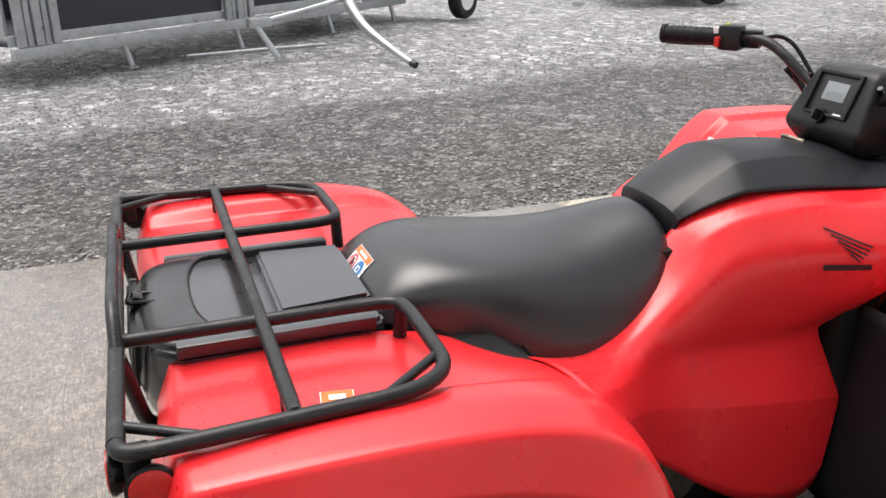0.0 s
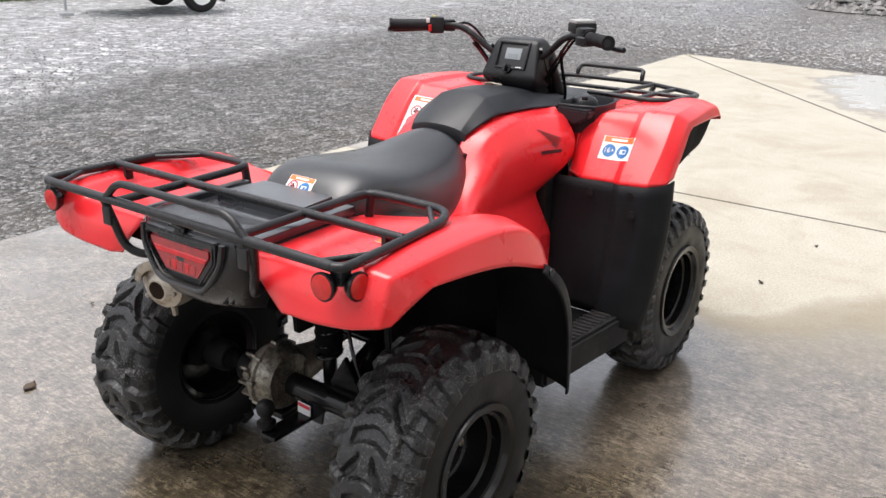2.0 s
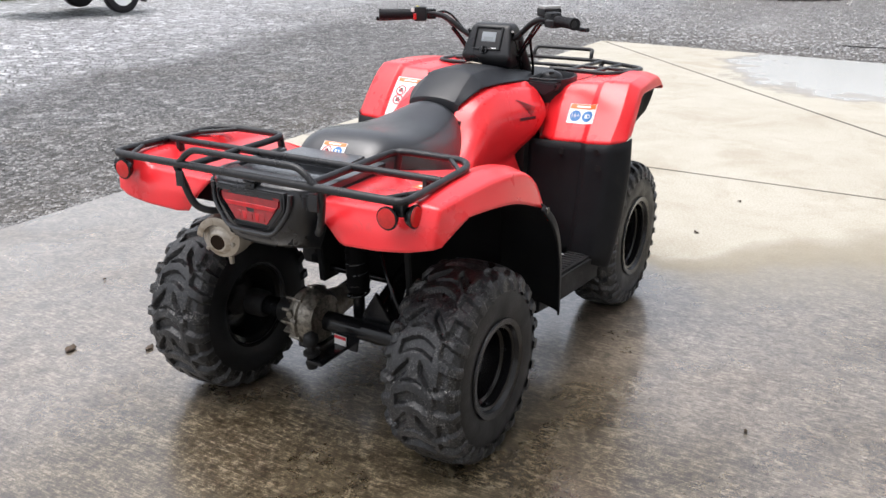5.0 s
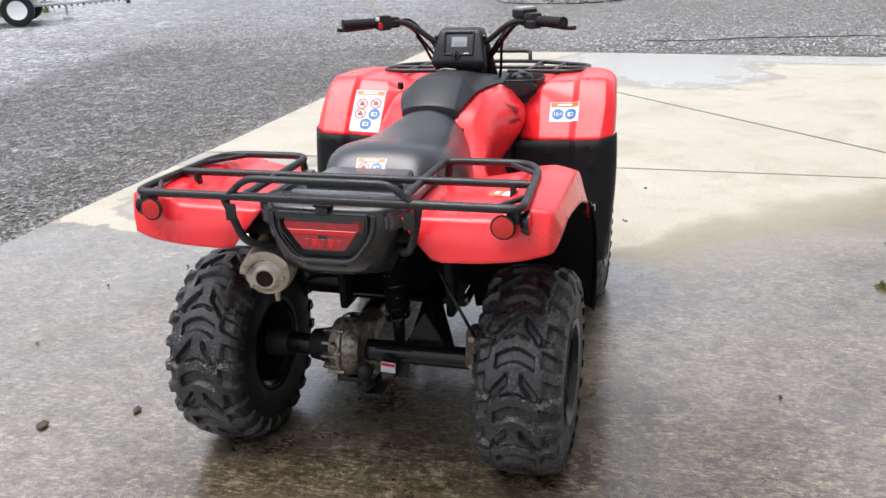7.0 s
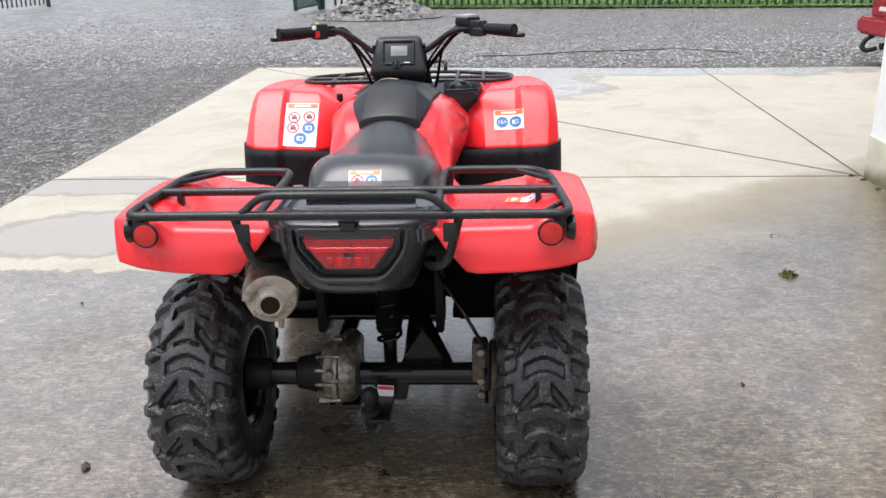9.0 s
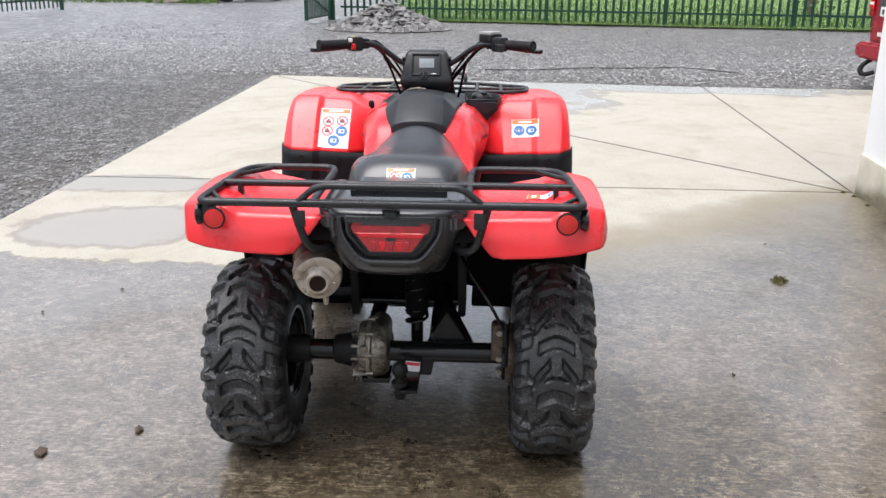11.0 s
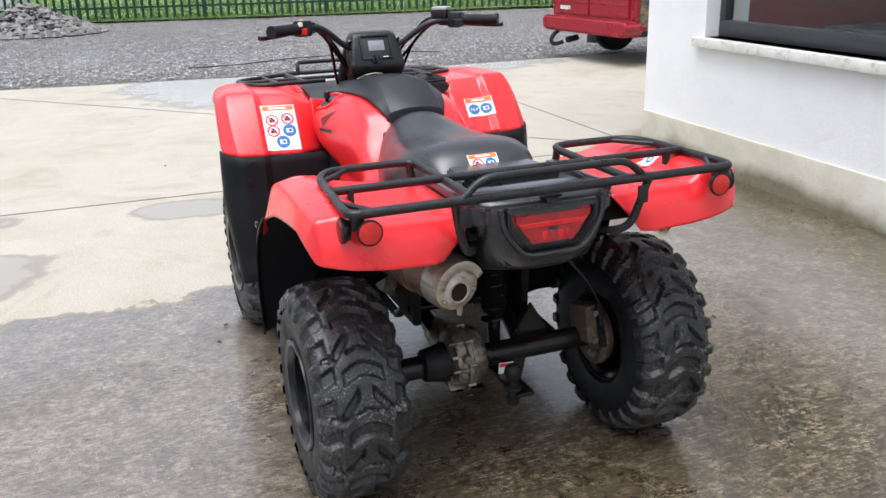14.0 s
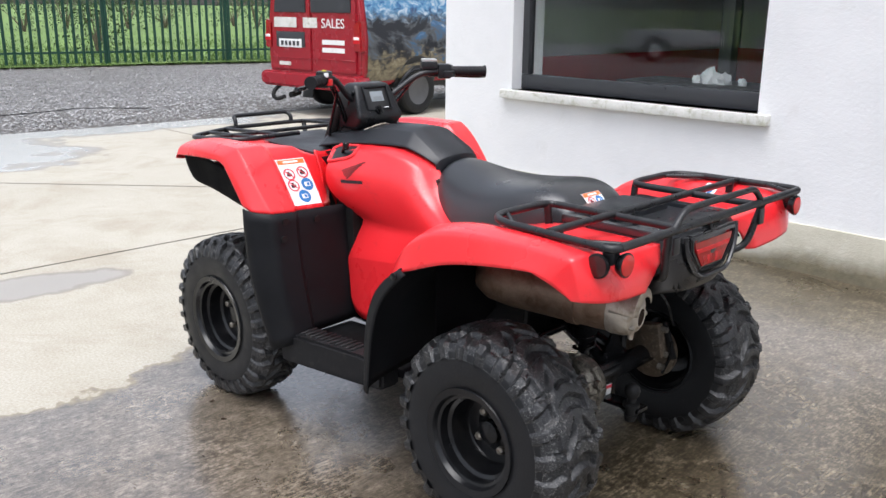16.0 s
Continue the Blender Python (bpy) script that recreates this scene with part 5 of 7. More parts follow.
part("rack_tube", tubes([[(-0.405, 0.24, 0.888), (-0.405, 0.19, 0.932), (-0.405, -0.19, 0.932), (-0.405, -0.24, 0.888)]], 0.0092, 12, 0.03), M["tubes"], rack, "raised grab bar")
for s in (1, -1):
    part("rack_brace", tubes([[(-0.10, s * 0.487, 0.885), (0.0, s * 0.40, 0.885)]], 0.007), M["tubes"], rack)
    part("rack_brace", tubes([[(-0.30, s * 0.50, 0.885), (-0.40, s * 0.44, 0.885)]], 0.007), M["tubes"], rack)
    part("rack_leg", tubes([[(-0.402, s * 0.258, 0.885), (-0.390, s * 0.243, 0.82), (-0.380, s * 0.226, 0.760), (-0.352, s * 0.195, 0.738), (-0.30, s * 0.17, 0.735)]], 0.0105, 12, 0.05), M["tubes"], rack)
    part("rack_leg", tubes([[(0.002, s * 0.225, 0.885), (0.002, s * 0.215, 0.825)]], 0.011, 12), M["tubes"], rack)
    part("rack_foot", boxed((-0.205, s * 0.445, 0.866), (0.022, 0.014, 0.05), bevel=0.003), M["tubes"], rack)
    part("rack_tab", boxed((-0.412, s * 0.235, 0.845), (0.006, 0.03, 0.045), bevel=0.003), M["tubes"], rack, "steel lug with a hole")
    # pairs of round reflectors under the rear corners
    for c, rz in (((-0.408, s * 0.462, 0.843), 180), ((-0.372, s * 0.508, 0.843), 90 * s)):
        r = part("reflector", lathe([(-0.010, 0.023), (0.004, 0.030), (0.009, 0.030), (0.010, 0.027)], 28, "x"), M["steel"], rack, "round red reflector in a black rim")
        r.matrix_basis = pose(*c, 0, 0, rz)
        part("reflector_lens", lathe([(0.004, 0.0265), (0.0115, 0.0255), (0.013, 0.018), (0.0135, 0.001)], 28, "x"), M["lens_dark"] if s > 0 and rz == 90 else M["reflector"], r)
    part("reflector_bracket", boxed((-0.385, s * 0.482, 0.862), (0.03, 0.03, 0.035), bevel=0.004), M["tubes"], rack)

# front rack
frack = part("front_rack", tubes([[(1.70, 0.14, 0.925), (1.70, 0.14, 0.952), (1.725, 0.135, 0.968), (1.725, -0.135, 0.968), (1.70, -0.14, 0.952), (1.70, -0.14, 0.925)]], 0.009, 12, 0.025), M["tubes"], atv, "black tubular steel front carrier rack")
for s in (1, -1):
    part("rack_tube", tubes([[(1.29, s * 0.12, 0.943), (1.27, s * 0.38, 0.943), (1.32, s * 0.425, 0.942), (1.54, s * 0.432, 0.928), (1.60, s * 0.38, 0.925), (1.70, s * 0.16, 0.925), (1.70, 0, 0.925)]], 0.009, 12, 0.04), M["tubes"], frack)
    part("rack_tube", tubes([[(1.28, s * 0.31, 0.943), (1.63, s * 0.31, 0.926)]], 0.0078, 10), M["tubes"], frack)
    part("rack_tube", tubes([[(1.28, s * 0.20, 0.943), (1.68, s * 0.20, 0.926)]], 0.0078, 10), M["tubes"], frack)
    part("rack_leg", tubes([[(1.31, s * 0.35, 0.943), (1.31, s * 0.35, 0.90)]], 0.010, 10), M["tubes"], frack)
    part("rack_leg", tubes([[(1.69, s * 0.2, 0.925), (1.62, s * 0.17, 0.80)]], 0.0105, 10), M["tubes"], frack)
part("rack_tube", tubes([[(1.45, 0.43, 0.934), (1.45, -0.43, 0.934)]], 0.0078, 10), M["tubes"], frack)
part("nose_cover", prism([(1.03, 0.24), (1.55, 0.19), (1.55, -0.19), (1.03, -0.24)], "z", 0.84, 0.905, 0.015), M["cover"], atv, "black plastic nose cover under the front rack")
part("bumper", tubes([[(1.50, 0.13, 0.45), (1.62, 0.13, 0.52), (1.66, 0.13, 0.72), (1.62, 0.13, 0.86)], [(1.50, -0.13, 0.45), (1.62, -0.13, 0.52), (1.66, -0.13, 0.72), (1.62, -0.13, 0.86)], [(1.66, 0.13, 0.66), (1.66, -0.13, 0.66)]], 0.0125), M["tubes"], atv, "black tubular front bumper")

# handlebar and instruments
bar = part("handlebar", tubes([[(0.828, 0.402, 1.178), (0.940, 0.255, 1.180), (0.965, 0.195, 1.172), (1.005, 0.09, 1.085), (1.01, 0.0, 1.075), (1.005, -0.09, 1.085), (0.955, -0.20, 1.172), (0.925, -0.265, 1.180), (0.805, -0.418, 1.180)]], 0.011, 12, 0.05), M["tubes"], atv, "black handlebar with rubber grips")
part("steering_stem", tubes([[(1.015, 0, 1.09), (1.09, 0, 0.90)]], 0.028, 14), M["dark"], bar)
for s in (1, -1):
    d = Vector((0.12 if s < 0 else 0.112, -0.153 * s, 0)).normalized()
    a = Vector((0.810, -0.417, 1.180)) if s < 0 else Vector((0.825, 0.405, 1.177))
    g = fresh()
    tube(g, [a, a + d * 0.006, a + d * 0.128, a + d * 0.134], 0.0185, 16, 0)
    grip = part("hand_grip", g, M["grip"], bar, "ribbed black rubber grip")
    part("grip_flange", tubes([[a - d * 0.002, a + d * 0.007]], 0.0215, 16), M["grip"], grip)
    part("grip_flange", tubes([[a + d * 0.126, a + d * 0.134]], 0.0225, 16), M["grip"], grip)
    for k in range(7):
        part("grip_rib", tubes([[a + d * (0.018 + 0.014 * k), a + d * (0.024 + 0.014 * k)]], 0.0195, 14), M["grip"], grip)
    h = a + d * 0.158
    house_b = boxed((0, 0, 0), (0.052, 0.048, 0.056), bevel=0.01)
    sw = part("switch_housing", house_b, M["black"], bar, "black switch housing")
    ang = math.degrees(math.atan2(d.y, d.x))
    sw.matrix_basis = pose(h.x, h.y, h.z, 0, 0, ang)
    lv = a + d * 0.17 + Vector((0.03, 0, 0))
    part("brake_lever", tubes([[lv, lv + Vector((0.035, 0.02 * s, -0.006)), a + d * 0.10 + Vector((0.052, 0, -0.018)), a + Vector((0.046, 0.004 * s, -0.022)), a + Vector((0.036, 0.030 * s, -0.022)), a + Vector((0.030, 0.036 * s, -0.020))]], 0.0075, 10, 0.03), M["steel"], bar, "black brake lever")
    part("lever_clamp", boxed(tuple(a + d * 0.19 + Vector((0.012, 0, -0.002))), (0.05, 0.035, 0.04), (0, 0, ang), 0.008), M["steel"], bar)
    for k, (dz, dx) in enumerate(((-0.02, 0.0), (-0.03, 0.015), (0.0, 0.03))):
        c0 = a + d * 0.19
        part("cable", tubes([[c0 + Vector((0.01, 0, -0.01)), c0 + Vector((0.04 + dx, -0.05 * s, 0.015 + dz)), Vector((1.02 + dx, 0.10 * s, 1.05 + dz)), Vector((1.06, 0.06 * s, 0.95))]], 0.0045, 8, 0.06), M["steel"], bar, "black control cable")
    if s > 0:
        rb = part("stop_button", boxed(tuple(h + Vector((-0.032, 0.004, -0.008))), (0.012, 0.024, 0.022), (0, 0, ang), 0.003), M["button_red"], sw)
        rb.matrix_parent_inverse = sw.matrix_basis.inverted()
        yb = part("lamp_button", boxed(tuple(h + Vector((-0.008, 0.006, 0.028))), (0.010, 0.014, 0.006), (0, 0, ang), 0.002), M["button_yellow"], sw)
        yb.matrix_parent_inverse = sw.matrix_basis.inverted()
        wb = part("dip_switch", boxed(tuple(h + Vector((-0.03, 0.014, 0.016))), (0.012, 0.014, 0.014), (0, 0, ang), 0.002), M["white"], sw)
        wb.matrix_parent_inverse = sw.matrix_basis.inverted()
    else:
        tank = part("fluid_reservoir", boxed(tuple(a + d * 0.205 + Vector((0.018, 0.0, 0.022))), (0.062, 0.072, 0.030), (0, 0, ang), 0.007), M["black"], bar, "black brake fluid reservoir")
        part("reservoir_lid", boxed(tuple(a + d * 0.205 + Vector((0.018, 0.0, 0.0405))), (0.056, 0.066, 0.010), (0, 0, ang), 0.003), M["lid_grey"], tank)
        part("throttle_case", lathe([(-0.012, 0.012), (-0.01, 0.026), (0.01, 0.026), (0.014, 0.02)], 18, "z", tuple(a + d * 0.15 + Vector((-0.012, 0, -0.01)))), M["black"], bar)

part("bar_mount", boxed((1.01, 0.0, 1.07), (0.06, 0.16, 0.05), (0, 20, 0), 0.01), M["dark"], bar)
for y0, x1, y1, z1 in ((0.05, 1.06, 0.085, 0.99), (-0.05, 1.07, -0.095, 0.985), (0.09, 1.10, 0.12, 0.96), (-0.09, 1.11, -0.13, 0.955)):
    part("cable", tubes([[(0.985, y0 * 1.9, 1.12), (1.02, y0 * 1.7, 1.08), (x1, y1, z1), (1.12, y1 * 0.8, 0.90)]], 0.0055, 8, 0.05), M["steel"], bar, "black control cable")
for s in (1, -1):
    part("fork_cover", tubes([[(1.07, s * 0.075, 1.08), (1.11, s * 0.09, 0.99), (1.14, s * 0.10, 0.90)]], 0.020, 10, 0.03), M["dark"], bar)

# instrument pod: a tapering box leaning back, with its face towards the rider
pod = fresh()
sect = [(0.929, 1.036, 0.114, 0.0), (0.985, 1.156, 0.084, 0.0), (1.045, 1.160, 0.080, 0.0), (1.11, 1.10, 0.090, 0.0), (1.10, 0.99, 0.086, 0.0), (0.962, 0.990, 0.090, 0.0)]
left, right = [pod.verts.new((x, w, z)) for x, z, w, q in sect], [pod.verts.new((x, -w, z)) for x, z, w, q in sect]
pod.faces.new(left)
pod.faces.new(right[::-1])
for i in range(6):
    pod.faces.new((left[i], right[i], right[(i + 1) % 6], left[(i + 1) % 6]))
bmesh.ops.recalc_face_normals(pod, faces=pod.faces)
bmesh.ops.bevel(pod, geom=list(pod.edges), offset=0.018, segments=4, affect="EDGES", profile=0.5)
podo = part("instrument_pod", pod, M["black"], atv, "black plastic instrument pod with a small grey display")
podo.location = (0.006, 0, -0.012)
fo, fx = Vector((0.9575, 0, 1.091)), Vector((0, -1, 0))
fy = Vector((0.055, 0, 0.122)).normalized()
fn = fx.cross(fy)


def on_face(name, x, y, w, h, lift, m, deep=0.006, bev=0.002):
    ob = part(name, boxed((0, 0, 0), (w, h, deep), bevel=bev, seg=2), m, podo)
    q = Matrix((fx, fy, fn)).transposed().to_4x4()
    q.translation = fo + fx * x + fy * y + fn * lift
    ob.matrix_basis = q
    return ob


on_face("display_panel", 0.0, 0.014, 0.112, 0.082, 0.0, M["ink"], 0.006, 0.001)
for bx, by, bw, bh in ((0.0, 0.057, 0.118, 0.009), (0.0, -0.029, 0.118, 0.007), (0.056, 0.014, 0.008, 0.090), (-0.056, 0.014, 0.008, 0.090)):
    on_face("display_bezel", bx, by, bw, bh, 0.003, M["black"], 0.014, 0.004)
on_face("display", 0.002, 0.020, 0.060, 0.038, 0.003, M["screen"], 0.003, 0.001)
on_face("display_digits", 0.002, 0.012, 0.040, 0.014, 0.0046, M["grey_digits"], 0.001, 0.0)
key = part("key_switch", lathe([(-0.004, 0.017), (0.008, 0.016), (0.008, 0.011), (0.004, 0.010)], 20, "z"), M["steel"], podo, "ignition key switch")
q = Matrix((fx, fy, fn)).transposed().to_4x4()
q.translation = fo + fx * -0.008 + fy * -0.033 + fn * 0.004
key.matrix_basis = q
part("key_bow", boxed((0, 0, 0.014), (0.006, 0.022, 0.016), bevel=0.002), M["ink"], key)
on_face("small_plate", 0.032, -0.026, 0.020, 0.007, 0.004, M["white"], 0.003, 0.0005)
part("pod_skirt", lathe([(-0.07, 0.115), (-0.02, 0.085), (0.03, 0.085)], 24, "z", (1.06, 0, 0.99)), M["dark"], podo)
# pale strip modelled for the sky's reflection along the cover's edge
part("lip_glint", tubes([[(0.93, 0.085, 0.998), (0.895, 0.06, 1.016), (0.885, 0.03, 1.021), (0.90, 0.0, 1.015)]], 0.004, 8, 0.02), M["alloy"], podo, "pale strip drawn as sky reflection on the cover edge")

# filler cap in its cup, choke knob, exhaust, drive
cup_out = [(0.992, -0.165), (0.993, -0.235), (1.012, -0.290), (1.06, -0.308), (1.14, -0.302), (1.185, -0.275), (1.20, -0.20), (1.19, -0.15)]
cup_c = Vector((1.09, -0.225))
cb = fresh()
loops = []
for z, k in ((0.86, 0.93), (0.950, 1.0), (0.953, 0.96), (0.945, 0.92), (0.908, 0.86)):
    loops.append([cb.verts.new((cup_c.x + (x - cup_c.x) * k, cup_c.y + (y - cup_c.y) * k, z)) for x, y in cup_out])
for a, c in zip(loops, loops[1:]):
    for k in range(8):
        cb.faces.new((a[k], a[(k + 1) % 8], c[(k + 1) % 8], c[k]))
cb.faces.new(loops[-1])
bmesh.ops.recalc_face_normals(cb, faces=cb.faces)
cup = part("filler_cup", cb, M["cover"], atv, "black plastic cup round the filler cap")
part("cup_apron", prism([(-0.170, 0.944), (-0.288, 0.942), (-0.290, 0.920), (-0.245, 0.893), (-0.225, 0.895), (-0.175, 0.925)], "x", 0.968, 1.02, 0.006), M["cover"], cup, "pointed black apron")
cap = part("fuel_cap", lathe([(0.895 - 0.926, 0.036), (0.0, 0.040), (0.004, 0.045), (0.026, 0.043), (0.036, 0.036), (0.044, 0.018), (0.046, 0.0)], 28, "z", (1.068, -0.223, 0.928)), M["black"], cup, "ribbed black cap")
part("cap_grip", boxed((1.068, -0.223, 0.968), (0.074, 0.022, 0.014), (0, 0, 25), 0.006), M["black"], cap)

muf = part("muffler", lathe([(-0.285, 0.060), (-0.27, 0.066), (0.05, 0.069), (0.12, 0.062), (0.16, 0.04), (0.17, 0.02)], 32, "x", (0.32, 0, 0)), M["rust"], atv, "heat-stained steel muffler")
part("end_cap", lathe([(-0.325, 0.02), (-0.322, 0.045), (-0.312, 0.061), (-0.29, 0.0675), (-0.255, 0.0685), (-0.25, 0.067)], 32, "x", (0.32, 0, 0)), M["silver"], muf, "dull silver end cap")
part("exhaust_tip", lathe([(-0.322, 0.042), (-0.327, 0.036), (-0.331, 0.029), (-0.330, 0.024), (-0.3265, 0.0225)], 24, "x", (0.32, 0.004, -0.008)), M["silver"], muf)
# shallow closed hole, coloured very dark brown
part("tip_hole", lathe([(-0.3295, 0.0265), (-0.3285, 0.023), (-0.316, 0.021), (-0.314, 0.0)], 20, "x", (0.32, 0.004, -0.008)), M["pipe_brown"], muf)
part("muffler_band", lathe([(-0.16, 0.072), (-0.13, 0.072)], 32, "x", (0.32, 0, 0)), M["rust"], muf)
shield = fresh()
arcs = []
for x, r in ((-0.336, 0.050), (-0.330, 0.0715), (-0.262, 0.0735), (-0.262, 0.0705)):
    arcs.append([shield.verts.new((x + 0.32, r * math.cos(a), r * math.sin(a))) for a in np.linspace(radians(8), radians(158), 19)])
for p, q in zip(arcs, arcs[1:]):
    for k in range(18):
        shield.faces.new((p[k], p[k + 1], q[k + 1], q[k]))
bmesh.ops.recalc_face_normals(shield, faces=shield.faces)
guard_plate = part("heat_shield", shield, M["silver"], muf, "pale dented heat shield")
guard_plate.modifiers.new("thickness", "SOLIDIFY").thickness = 0.002
for y, z in ((0.212, 0.688), (0.165, 0.628), (0.25, 0.61)):
    part("bolt", lathe([(-0.328, 0.005), (-0.326, 0.007), (-0.31, 0.007)], 8, "x", (0.32, y - 0.208, z - 0.64)), M["alloy"], muf)
part("drain_nipple", lathe([(-0.085, 0.007), (-0.06, 0.009)], 8, "z", (0.02, -0.018, 0)), M["silver"], muf)
muf.matrix_basis = pose(-0.318, 0.213, 0.638, 0, -3, 12)
part("exhaust_pipe", tubes([[(0.14, 0.30, 0.66), (0.25, 0.24, 0.65), (0.40, 0.17, 0.58), (0.6, 0.16, 0.55), (0.72, 0.05, 0.56)]], 0.019, 14, 0.08), M["rust"], atv, "heat-stained exhaust pipe")

REAR = -0.045
axle = part("rear_axle", tubes([[(0, 0.38, 0.300), (0, -0.38, 0.300)]], 0.033, 18), M["steel"], atv, "black rear axle housing")
axle.location.x = REAR
diff = part("final_drive", lathe([(-0.055, 0.03), (-0.05, 0.075), (-0.035, 0.088), (-0.005, 0.092), (0.0, 0.099), (0.012, 0.099), (0.016, 0.090), (0.04, 0.082), (0.055, 0.05), (0.06, 0.03)], 28, "y", (-0.005, 0.10, 0.312)), M["cast"], axle, "grimy cast alloy final drive case")
for k in range(9):
    a = k * math.tau / 9 + 0.2
    part("bolt", lathe([(-0.008, 0.0055), (0.014, 0.0055), (0.016, 0.003)], 6, "y", (-0.005 + 0.098 * math.cos(a), 0.10, 0.312 + 0.098 * math.sin(a))), M["cast"], diff)
for k in range(5):
    a = math.pi - 0.9 + 0.45 * k
    part("case_rib", boxed((-0.005 + 0.078 * math.cos(a), 0.135, 0.312 + 0.078 * math.sin(a)), (0.030, 0.050, 0.009), (0, -math.degrees(a), 0), 0.003), M["cast"], diff)
part("filler_plug", lathe([(-0.104, 0.013), (-0.088, 0.015)], 6, "x", (0, 0.118, 0.345)), M["cast"], diff)
part("case_neck", lathe([(0.05, 0.060), (0.085, 0.052), (0.12, 0.046), (0.125, 0.036)], 22, "y", (-0.005, 0.10, 0.305)), M["dark"], diff)
part("pinion_case", lathe([(0.05, 0.062), (0.14, 0.045), (0.20, 0.04)], 20, "x", (0, 0.10, 0.312)), M["alloy"], diff)
part("skid_plate", boxed((0.0, 0.09, 0.216), (0.10, 0.09, 0.018), bevel=0.005), M["steel"], axle)
drum = part("brake_drum", lathe([(-0.362, 0.055), (-0.358, 0.088), (-0.345, 0.096), (-0.330, 0.096), (-0.322, 0.085), (-0.315, 0.06), (-0.308, 0.045)], 32, "y", (0, 0, 0.303)), M["muddy"], axle, "rusty mud-stained brake back plate")
part("brake_shoe_case", boxed((-0.015, -0.298, 0.352), (0.10, 0.044, 0.115), (0, 12, 0), 0.012), M["muddy"], drum, "rusty brake housing")
for x, z in ((-0.062, 0.40), (-0.068, 0.315), (-0.058, 0.268)):
    part("brake_bolt", lathe([(-0.014, 0.010), (0.006, 0.011)], 6, "x", (x, -0.300, z)), M["alloy"], drum)
part("brake_arm", boxed((-0.075, -0.318, 0.36), (0.02, 0.014, 0.13), (0, 20, 0), 0.004), M["dark"], drum)
part("brake_cable", tubes([[(-0.09, -0.312, 0.42), (-0.09, -0.26, 0.52), (-0.02, -0.18, 0.62), (0.1, -0.16, 0.66)], [(-0.06, -0.315, 0.24), (-0.085, -0.315, 0.30), (-0.09, -0.312, 0.36)]], 0.005, 8, 0.06), M["steel"], drum)
part("axle_flange", lathe([(0.30, 0.040), (0.32, 0.046), (0.37, 0.046)], 24, "y", (0, 0, 0.300)), M["dark"], axle)
part("swing_arm", tubes([[(REAR + 0.02, 0.12, 0.31), (0.30, 0.11, 0.34), (0.52, 0.12, 0.36)], [(REAR + 0.02, -0.20, 0.31), (0.12, -0.12, 0.40), (0.30, -0.10, 0.42), (0.52, -0.12, 0.38)], [(REAR + 0.03, -0.10, 0.32), (0.20, -0.11, 0.43)]], 0.026, 12, 0.05), M["steel"], atv, "black steel swing arm")
part("gusset_plate", prism([(-0.07, 0.325), (-0.20, 0.325), (-0.135, 0.43)], "x", 0.015, 0.03, 0.003), M["steel"], axle, "black triangular gusset")
shock = part("shock_absorber", lathe([(0.30, 0.020), (0.45, 0.020), (0.455, 0.026), (0.66, 0.026)], 16, "z", (0.06, -0.035, 0)), M["steel"], atv, "black shock absorber with a coil spring")
shock.location = (-0.04, 0.0, 0)
coil = [(0.06 + 0.034 * math.cos(k * 0.5), -0.035 + 0.034 * math.sin(k * 0.5), 0.37 + k * 0.0029) for k in range(100)]
sp = fresh()
tube(sp, coil, 0.0055, 7, 0)
part("coil_spring", sp, M["steel"], shock)
part("shock_boot", lathe([(0.40, 0.028), (0.41, 0.037)] + [(0.42 + 0.013 * k, 0.040 if k % 2 else 0.036) for k in range(19)] + [(0.68, 0.03)], 20, "z", (0.06, -0.035, 0)), M["liner"], shock)
# added board: blocks the bright ground that would show behind the engine
part("gap_board", boxed((0.20, 0.0, 0.53), (0.03, 0.37, 0.33), (0, -4, 0), 0.01), M["liner"], atv, "added black board closing the bright gap behind the engine")
part("cross_member", tubes([[(0.14, 0.19, 0.40), (0.14, -0.19, 0.40)]], 0.013, 10), M["steel"], atv, "black frame cross tube")
for s in (1, -1):
    part("frame_plate", prism([(0.10, 0.36), (0.24, 0.36), (0.26, 0.52), (0.22, 0.68), (0.08, 0.68)], "y", s * 0.165, s * 0.19, 0.004), M["dark"], atv)
# added near-black panels imitate the dark underbody in these gaps
part("gap_panel", prism([(-0.455, 0.40), (-0.235, 0.36), (-0.225, 0.43), (-0.185, 0.44), (-0.185, 0.77), (-0.455, 0.77)], "x", 0.20, 0.206, 0.002), M["liner"], atv, "added black panel closing a bright gap under the fender")
part("gap_panel", prism([(0.455, 0.46), (0.30, 0.46), (0.185, 0.52), (0.185, 0.77), (0.455, 0.77)], "x", 0.20, 0.206, 0.002), M["liner"], atv, "added black panel closing a bright gap under the fender")
hitch = part("tow_bracket", boxed((-0.09, -0.04, 0.245), (0.20, 0.055, 0.012), (0, 0, 0), 0.003), M["steel"], atv, "black steel tow bracket")
hitch.location = (-0.023, 0.014, -0.006)
part("hitch_plate", prism([(-0.12, 0.33), (0.0, 0.33), (0.0, 0.285), (-0.07, 0.235), (-0.10, 0.235)], "x", -0.05, -0.042, 0.002), M["steel"], hitch)
part("hitch_label", boxed((-0.056, -0.042, 0.268), (0.003, 0.046, 0.034), (4, 0, 0), 0.0008), M["white"], hitch, "small white and red label")
part("hitch_label_band", boxed((-0.0582, -0.043, 0.278), (0.002, 0.043, 0.010), (4, 0, 0)), M["ring"], hitch)
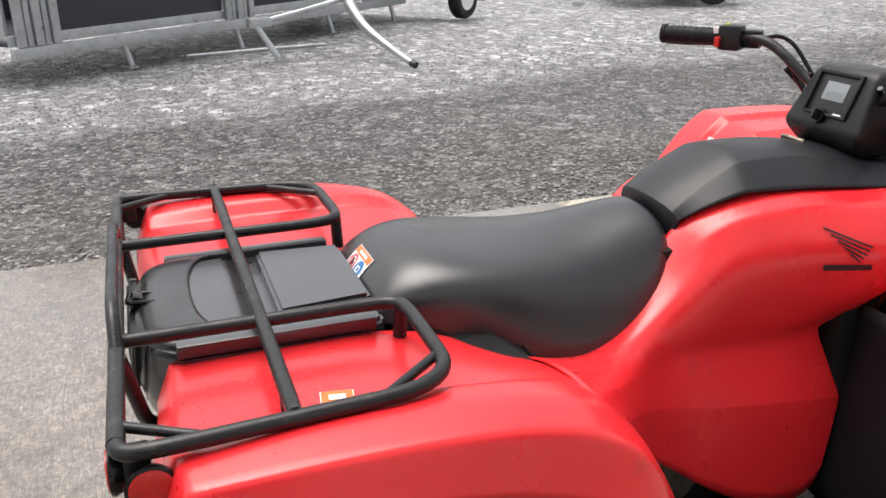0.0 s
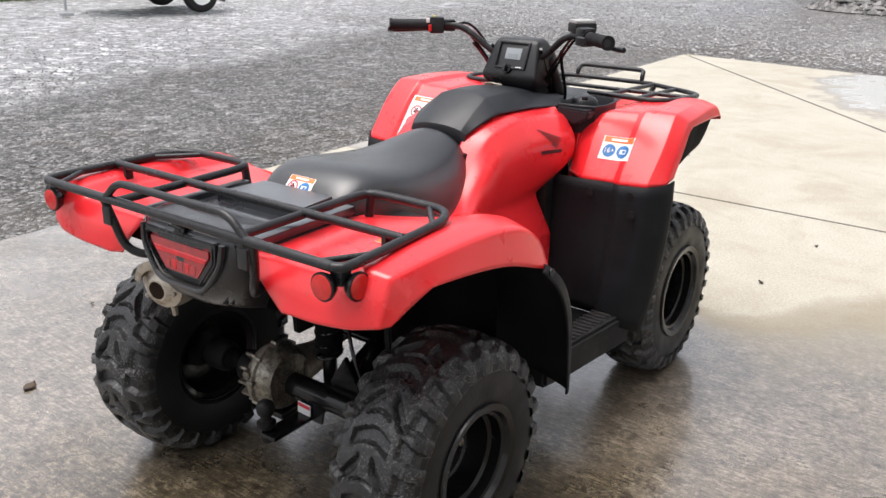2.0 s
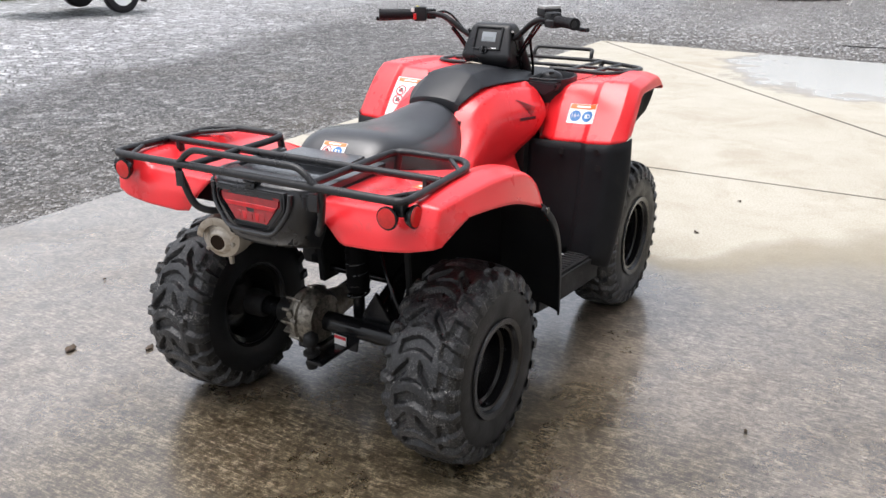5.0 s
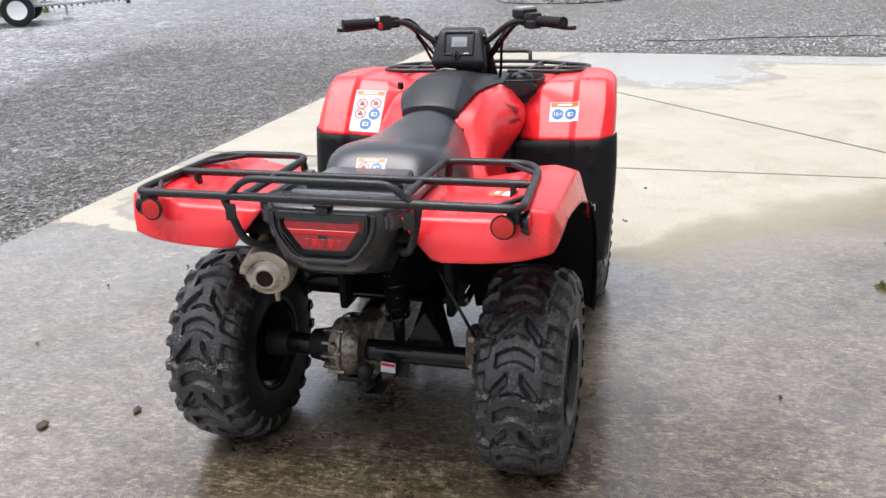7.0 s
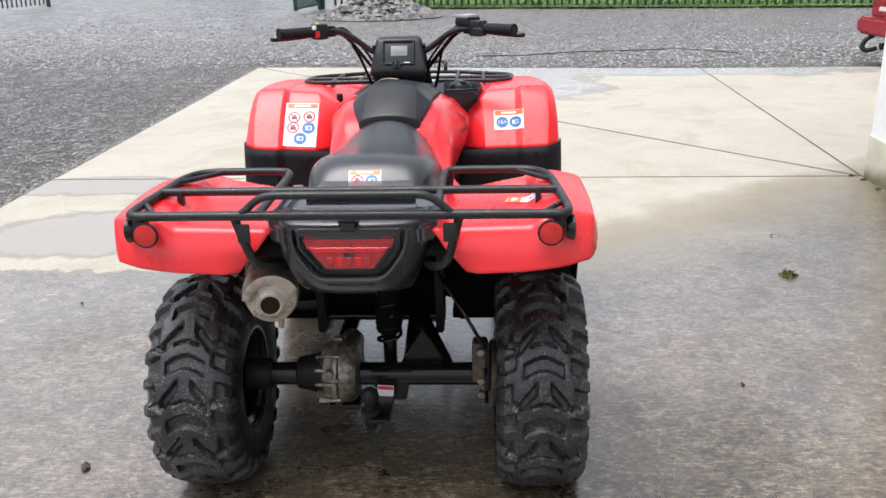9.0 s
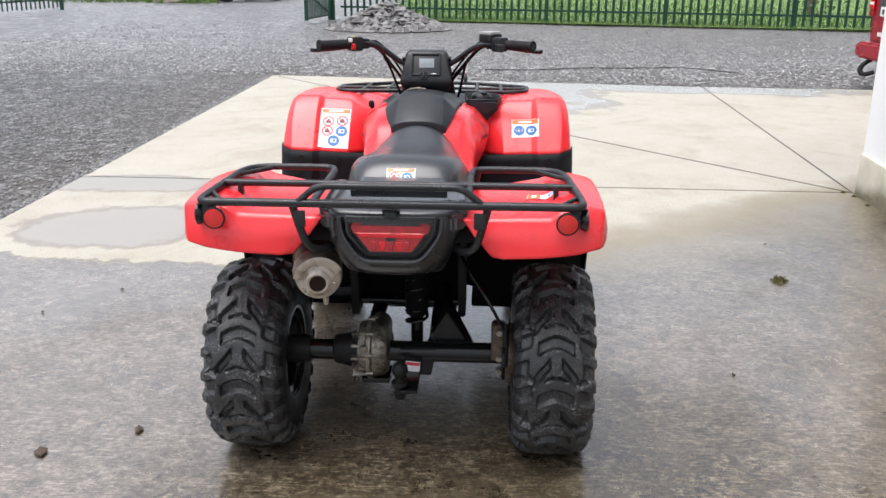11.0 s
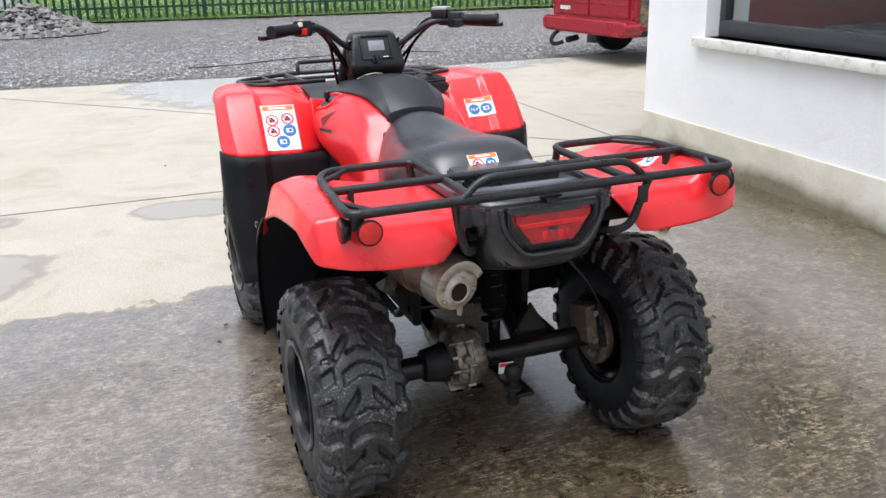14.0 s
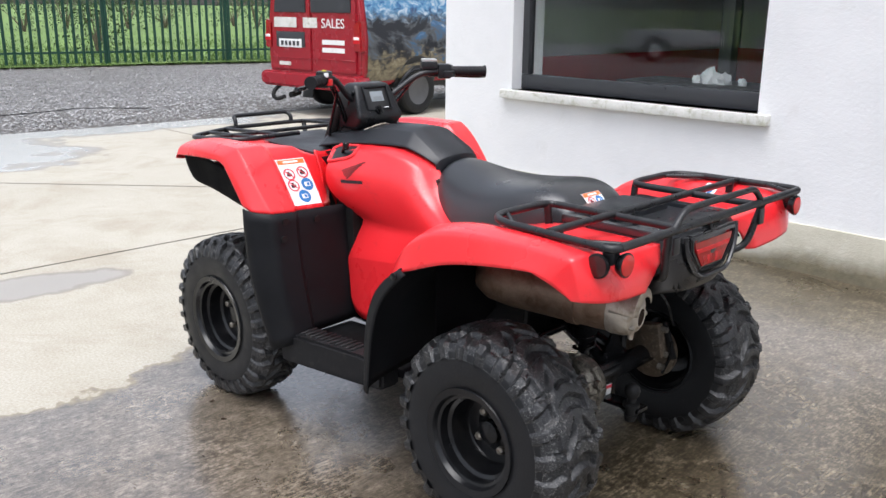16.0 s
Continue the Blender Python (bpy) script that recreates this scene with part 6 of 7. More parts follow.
part("tow_ball", lathe([(0.195, 0.0), (0.195, 0.016), (0.215, 0.021), (0.216, 0.016), (0.24, 0.016), (0.242, 0.026), (0.252, 0.026), (0.254, 0.014), (0.268, 0.014), (0.278, 0.022), (0.292, 0.0255), (0.306, 0.022), (0.316, 0.010), (0.317, 0.0)], 22, "z", (-0.165, -0.012, 0.018)), M["dark"], hitch, "black tow ball")

# engine and frame, dark inside
eng = part("engine", boxed((0.62, 0.0, 0.42), (0.48, 0.26, 0.30), bevel=0.04, seg=3), M["dark"], atv, "dark grimy engine block")
part("cylinder_head", boxed((0.66, 0.0, 0.64), (0.22, 0.20, 0.22), (0, -12, 0), 0.03), M["dark"], eng)
part("gear_case", lathe([(-0.17, 0.09), (-0.14, 0.115), (0.14, 0.115), (0.17, 0.09)], 24, "y", (0.52, 0, 0.42)), M["alloy"], eng, "stained alloy crankcase cover")
frame_t = [[(-0.28, 0.13, 0.74), (0.3, 0.13, 0.72), (0.55, 0.12, 0.66), (0.9, 0.1, 0.8), (1.3, 0.1, 0.8), (1.52, 0.12, 0.6), (1.45, 0.14, 0.32), (0.4, 0.14, 0.27), (0.25, 0.14, 0.4), (0.2, 0.13, 0.72)]]
part("frame", tubes(frame_t + [[(x, -y, z) for x, y, z in frame_t[0]]] + [[(0.1, 0.13, 0.72), (0.1, -0.13, 0.72)], [(-0.2, 0.13, 0.735), (-0.2, -0.13, 0.735)]], 0.015, 10, 0.05), M["steel"], atv, "black tubular frame")
part("air_box", boxed((0.20, 0.02, 0.73), (0.42, 0.26, 0.14), bevel=0.03), M["dark"], atv, "black air box under the seat")
part("rear_inner_guard", prism([(-0.34, 0.76), (-0.30, 0.80), (0.15, 0.80), (0.30, 0.70), (0.33, 0.55), (0.31, 0.55), (0.26, 0.68), (0.12, 0.765), (-0.28, 0.765)], "y", -0.30, 0.30, 0.004), M["dark"], atv, "black inner guard above the rear axle")
part("front_axle_beam", tubes([[(1.27, 0.40, 0.30), (1.22, 0.12, 0.33), (1.22, -0.12, 0.33), (1.27, -0.40, 0.30)], [(1.27, 0.40, 0.36), (1.25, 0.12, 0.45)], [(1.27, -0.40, 0.36), (1.25, -0.12, 0.45)], [(1.26, 0.3, 0.34), (1.22, 0.15, 0.75)], [(1.26, -0.3, 0.34), (1.22, -0.15, 0.75)]], 0.02, 10, 0.03), M["dark"], atv, "black front suspension arms")
for s in (1, -1):
    part("bulkhead", boxed((0.90, s * 0.17, 0.60), (0.10, 0.10, 0.36), bevel=0.02), M["dark"], atv)

# ---- fence, gate, field ----
def fence_x(y):
    return 21.0 + 0.25 * y


def palisade(name, a, b, label, pitch=0.185, height=1.85, first=0.1, group="green fences"):
    a, b = Vector((*a, 0)), Vector((*b, 0))
    d = (b - a).normalized()
    n = Vector((-d.y, d.x, 0))
    L = (b - a).length
    ang = math.degrees(math.atan2(d.y, d.x))
    top = thing(name, label, "fence", tuple(a), ang, group=group)
    pale = fresh()
    prism([(-0.034, 0.0), (-0.022, 0.014), (0.0, 0.005), (0.022, 0.014), (0.034, 0.0), (0.022, -0.002), (0.0, -0.008), (-0.022, -0.002)], "z", 0.06, height, 0, 1, pale)
    pm = mesh_of(pale, "pale", False)
    pm.materials.append(M["fence"])
    k = 0
    while first + k * pitch < L:
        p = new("pale", pm)
        p.parent = top
        p.location = (first + k * pitch, 0.03, random.uniform(-0.012, 0.012))
        p.rotation_euler = (0, random.uniform(-0.008, 0.008), 0)
        k += 1
    post = boxed((0, 0, 0.9), (0.075, 0.10, 1.95), bevel=0.004, seg=1)
    qm = mesh_of(post, "post", False)
    qm.materials.append(M["fence"])
    k = 0
    while k * 2.95 <= L + 0.1:
        p = new("post", qm)
        p.parent = top
        p.location = (min(k * 2.95, L), -0.04, 0)
        k += 1
    for z in (0.31, 1.6):
        part("rail", boxed((L / 2, 0.006, z), (L, 0.03, 0.05), bevel=0.003, seg=1), M["fence"], top)
    return top


palisade("palisade_fence", (fence_x(-16), -16), (fence_x(3.8), 3.8), "dark green steel palisade fence along the yard")
palisade("palisade_fence", (25.6, 13.3), (8.2, 17.0), "dark green steel palisade fence behind the trailers", pitch=0.2)
palisade("palisade_fence", (8.0, 17.0), (-9.0, 17.4), "dark green steel palisade fence behind the trailers", pitch=0.2)

gate = thing("gate", "dark green sheeted steel gate standing open", "gate", (21.75, 4.02, 0), 173)
part("gate_post", boxed((0, 0, 1.1), (0.16, 0.16, 2.3), bevel=0.006), M["fence"], gate)
part("gate_frame", tubes([[(0.12, 0, 0.12), (2.1, 0, 0.12), (2.1, 0, 2.1), (0.12, 0, 2.1), (0.12, 0, 0.12)], [(0.12, 0, 0.14), (2.1, 0, 0.75)]], 0.03, 8, 0), M["fence"], gate)
for k in range(16):
    part("gate_bar", boxed((0.22 + 0.122 * k, 0.02, 1.1), (0.07, 0.012, 2.0), bevel=0.002, seg=1), M["fence"], gate)
part("end_plate", boxed((2.13, 0.0, 1.1), (0.02, 0.10, 2.05), bevel=0.003), M["fence"], gate)


def field():
    bm = fresh()
    xs = [k * 2.5 for k in range(-6, 40)] + [140, 260, 420]
    ys = [-320, -150, -80] + [k * 3.0 for k in range(-16, 24)] + [100, 180, 320]
    grid = {}

    def inside(x, y):
        if y < 5.2:
            return x > fence_x(y) - 0.25 - 0.001
        return (x > 38 and y > 11 + (x - 38) * 0.3) or (y > 18.2)
    for i, x in enumerate(xs):
        for j, y in enumerate(ys):
            xx = max(x, fence_x(min(y, 5)) - 0.25) if y < 5.2 else x
            grid[i, j] = (xx, y)
    vs = {}

    def vert(i, j):
        if (i, j) not in vs:
            x, y = grid[i, j]
            rise = 0.9 * max(0, min(1, (x - 45) / 200)) + 0.05 * noise.noise((x * 0.3, y * 0.3, 3))
            vs[i, j] = bm.verts.new((x, y, 0.02 + max(0, rise)))
        return vs[i, j]
    for i in range(len(xs) - 1):
        for j in range(len(ys) - 1):
            q = [grid[i, j], grid[i + 1, j], grid[i + 1, j + 1], grid[i, j + 1]]
            if max(p[0] for p in q) - min(p[0] for p in q) < 0.01:
                continue
            if all(inside(*p) for p in q):
                bm.faces.new((vert(i, j), vert(i + 1, j), vert(i + 1, j + 1), vert(i, j + 1)))
    return tagged(part("field", bm, M["field"]), "green grass field beyond the fence", "grass field", kind="structure")


field()


def blades(name, count, place, h, seed, label):
    rng = np.random.default_rng(seed)
    p = place(rng, count)
    a = rng.uniform(0, 6.28, count)
    hh = rng.uniform(h * 0.5, h * 1.2, count)
    w = hh * 0.09 + 0.006
    lean = rng.normal(0, 0.35, (count, 2)) * hh[:, None]
    dx, dy = np.cos(a) * w, np.sin(a) * w
    v = np.empty((count, 4, 3))
    v[:, 0] = p - np.stack([dx, dy, np.zeros(count)], 1)
    v[:, 1] = p + np.stack([dx, dy, np.zeros(count)], 1)
    m = p + np.stack([lean[:, 0] * 0.4, lean[:, 1] * 0.4, hh * 0.6], 1)
    v[:, 2] = m + np.stack([dx, dy, np.zeros(count)], 1) * 0.7
    v[:, 3] = p + np.stack([lean[:, 0], lean[:, 1], hh], 1)
    f = np.array([(0, 1, 2), (0, 2, 3)])
    me = bpy.data.meshes.new(name)
    me.from_pydata(v.reshape(-1, 3).tolist(), [], (f[None] + (np.arange(count) * 4)[:, None, None]).reshape(-1, 3).tolist())
    me.materials.append(M["grass"])
    return tagged(new(name, me), label, "grass", kind="stuff")


def verge(rng, k):
    y = rng.uniform(-16, 3.4, k)
    return np.stack([fence_x(y) - 0.3 + np.abs(rng.normal(0, 0.9, k)), y, np.full(k, 0.0)], 1)


def meadow(rng, k):
    y = rng.uniform(-22, 3.5, k)
    return np.stack([fence_x(y) + rng.gamma(1.5, 5, k), y, np.full(k, 0.02)], 1)


def bank(rng, k):
    x = rng.uniform(30, 52, k)
    return np.stack([x, 12.0 + (x - 38) * 0.3 + rng.gamma(1.3, 3, k), np.full(k, 0.0)], 1)


def back_verge(rng, k):
    x = rng.uniform(-8, 17, k)
    return np.stack([x, 17.3 - np.maximum(x - 8, 0) * 0.21 + rng.uniform(-0.7, 1.2, k), np.full(k, -0.01)], 1)


blades("verge_grass", 12000, verge, 0.07, 11, "short green grass along the fence foot")
blades("meadow_grass", 30000, meadow, 0.08, 12, "short green meadow grass")
blades("bank_grass", 9000, bank, 0.25, 13, "rough green grass on the bank")
blades("back_verge_grass", 8000, back_verge, 0.22, 14, "green grass along the back fence")


def bush(at, size, seed, label, k=900):
    """A hedge shrub: forked stems and a crown of small leaves in uneven clumps."""
    rng = np.random.default_rng(seed)
    top = thing("shrub", label, "shrub", at, group="hedge shrubs")
    stems = []
    tips = []
    for j in range(7):
        a = j * 0.9 + rng.uniform(0, 0.5)
        r = size[0] * rng.uniform(0.15, 0.38)
        tip = (math.cos(a) * r, math.sin(a) * r, size[2] * rng.uniform(0.45, 0.85))
        stems.append([(0, 0, -0.05), (tip[0] * 0.3, tip[1] * 0.3, tip[2] * 0.4), tip])
        tips.append(tip)
    bm = fresh()
    for s in stems:
        tube(bm, s, 0.05, 6, 0.2, r_end=0.015)
    part("stem", bm, M["bark"], top)
    clumps = np.array([(rng.uniform(-0.5, 0.5) * size[0], rng.uniform(-0.5, 0.5) * size[1], size[2] * rng.uniform(0.12, 0.95)) for _ in range(26)] + tips)
    c = clumps[rng.integers(0, len(clumps), k)] + rng.normal(0, 0.13, (k, 3)) * np.array(size)
    c[:, 2] = np.clip(c[:, 2], 0.04, None)
    s = rng.uniform(0.05, 0.11, (k, 1, 1)) * (size[2] / 2.0) ** 0.5
    base = np.array([(-0.5, 0, 0), (0, 0.3, 0.05), (0.9, 0, 0), (0, -0.3, 0.05)])
    q = rng.normal(0, 1, (k, 3, 3))
    u = q[:, 0] / np.linalg.norm(q[:, 0], axis=1, keepdims=True)
    w = np.cross(u, q[:, 1])
    w /= np.linalg.norm(w, axis=1, keepdims=True)
    n = np.cross(u, w)
    v = c[:, None, :] + s * (base[None, :, 0:1] * u[:, None] + base[None, :, 1:2] * w[:, None] + base[None, :, 2:3] * n[:, None])
    me = bpy.data.meshes.new("crown")
    me.from_pydata(v.reshape(-1, 3).tolist(), [], ((np.arange(k) * 4)[:, None] + np.arange(4)[None]).tolist())
    part("crown", me, M["leaf"], top)
    return top


rb = random.Random(5)
for k in range(15):
    y = -34 + k * 3.1
    bush((46 + rb.uniform(-3, 5), y, 0.05), (rb.uniform(2.6, 4.2), 3.2, rb.uniform(1.8, 3.6)), 40 + k, "dark green hedge shrub across the field", 1500)
bush((fence_x(-7.4) + 5.2, -9.6, 0), (1.7, 1.9, 2.2), 77, "dark evergreen shrub behind the fence", 1500)


# timber post and rail fence by the lane
def timber_fence():
    top = thing("timber_fence", "weathered wooden post and rail fence beside the lane", "fence", (37.5, 12.2, 0), 62)
    m = pbr("weathered_timber", (0.20, 0.15, 0.10), 0.8, var=0.35, big=8, relief=0.6)
    for k in range(7):
        part("post", boxed((k * 1.8, 0, 0.6), (0.13, 0.12, 1.3), bevel=0.012), m, top)
    for z in (0.45, 0.80, 1.1):
        part("rail", boxed((5.4, -0.08, z), (11.2, 0.035, 0.11), bevel=0.008), m, top)


timber_fence()


# heap of broken stone by the gate post
def rubble(rng, k):
    r = np.sqrt(rng.random(k)) * 1.45
    a = rng.uniform(0, 6.28, k)
    x, y = 18.3 + r * np.cos(a) * 0.75, 2.1 + r * np.sin(a) * 1.0
    z = np.clip(0.66 * (1 - r / 1.35), 0, None) * rng.uniform(0.55, 1.0, k) + 0.0
    return np.stack([x, y, z], 1)


scatter("rubble_heap", 1500, rubble, (0.03, 0.13), M["rubble"], "heap of pale and dark broken stone beside the gate", "stone heap", 21, 0.95)


# ---- trailers along the yard's far side ----
def road_wheel(parent, at, r=0.31, w=0.18, side=1, paint=None):
    hub = part("wheel", lathe([(-0.02, 0.05), (0.05, 0.05), (0.06, 0.035), (0.075, 0.03)], 18, "y"), M["galv"], parent, "white steel trailer wheel")
    hub.location = at
    if side < 0:
        hub.scale = (1, -1, 1)
    h = w / 2
    part("tyre", lathe([(-h * 0.8, r * 0.56), (-h, r * 0.75), (-h * 0.9, r * 0.93), (-h * 0.6, r), (h * 0.6, r), (h * 0.9, r * 0.93), (h, r * 0.75), (h * 0.8, r * 0.56)], 32, "y"), M["rubber"], hub)
    part("rim", lathe([(h * 0.82, r * 0.58), (h * 0.86, r * 0.60), (h * 0.6, r * 0.5), (h * 0.3, r * 0.45), (h * 0.35, r * 0.2), (h * 0.2, r * 0.18), (-h * 0.8, r * 0.5)], 28, "y"), paint or M["white"], hub)
    # solid black discs imitate the dark of the rim's holes
    for k in range(8):
        a = k * math.pi / 4
        part("rim_hole_shade", lathe([(h * 0.36, r * 0.05), (h * 0.42, r * 0.05)], 10, "y", (r * 0.33 * math.cos(a), 0, r * 0.33 * math.sin(a))), M["ink"], hub)
    return hub


M["panel"] = pbr("dark_phenolic_board", (0.035, 0.034, 0.045), 0.5, var=0.2, big=3, relief=0.1)
M["rimgrey"] = pbr("grey_steel_wheel", (0.10, 0.10, 0.105), 0.5, 0.3, var=0.25, relief=0.1)
M["mud"] = pbr("black_trailer_mudguard", (0.02, 0.02, 0.02), 0.5, relief=0.1)


def box_trailer():
    top = thing("livestock_trailer", "galvanised trailer with dark board sides, parked on gravel", "trailer", (-1.43, 7.78, 0), 39)
    L = 6.5
    part("bottom_rail", boxed((L / 2, 0, 0.30), (L, 0.08, 0.11), bevel=0.006), M["galv"], top)
    part("inner_rail", boxed((L / 2, 0.06, 0.42), (L, 0.05, 0.10), bevel=0.006), M["galv"], top)
    part("floor", boxed((L / 2, 1.0, 0.40), (L, 1.9, 0.06), bevel=0.004), M["panel"], top)
    for k in range(3):
        x = 0.30 + k * 2.7
        for dx, w, d in ((-0.19, 0.09, 0.0), (-0.09, 0.06, 0.02), (0.0, 0.09, 0.0), (0.10, 0.06, 0.02), (0.19, 0.09, 0.0)):
            part("upright", boxed((x + dx, 0.0 + d, 1.22), (w, 0.05, 1.72), bevel=0.010), M["galv"], top, "ribbed galvanised upright")
    for k in range(3):
        part("side_board", boxed((1.65 + k * 2.7 if k < 2 else 6.10, 0.05, 1.2), (2.2 if k < 2 else 0.75, 0.02, 1.5), bevel=0.003), M["panel"], top, "dark side board")
    part("side_rail", boxed((L / 2, 0.015, 2.0), (L, 0.05, 0.09), bevel=0.006), M["galv"], top)
    part("far_side", boxed((L / 2, 1.95, 1.2), (L, 0.04, 1.6), bevel=0.004), M["panel"], top)
    part("front_board", boxed((0.02, 1.0, 1.2), (0.04, 1.85, 1.6), bevel=0.004), M["galv"], top)
    for x in (1.30, 2.95, 4.7, 6.2):
        part("prop_stand", tubes([[(x - 0.03, 0.06, 0.36), (x + 0.02, -0.02, 0.02)]], 0.032, 10), M["galv"], top)
        part("stand_foot", boxed((x + 0.02, -0.02, 0.012), (0.10, 0.08, 0.02), bevel=0.004), M["galv"], top)
        part("stand_bracket", boxed((x + 0.10, 0.03, 0.30), (0.06, 0.08, 0.10), bevel=0.006), M["mud"], top)
    for y, s in ((-0.72, -1), (2.55, 1)):
        road_wheel(top, (L + 0.55, y, 0.32), 0.32, 0.2, s)
        part("mudguard", boxed((L + 0.55, y, 0.72), (0.9, 0.28, 0.03), bevel=0.01), M["galv"], top)
    part("axle_beam", boxed((L + 0.3, 0.92, 0.35), (0.7, 3.1, 0.07), bevel=0.01), M["galv"], top)
    part("mud_flap", boxed((L + 1.05, -0.68, 0.42), (0.02, 0.24, 0.4), (0, -18, 0), 0.005), M["mud"], top)
    return top


def ramp_frame():
    top = thing("tow_frame", "bent galvanised tube frame resting on the gravel", "tow frame", (2.38, 7.5, 0), 0)
    beam = fresh()
    tube(beam, [(0.0, 0.0, 0.03), (-0.10, 0.30, 0.12), (-0.28, 0.85, 0.32), (-0.36, 1.25, 0.56), (-0.38, 1.5, 0.90)], 0.034, 12, 0.25, r_end=0.072)
    part("leg", beam, M["galv"], top, "tapering curved steel leg")
    part("leg_tip", tubes([[(0.0, 0.0, 0.03), (0.03, -0.06, 0.012)]], 0.036, 12), M["mud"], top)
    part("leg", tubes([[(-0.36, 1.35, 0.60), (-0.9, 1.15, 0.50), (-1.5, 0.95, 0.40)]], 0.035, 12, 0.2), M["galv"], top)
    part("foot", tubes([[(-1.45, 0.97, 0.38), (-1.25, 0.85, 0.04)]], 0.035, 12), M["galv"], top)
    part("hitch_head", boxed((-1.42, 1.0, 0.42), (0.26, 0.12, 0.10), (0, 0, 12), 0.02), M["galv"], top)


def flat_trailer(at, rz, label, white=False, wheel_x=0.4, long=2.1):
    """A low two-wheeled trailer: its tail board at x = -0.15, its drawbar towards +x."""
    top = thing("flatbed_trailer", label, "trailer", at, rz, group="parked trailers")
    m = M["white"] if white else M["galv"]
    mid = (long - 0.15) / 2
    part("bed", boxed((mid, 0, 0.44), (long + 0.15, 1.5, 0.06), bevel=0.006), M["galv"], top)
    for y in (-0.76, 0.76):
        part("side_panel", boxed((mid, y, 0.62), (long + 0.15, 0.03, 0.42), bevel=0.006), m, top)
        for z in (0.50, 0.62, 0.74):
            part("panel_rib", boxed((mid, y * 1.022, z), (long + 0.10, 0.012, 0.03), bevel=0.004), m, top)
        road_wheel(top, (wheel_x, y * 1.17, 0.32), 0.32, 0.19, -1 if y < 0 else 1)
        arch = [(wheel_x + 0.42 * math.cos(a), 0.36 + 0.42 * math.sin(a)) for a in np.linspace(0.15, math.pi - 0.15, 9)]
        arch += [(wheel_x + 0.40 * math.cos(a), 0.36 + 0.40 * math.sin(a)) for a in np.linspace(math.pi - 0.15, 0.15, 9)]
        part("mudguard", prism(arch, "y", y * 1.05 - 0.02, y * 1.30), M["galv"], top)
        part("mud_flap", boxed((wheel_x - 0.43, y * 1.17, 0.28), (0.02, 0.2, 0.22), bevel=0.004), M["mud"], top)
    part("tail_board", boxed((-0.16, 0, 0.62), (0.03, 1.48, 0.42), bevel=0.006), m, top)
    part("head_board", boxed((long, 0, 0.62), (0.03, 1.48, 0.42), bevel=0.006), m, top)
    part("drawbar", tubes([[(long - 0.1, 0.55, 0.38), (long + 1.2, 0.04, 0.38)], [(long - 0.1, -0.55, 0.38), (long + 1.2, -0.04, 0.38)], [(long + 1.1, 0, 0.39), (long + 1.5, 0, 0.39)]], 0.035, 8, 0), M["galv"], top)
    part("hitch_head", boxed((long + 1.5, 0, 0.42), (0.24, 0.09, 0.10), bevel=0.02), m, top)
    part("jockey_wheel", tubes([[(long + 0.5, 0.30, 0.75), (long + 0.5, 0.30, 0.10)]], 0.025, 8), M["galv"], top)
    part("jockey_foot", boxed((long + 0.5, 0.30, 0.03), (0.22, 0.14, 0.06), bevel=0.02), M["galv"], top)
    part("plate_bar", boxed((-0.178, 0.3, 0.62), (0.006, 0.4, 0.1), bevel=0.001), M["blue"], top, "blue and white plate")
    return top


box_trailer()
pole = part("pole", tubes([[(0.2, 9.05, 0.03), (1.1, 9.2, 0.035), (1.85, 9.37, 0.03)]], 0.022, 10, 0.2), M["galv"])
tagged(pole, "thin pale metal pole lying on the gravel", "pole")
wire = part("cable", tubes([[(10.30, -0.2, 0.0), (10.36, -0.96, -0.005), (10.55, -1.6, 0.01), (10.66, -2.36, 0.0), (10.74, -3.07, 0.01), (10.46, -3.3, 0.02), (10.26, -3.85, -0.01)]], 0.007, 8, 0.2), M["mud"])
tagged(wire, "black cable lying loosely on the gravel", "cable")
ramp_frame()
flat_trailer((9.72, 12.55, 0), 166, "low galvanised trailer with ribbed sides parked on gravel")
flat_trailer((13.0, 14.7, 0), -56, "white sided trailer parked on gravel", True, 1.85, 2.2)


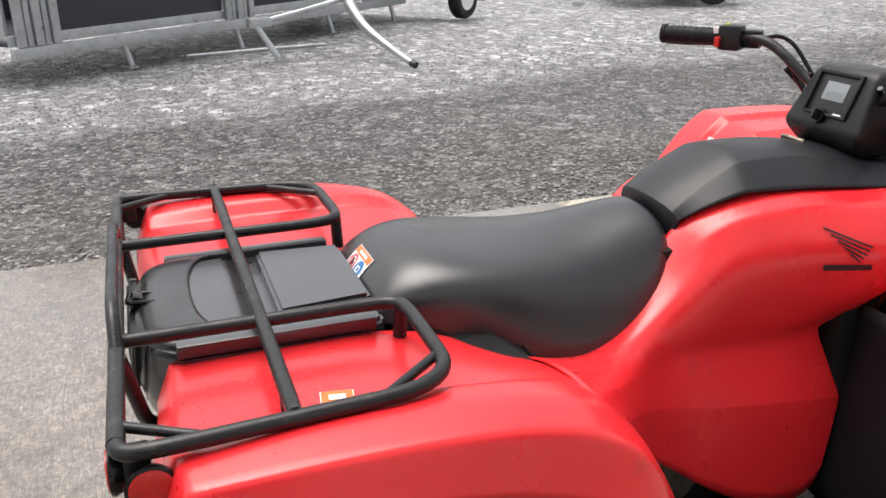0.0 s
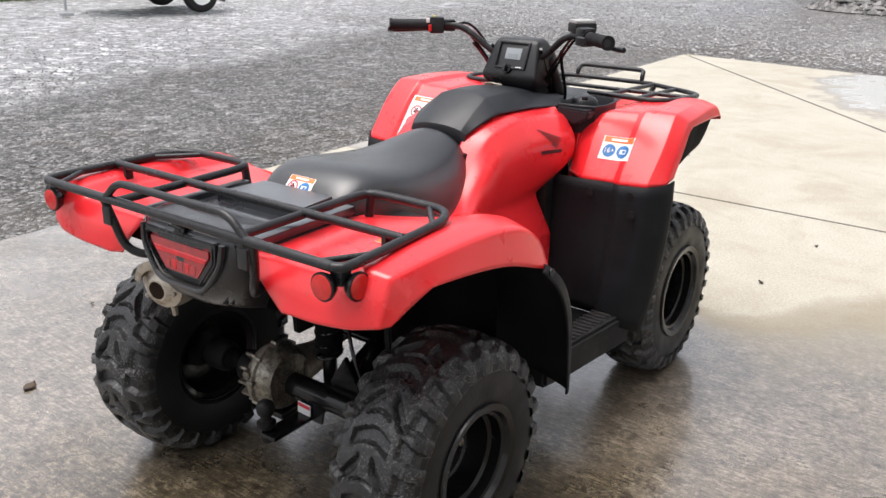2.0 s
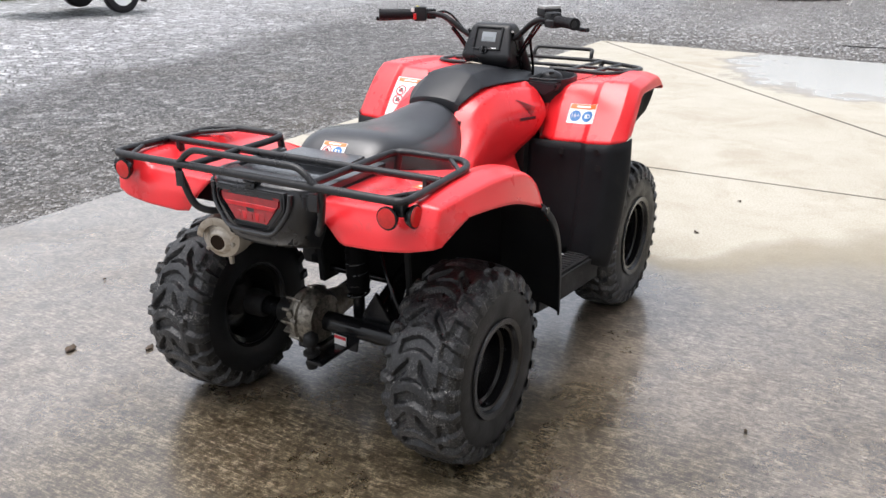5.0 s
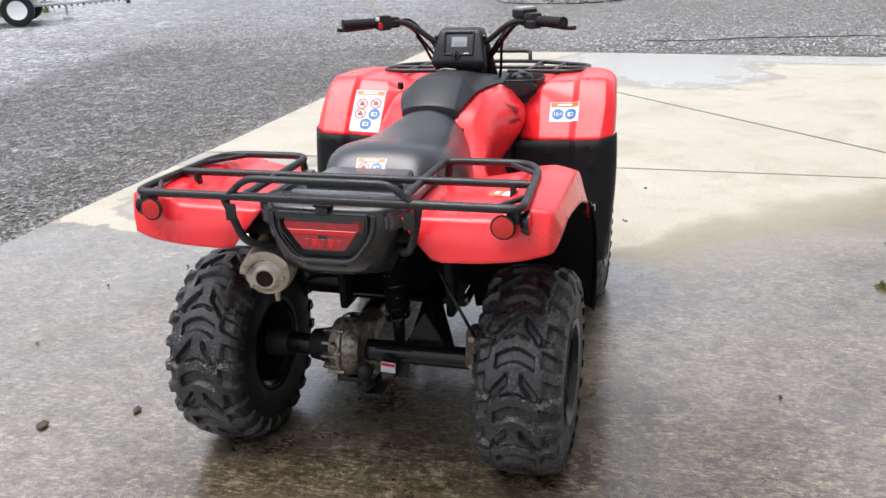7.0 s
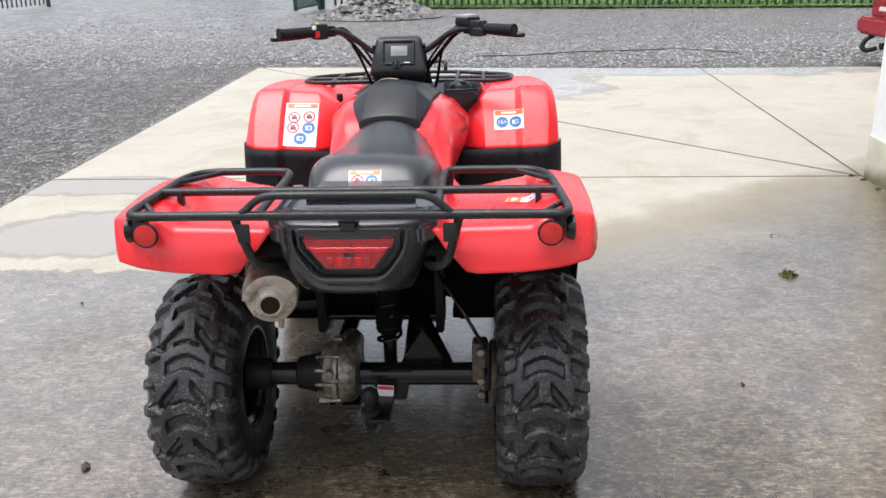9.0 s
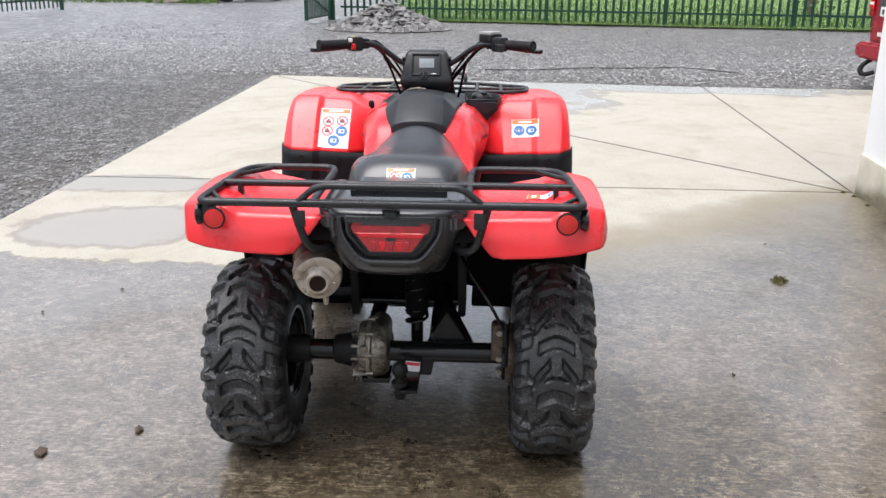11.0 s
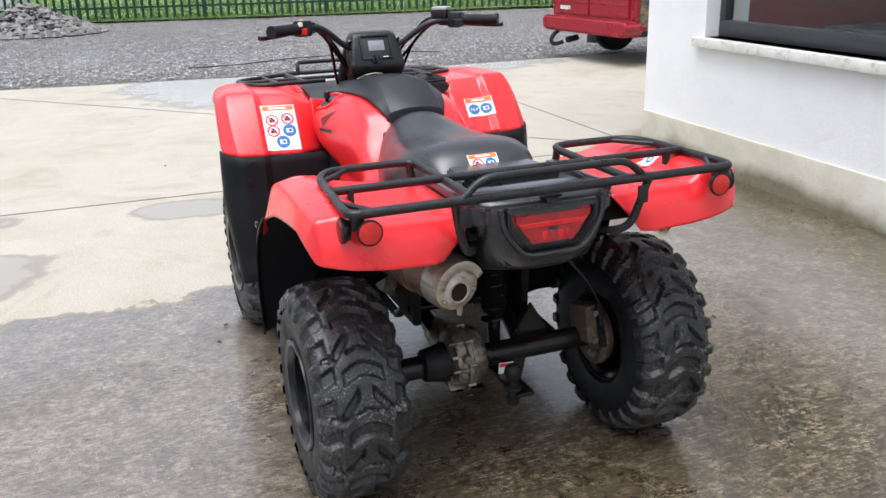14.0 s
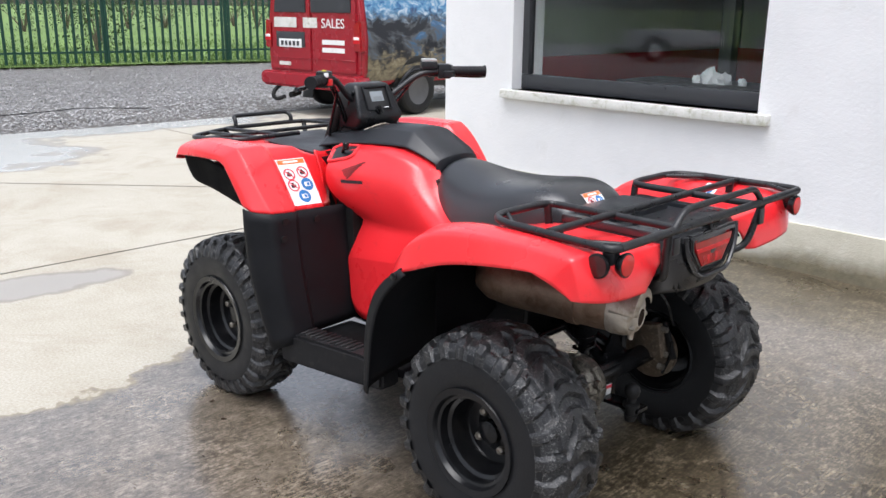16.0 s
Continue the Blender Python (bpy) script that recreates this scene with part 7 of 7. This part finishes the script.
# ---- blue tractor on the lane ----
def tractor():
    top = thing("tractor", "blue farm tractor with white rims and pallet forks", "tractor", (32.6, 9.4, 0), 140)
    mb = pbr("tractor_blue", (0.02, 0.07, 0.42), 0.35, var=0.1, relief=0.05)
    mr = pbr("rusty_steel", (0.12, 0.055, 0.04), 0.7, var=0.3, relief=0.3)
    part("bonnet", boxed((0.9, 0, 1.15), (1.6, 0.75, 0.7), bevel=0.1, seg=3), mb, top)
    part("cab", boxed((-0.6, 0, 1.9), (1.3, 1.4, 1.5), bevel=0.08, seg=2, taper=0.9), M["anthracite"], top, "dark glazed cab")
    part("roof", boxed((-0.6, 0, 2.7), (1.5, 1.5, 0.14), bevel=0.05), mb, top)
    part("chassis", boxed((0.3, 0, 0.75), (2.8, 0.45, 0.35), bevel=0.04), M["dark"], top)
    for x, y, r, w in ((1.3, 0.78, 0.52, 0.34), (1.3, -0.78, 0.52, 0.34), (-0.9, 0.85, 0.78, 0.46), (-0.9, -0.85, 0.78, 0.46)):
        road_wheel(top, (x, y, r), r, w, 1 if y > 0 else -1)
    part("fork_carriage", boxed((2.35, 0, 0.42), (0.12, 1.15, 0.62), bevel=0.02), mr, top)
    # black plate on the carriage face stands for a shaded slot
    part("slot_shade", boxed((2.42, 0, 0.5), (0.02, 0.5, 0.2), bevel=0.004), M["ink"], top)
    for y in (-0.36, 0.36):
        part("loader_arm", tubes([[(0.2, y * 1.5, 1.3), (1.6, y * 1.4, 1.0), (2.3, y, 0.45)]], 0.07, 8, 0.3), mb, top)
        part("fork_tine", boxed((3.0, y, 0.10), (1.3, 0.10, 0.05), (0, 2, 0), 0.01), M["silver"], top)


tractor()


# ---- red van behind the house corner ----
def van():
    top = thing("van", "dark red panel van with a printed side, parked behind the house", "van", (8.03, -5.03, 0), -86)
    m = pbr("van_red_paint", (0.30, 0.012, 0.022), 0.25, var=0.06, big=3, relief=0.02, spec=0.6, dirt=(0.2, 0.03, 0.03), dirt_amount=0.1)
    # side print: patches of black, blue and pale colour, nothing that can be told
    pm, t, n, l, p = nodes_of("printed_film")
    c = coords(t)
    mp = n.new("ShaderNodeMapping")
    mp.inputs["Scale"].default_value = (1.4, 1, 2.2)
    l.new(c, mp.inputs["Vector"])
    f = noise_tex(t, 1.5, 7, 0.6, mp.outputs[0], 0.8)
    g = noise_tex(t, 5.5, 6, 0.6, mp.outputs[0], 0.6)
    col = ramp(t, f, [(0.0, (0.012, 0.013, 0.016)), (0.47, (0.02, 0.022, 0.028)), (0.55, (0.10, 0.11, 0.12)), (0.62, (0.05, 0.14, 0.28)), (0.72, (0.35, 0.40, 0.45))])
    up = n.new("ShaderNodeSeparateXYZ")
    l.new(c, up.inputs[0])
    high = ramp(t, calc(t, "ADD", calc(t, "MULTIPLY", calc(t, "SUBTRACT", up.outputs[2], 1.25), 2.2), g), [(0.45, (0.0,)), (0.8, (1.0,))])
    col = mix(t, high, col, ramp(t, g, [(0.35, (0.03, 0.10, 0.28)), (0.5, (0.12, 0.30, 0.50)), (0.65, (0.55, 0.62, 0.68))]))
    sepn = n.new("ShaderNodeSeparateXYZ")
    l.new(c, sepn.inputs[0])
    low = ramp(t, calc(t, "ADD", calc(t, "MULTIPLY", calc(t, "SUBTRACT", 0.95, sepn.outputs[2]), 2.5), calc(t, "MULTIPLY", calc(t, "SUBTRACT", g, 0.5), 2.0)), [(0.3, (0.0,)), (0.7, (1.0,))])
    col = mix(t, low, col, ramp(t, g, [(0.3, (0.04, 0.035, 0.025)), (0.6, (0.25, 0.21, 0.13)), (0.8, (0.4, 0.36, 0.27))]))
    l.new(col, p.inputs["Base Color"])
    p.inputs["Roughness"].default_value = 0.25
    prof = [(0.86, 0.42), (0.93, 0.60), (0.95, 1.0), (0.92, 1.25), (0.84, 1.75), (0.72, 1.93), (0.0, 1.97)]
    outline = prof + [(-a, b) for a, b in prof[-2::-1]]
    bm = fresh()
    rings = []
    for x, sx, dz in ((0.06, 0.985, 0.0), (0.12, 1.0, 0.0), (3.4, 1.0, 0.0), (4.2, 0.98, 0.02)):
        rings.append([bm.verts.new((x, y * sx, z)) for y, z in outline])
    nose = [bm.verts.new((4.85 - 0.55 * max(0, (z - 1.0)), y * 0.93, min(z, 1.25))) for y, z in outline]
    rings.append(nose)
    for a, b in zip(rings, rings[1:]):
        for j in range(len(outline) - 1):
            bm.faces.new((a[j], a[j + 1], b[j + 1], b[j]))
    bm.faces.new(rings[0])
    bm.faces.new(rings[-1][::-1])
    for a, b in zip(rings, rings[1:]):
        bm.faces.new((a[0], b[0], b[-1], a[-1]))
    bmesh.ops.recalc_face_normals(bm, faces=bm.faces)
    bmesh.ops.bevel(bm, geom=[e for e in bm.edges if len(e.link_faces) == 2 and e.calc_face_angle(0) > 0.5], offset=0.03, segments=3, affect="EDGES")
    part("body", bm, m, top, "dark red painted body")
    # printed film on both sides, following the body
    for s in (1, -1):
        bm = fresh()
        rows = [[bm.verts.new((x, s * (y + 0.004), z)) for y, z in ((0.885, 0.48), (0.935, 0.60), (0.955, 1.0), (0.926, 1.25), (0.846, 1.74))] for x in (0.13, 0.6, 1.4, 2.4, 3.3)]
        for a, b in zip(rows, rows[1:]):
            for j in range(4):
                bm.faces.new((a[j], a[j + 1], b[j + 1], b[j]))
        part("printed_film", bm, pm, top, "side film printed in black and blue patches")
        for x in (1.08, 4.05):
            road_wheel(top, (x, s * 0.86, 0.335), 0.335, 0.22, s, M["rimgrey"])
            # black sheet over the body imitates the shade inside the wheel arch
            bm = fresh()
            edge_v = []
            for k in range(25):
                w = math.pi * (k / 24 * 1.16 - 0.08)
                z = 0.38 + 0.40 * math.sin(w)
                side_y = 0.86 + (z - 0.42) * 0.39 if z < 0.6 else 0.93 + (z - 0.6) * 0.05
                edge_v.append((bm.verts.new((x + 0.41 * math.cos(w), s * (side_y + 0.012), z)), bm.verts.new((x + 0.41 * math.cos(w), s * 0.60, z))))
            for (p0, q0), (p1, q1) in zip(edge_v, edge_v[1:]):
                bm.faces.new((p0, p1, q1, q0))
            bm.faces.new([p for p, q in edge_v])
            bmesh.ops.recalc_face_normals(bm, faces=bm.faces)
            part("arch_shade_sheet", bm, M["ink"], top, smooth=False)
            part("mud_flap", boxed((x - 0.40, s * 0.83, 0.26), (0.02, 0.22, 0.26), (0, 8, 0), 0.004), M["mud"], top)
    bump_b = prism([(0.90, 0.36), (0.95, 0.42), (0.95, 0.52), (0.90, 0.56), (-0.90, 0.56), (-0.95, 0.52), (-0.95, 0.42), (-0.90, 0.36)], "x", -0.09, 0.20, 0.03, 3)
    part("rear_bumper", bump_b, m, top, "red rear bumper")
    for y0, y1 in ((0.015, 0.84), (-0.84, -0.005)):
        d = part("rear_door", prism([(y0, 0.58), (y1, 0.58), (y1 * 1.0, 1.25), (y1 * 0.93, 1.72), (y0, 1.78)], "x", 0.035, 0.075, 0.012, 2), m, top)
        part("door_window", prism([(y0 * 0.9 + y1 * 0.1, 1.33), (y1 * 0.88, 1.33), (y1 * 0.82, 1.66), (y0 * 0.9 + y1 * 0.1, 1.68)], "x", 0.022, 0.045, 0.006), M["anthracite"], d, "dark tinted window")
        part("door_line", boxed((0.03, (y0 + y1) / 2, 0.74), (0.01, abs(y1 - y0) * 0.97, 0.012), bevel=0.002, seg=1), m, d)
    plate_bk = part("plate_recess", boxed((0.034, 0.42, 0.98), (0.012, 0.58, 0.20), bevel=0.01), M["anthracite"], top)
    part("number_plate", boxed((0.026, 0.42, 0.93), (0.008, 0.46, 0.11), bevel=0.003), M["white"], plate_bk, "pale plate with plain bars")
    for k in range(5):
        part("plate_bar", boxed((0.0208, 0.26 + k * 0.08, 0.93), (0.003, 0.05, 0.06)), M["anthracite"], plate_bk)
    for s in (1, -1):
        tl = part("tail_lamp", prism([(s * 0.80, 0.86), (s * 0.945, 0.86), (s * 0.925, 1.24), (s * 0.80, 1.20)], "x", 0.02, 0.20, 0.015, 2), M["lens"], top, "red and white tail lamp")
        part("lamp_band", boxed((0.016, s * 0.868, 1.0), (0.012, 0.12, 0.09), bevel=0.004), M["lens_pale"], tl)
        part("lamp_band", boxed((0.014, s * 0.868, 1.02), (0.012, 0.10, 0.035), bevel=0.003), M["white"], tl)
    cu = bpy.data.curves.new("sign_text", "FONT")
    cu.body, cu.size, cu.align_x, cu.align_y = "SALES", 0.17, "CENTER", "CENTER"
    cu.extrude = 0.002
    cu.materials.append(M["white"])
    tx = new("sign_text", cu)
    tx.parent = top
    tx.matrix_basis = Matrix.Translation((0.030, -0.42, 1.19)) @ Matrix(((0, 0, -1, 0), (-1, 0, 0, 0), (0, 1, 0, 0), (0, 0, 0, 1)))
    for y, z, w, h in ((0.52, 1.20, 0.46, 0.13), (0.02, 1.20, 0.28, 0.13), (-0.42, 0.96, 0.42, 0.06), (-0.42, 0.86, 0.42, 0.06), (0.55, 0.66, 0.24, 0.05)):
        part("sign_bar", boxed((0.0335, y, z), (0.004, w, h), bevel=0.001, seg=1), M["sill"] if y > -0.3 else M["white"], top, "pale lettering bar")
    part("tow_hook", tubes([[(0.0, 0.62, 0.37), (-0.12, 0.62, 0.30), (-0.16, 0.60, 0.22), (-0.12, 0.56, 0.18), (-0.02, 0.50, 0.22)]], 0.028, 10, 0.06), M["dark"], top, "black tow hook")
    part("exhaust", tubes([[(0.1, 0.35, 0.28), (-0.06, 0.35, 0.25)]], 0.04, 12), M["dark"], top)
    part("floor_pan", boxed((2.4, 0, 0.40), (4.4, 1.5, 0.12), bevel=0.02), M["ink"], top)


van()


# ---- inside the showroom window ----
def showroom():
    red = pbr("red_wall_paint", (0.42, 0.02, 0.02), 0.5, var=0.08, relief=0.05)
    gw = pbr("pale_wall_paint", (0.50, 0.52, 0.52), 0.6, var=0.08, relief=0.05)
    w = part("partition_wall", wall_box(0.5, 6.0, -3.6, -3.5, 0.06, 3.2), gw, smooth=False)
    tagged(w, "pale grey inner wall of the showroom", "wall", kind="structure")
    dado = part("dado", wall_box(0.5, 6.0, -3.496, -3.47, 0.07, 1.05), red, smooth=False)
    tagged(dado, "red painted lower band of the inner wall", "trim", kind="structure")
    s = part("partition_side", wall_box(0.36, 0.46, -3.5, -0.35, 0.06, 3.2), gw, smooth=False)
    tagged(s, "pale grey inner side wall", "wall", kind="structure")
    dk = part("dado", wall_box(0.462, 0.49, -3.46, -0.36, 0.07, 1.05), red, smooth=False)
    tagged(dk, "red painted lower band of the side wall", "trim", kind="structure")
    desk = thing("display_counter", "long dark counter behind the window", "counter")
    part("counter_top", wall_box(1.3, 2.9, -0.95, -0.42, 0.90, 0.94, 0.008), M["anthracite"], desk)
    part("counter_body", wall_box(1.35, 2.85, -0.90, -0.46, 0.06, 0.898, 0.006), M["dark"], desk)
    post = part("inner_post", wall_box(1.62, 1.72, -1.3, -1.2, 0.06, 3.2, 0.006), M["anthracite"])
    tagged(post, "dark steel post inside the showroom", "post")
    rng = random.Random(3)
    for k, (u, sz) in enumerate(((1.92, 0.075), (2.02, 0.055), (1.82, 0.04), (2.15, 0.035), (2.33, 0.05), (2.42, 0.07))):
        bm = fresh()
        bmesh.ops.create_icosphere(bm, subdivisions=3, radius=1.0)
        for v in bm.verts:
            f = 1 + 0.55 * noise.noise(v.co * 2.1 + Vector((k * 7, 0, 0))) + 0.3 * noise.noise(v.co * 5 + Vector((0, k * 5, 0)))
            v.co = Vector((v.co.x * sz * f * 0.8, v.co.y * sz * f * 0.7, max(-0.35 * sz, v.co.z * sz * f)))
        c = CORNER + ALONG * u + OUT * -0.62 + Vector((0, 0, 0.94 + 0.35 * sz))
        bmesh.ops.translate(bm, vec=c, verts=bm.verts)
        ob = part("packing_sheet", bm, M["white"])
        tagged(ob, "crumpled white packing sheet on the counter", "packing", group="packing on the counter")


showroom()


# ---- small things lying on the concrete ----
def leaf(at, size, rz, seed):
    bm = fresh()
    rng = random.Random(seed)
    n = 9
    mid = [bm.verts.new((size * (k / (n - 1) - 0.5), 0, 0.003 + 0.004 * math.sin(k * 1.1 + seed) + 0.003)) for k in range(n)]
    for s in (1, -1):
        edge = [bm.verts.new((size * (k / (n - 1) - 0.5), s * size * 0.3 * math.sin(math.pi * k / (n - 1)) * rng.uniform(0.7, 1.2) + s * 0.0005, 0.002 + rng.uniform(0, 0.006))) for k in range(n)]
        for k in range(n - 1):
            q = (mid[k], mid[k + 1], edge[k + 1], edge[k])
            bm.faces.new(q if s < 0 else q[::-1])
    ob = part("fallen_leaf", bm, M["dead"])
    ob.matrix_basis = pose(*at, 0, 0, rz)
    sol = ob.modifiers.new("thickness", "SOLIDIFY")
    sol.thickness = 0.0012
    return tagged(ob, "small curled brown dead leaf on the concrete", "leaf", group="fallen leaves")


M["dead"] = pbr("dead_leaf", (0.055, 0.035, 0.02), 0.7, var=0.4, big=60, relief=0.3)
for k, (x, y, s, a) in enumerate(((-0.235, 1.142, 0.065, 30), (-0.08, 0.887, 0.05, 200), (1.20, 1.463, 0.022, 10), (1.042, 0.668, 0.02, 50), (1.2, 0.62, 0.02, 80), (2.9, -0.62, 0.03, 0), (2.25, -0.55, 0.035, 45), (0.45, -1.2, 0.02, 10), (4.3, 0.6, 0.02, 0), (0.9, 1.7, 0.018, 70), (0.3, 1.6, 0.02, 20), (2.1, -1.8, 0.02, 120))):
    leaf((x, y, 0.001), s, a, k)


def moss_clump(at, r):
    bm = fresh()
    rng = random.Random(9)
    for k in range(60):
        a, d = rng.uniform(0, 6.28), r * math.sqrt(rng.random())
        h = (1 - d / r) * r * 0.9 + 0.004
        c = Vector((d * math.cos(a), d * math.sin(a), h * rng.uniform(0.2, 0.9)))
        tip = c + Vector((rng.uniform(-1, 1), rng.uniform(-1, 1), rng.uniform(0.1, 1))) * r * 0.35
        side = (tip - c).orthogonal().normalized() * r * 0.12
        base = Vector((c.x, c.y, 0.0))
        bm.faces.new([bm.verts.new(base - side), bm.verts.new(base + side), bm.verts.new(c + side), bm.verts.new(tip), bm.verts.new(c - side)])
    ob = part("moss_clump", bm, M["moss"])
    ob.location = at
    return tagged(ob, "small brown-green moss clump lying on wet concrete", "moss")


M["moss"] = pbr("moss", (0.095, 0.09, 0.022), 0.9, var=0.4, big=50, relief=0.4)
moss_clump((1.514, -1.697, 0.001), 0.04)
for k, (u, d) in enumerate(((0.12, 0.06), (0.35, 0.05), (0.02, 0.10))):
    c = CORNER + ALONG * u + OUT * d
    moss_clump((c.x, c.y, 0.001), 0.016)
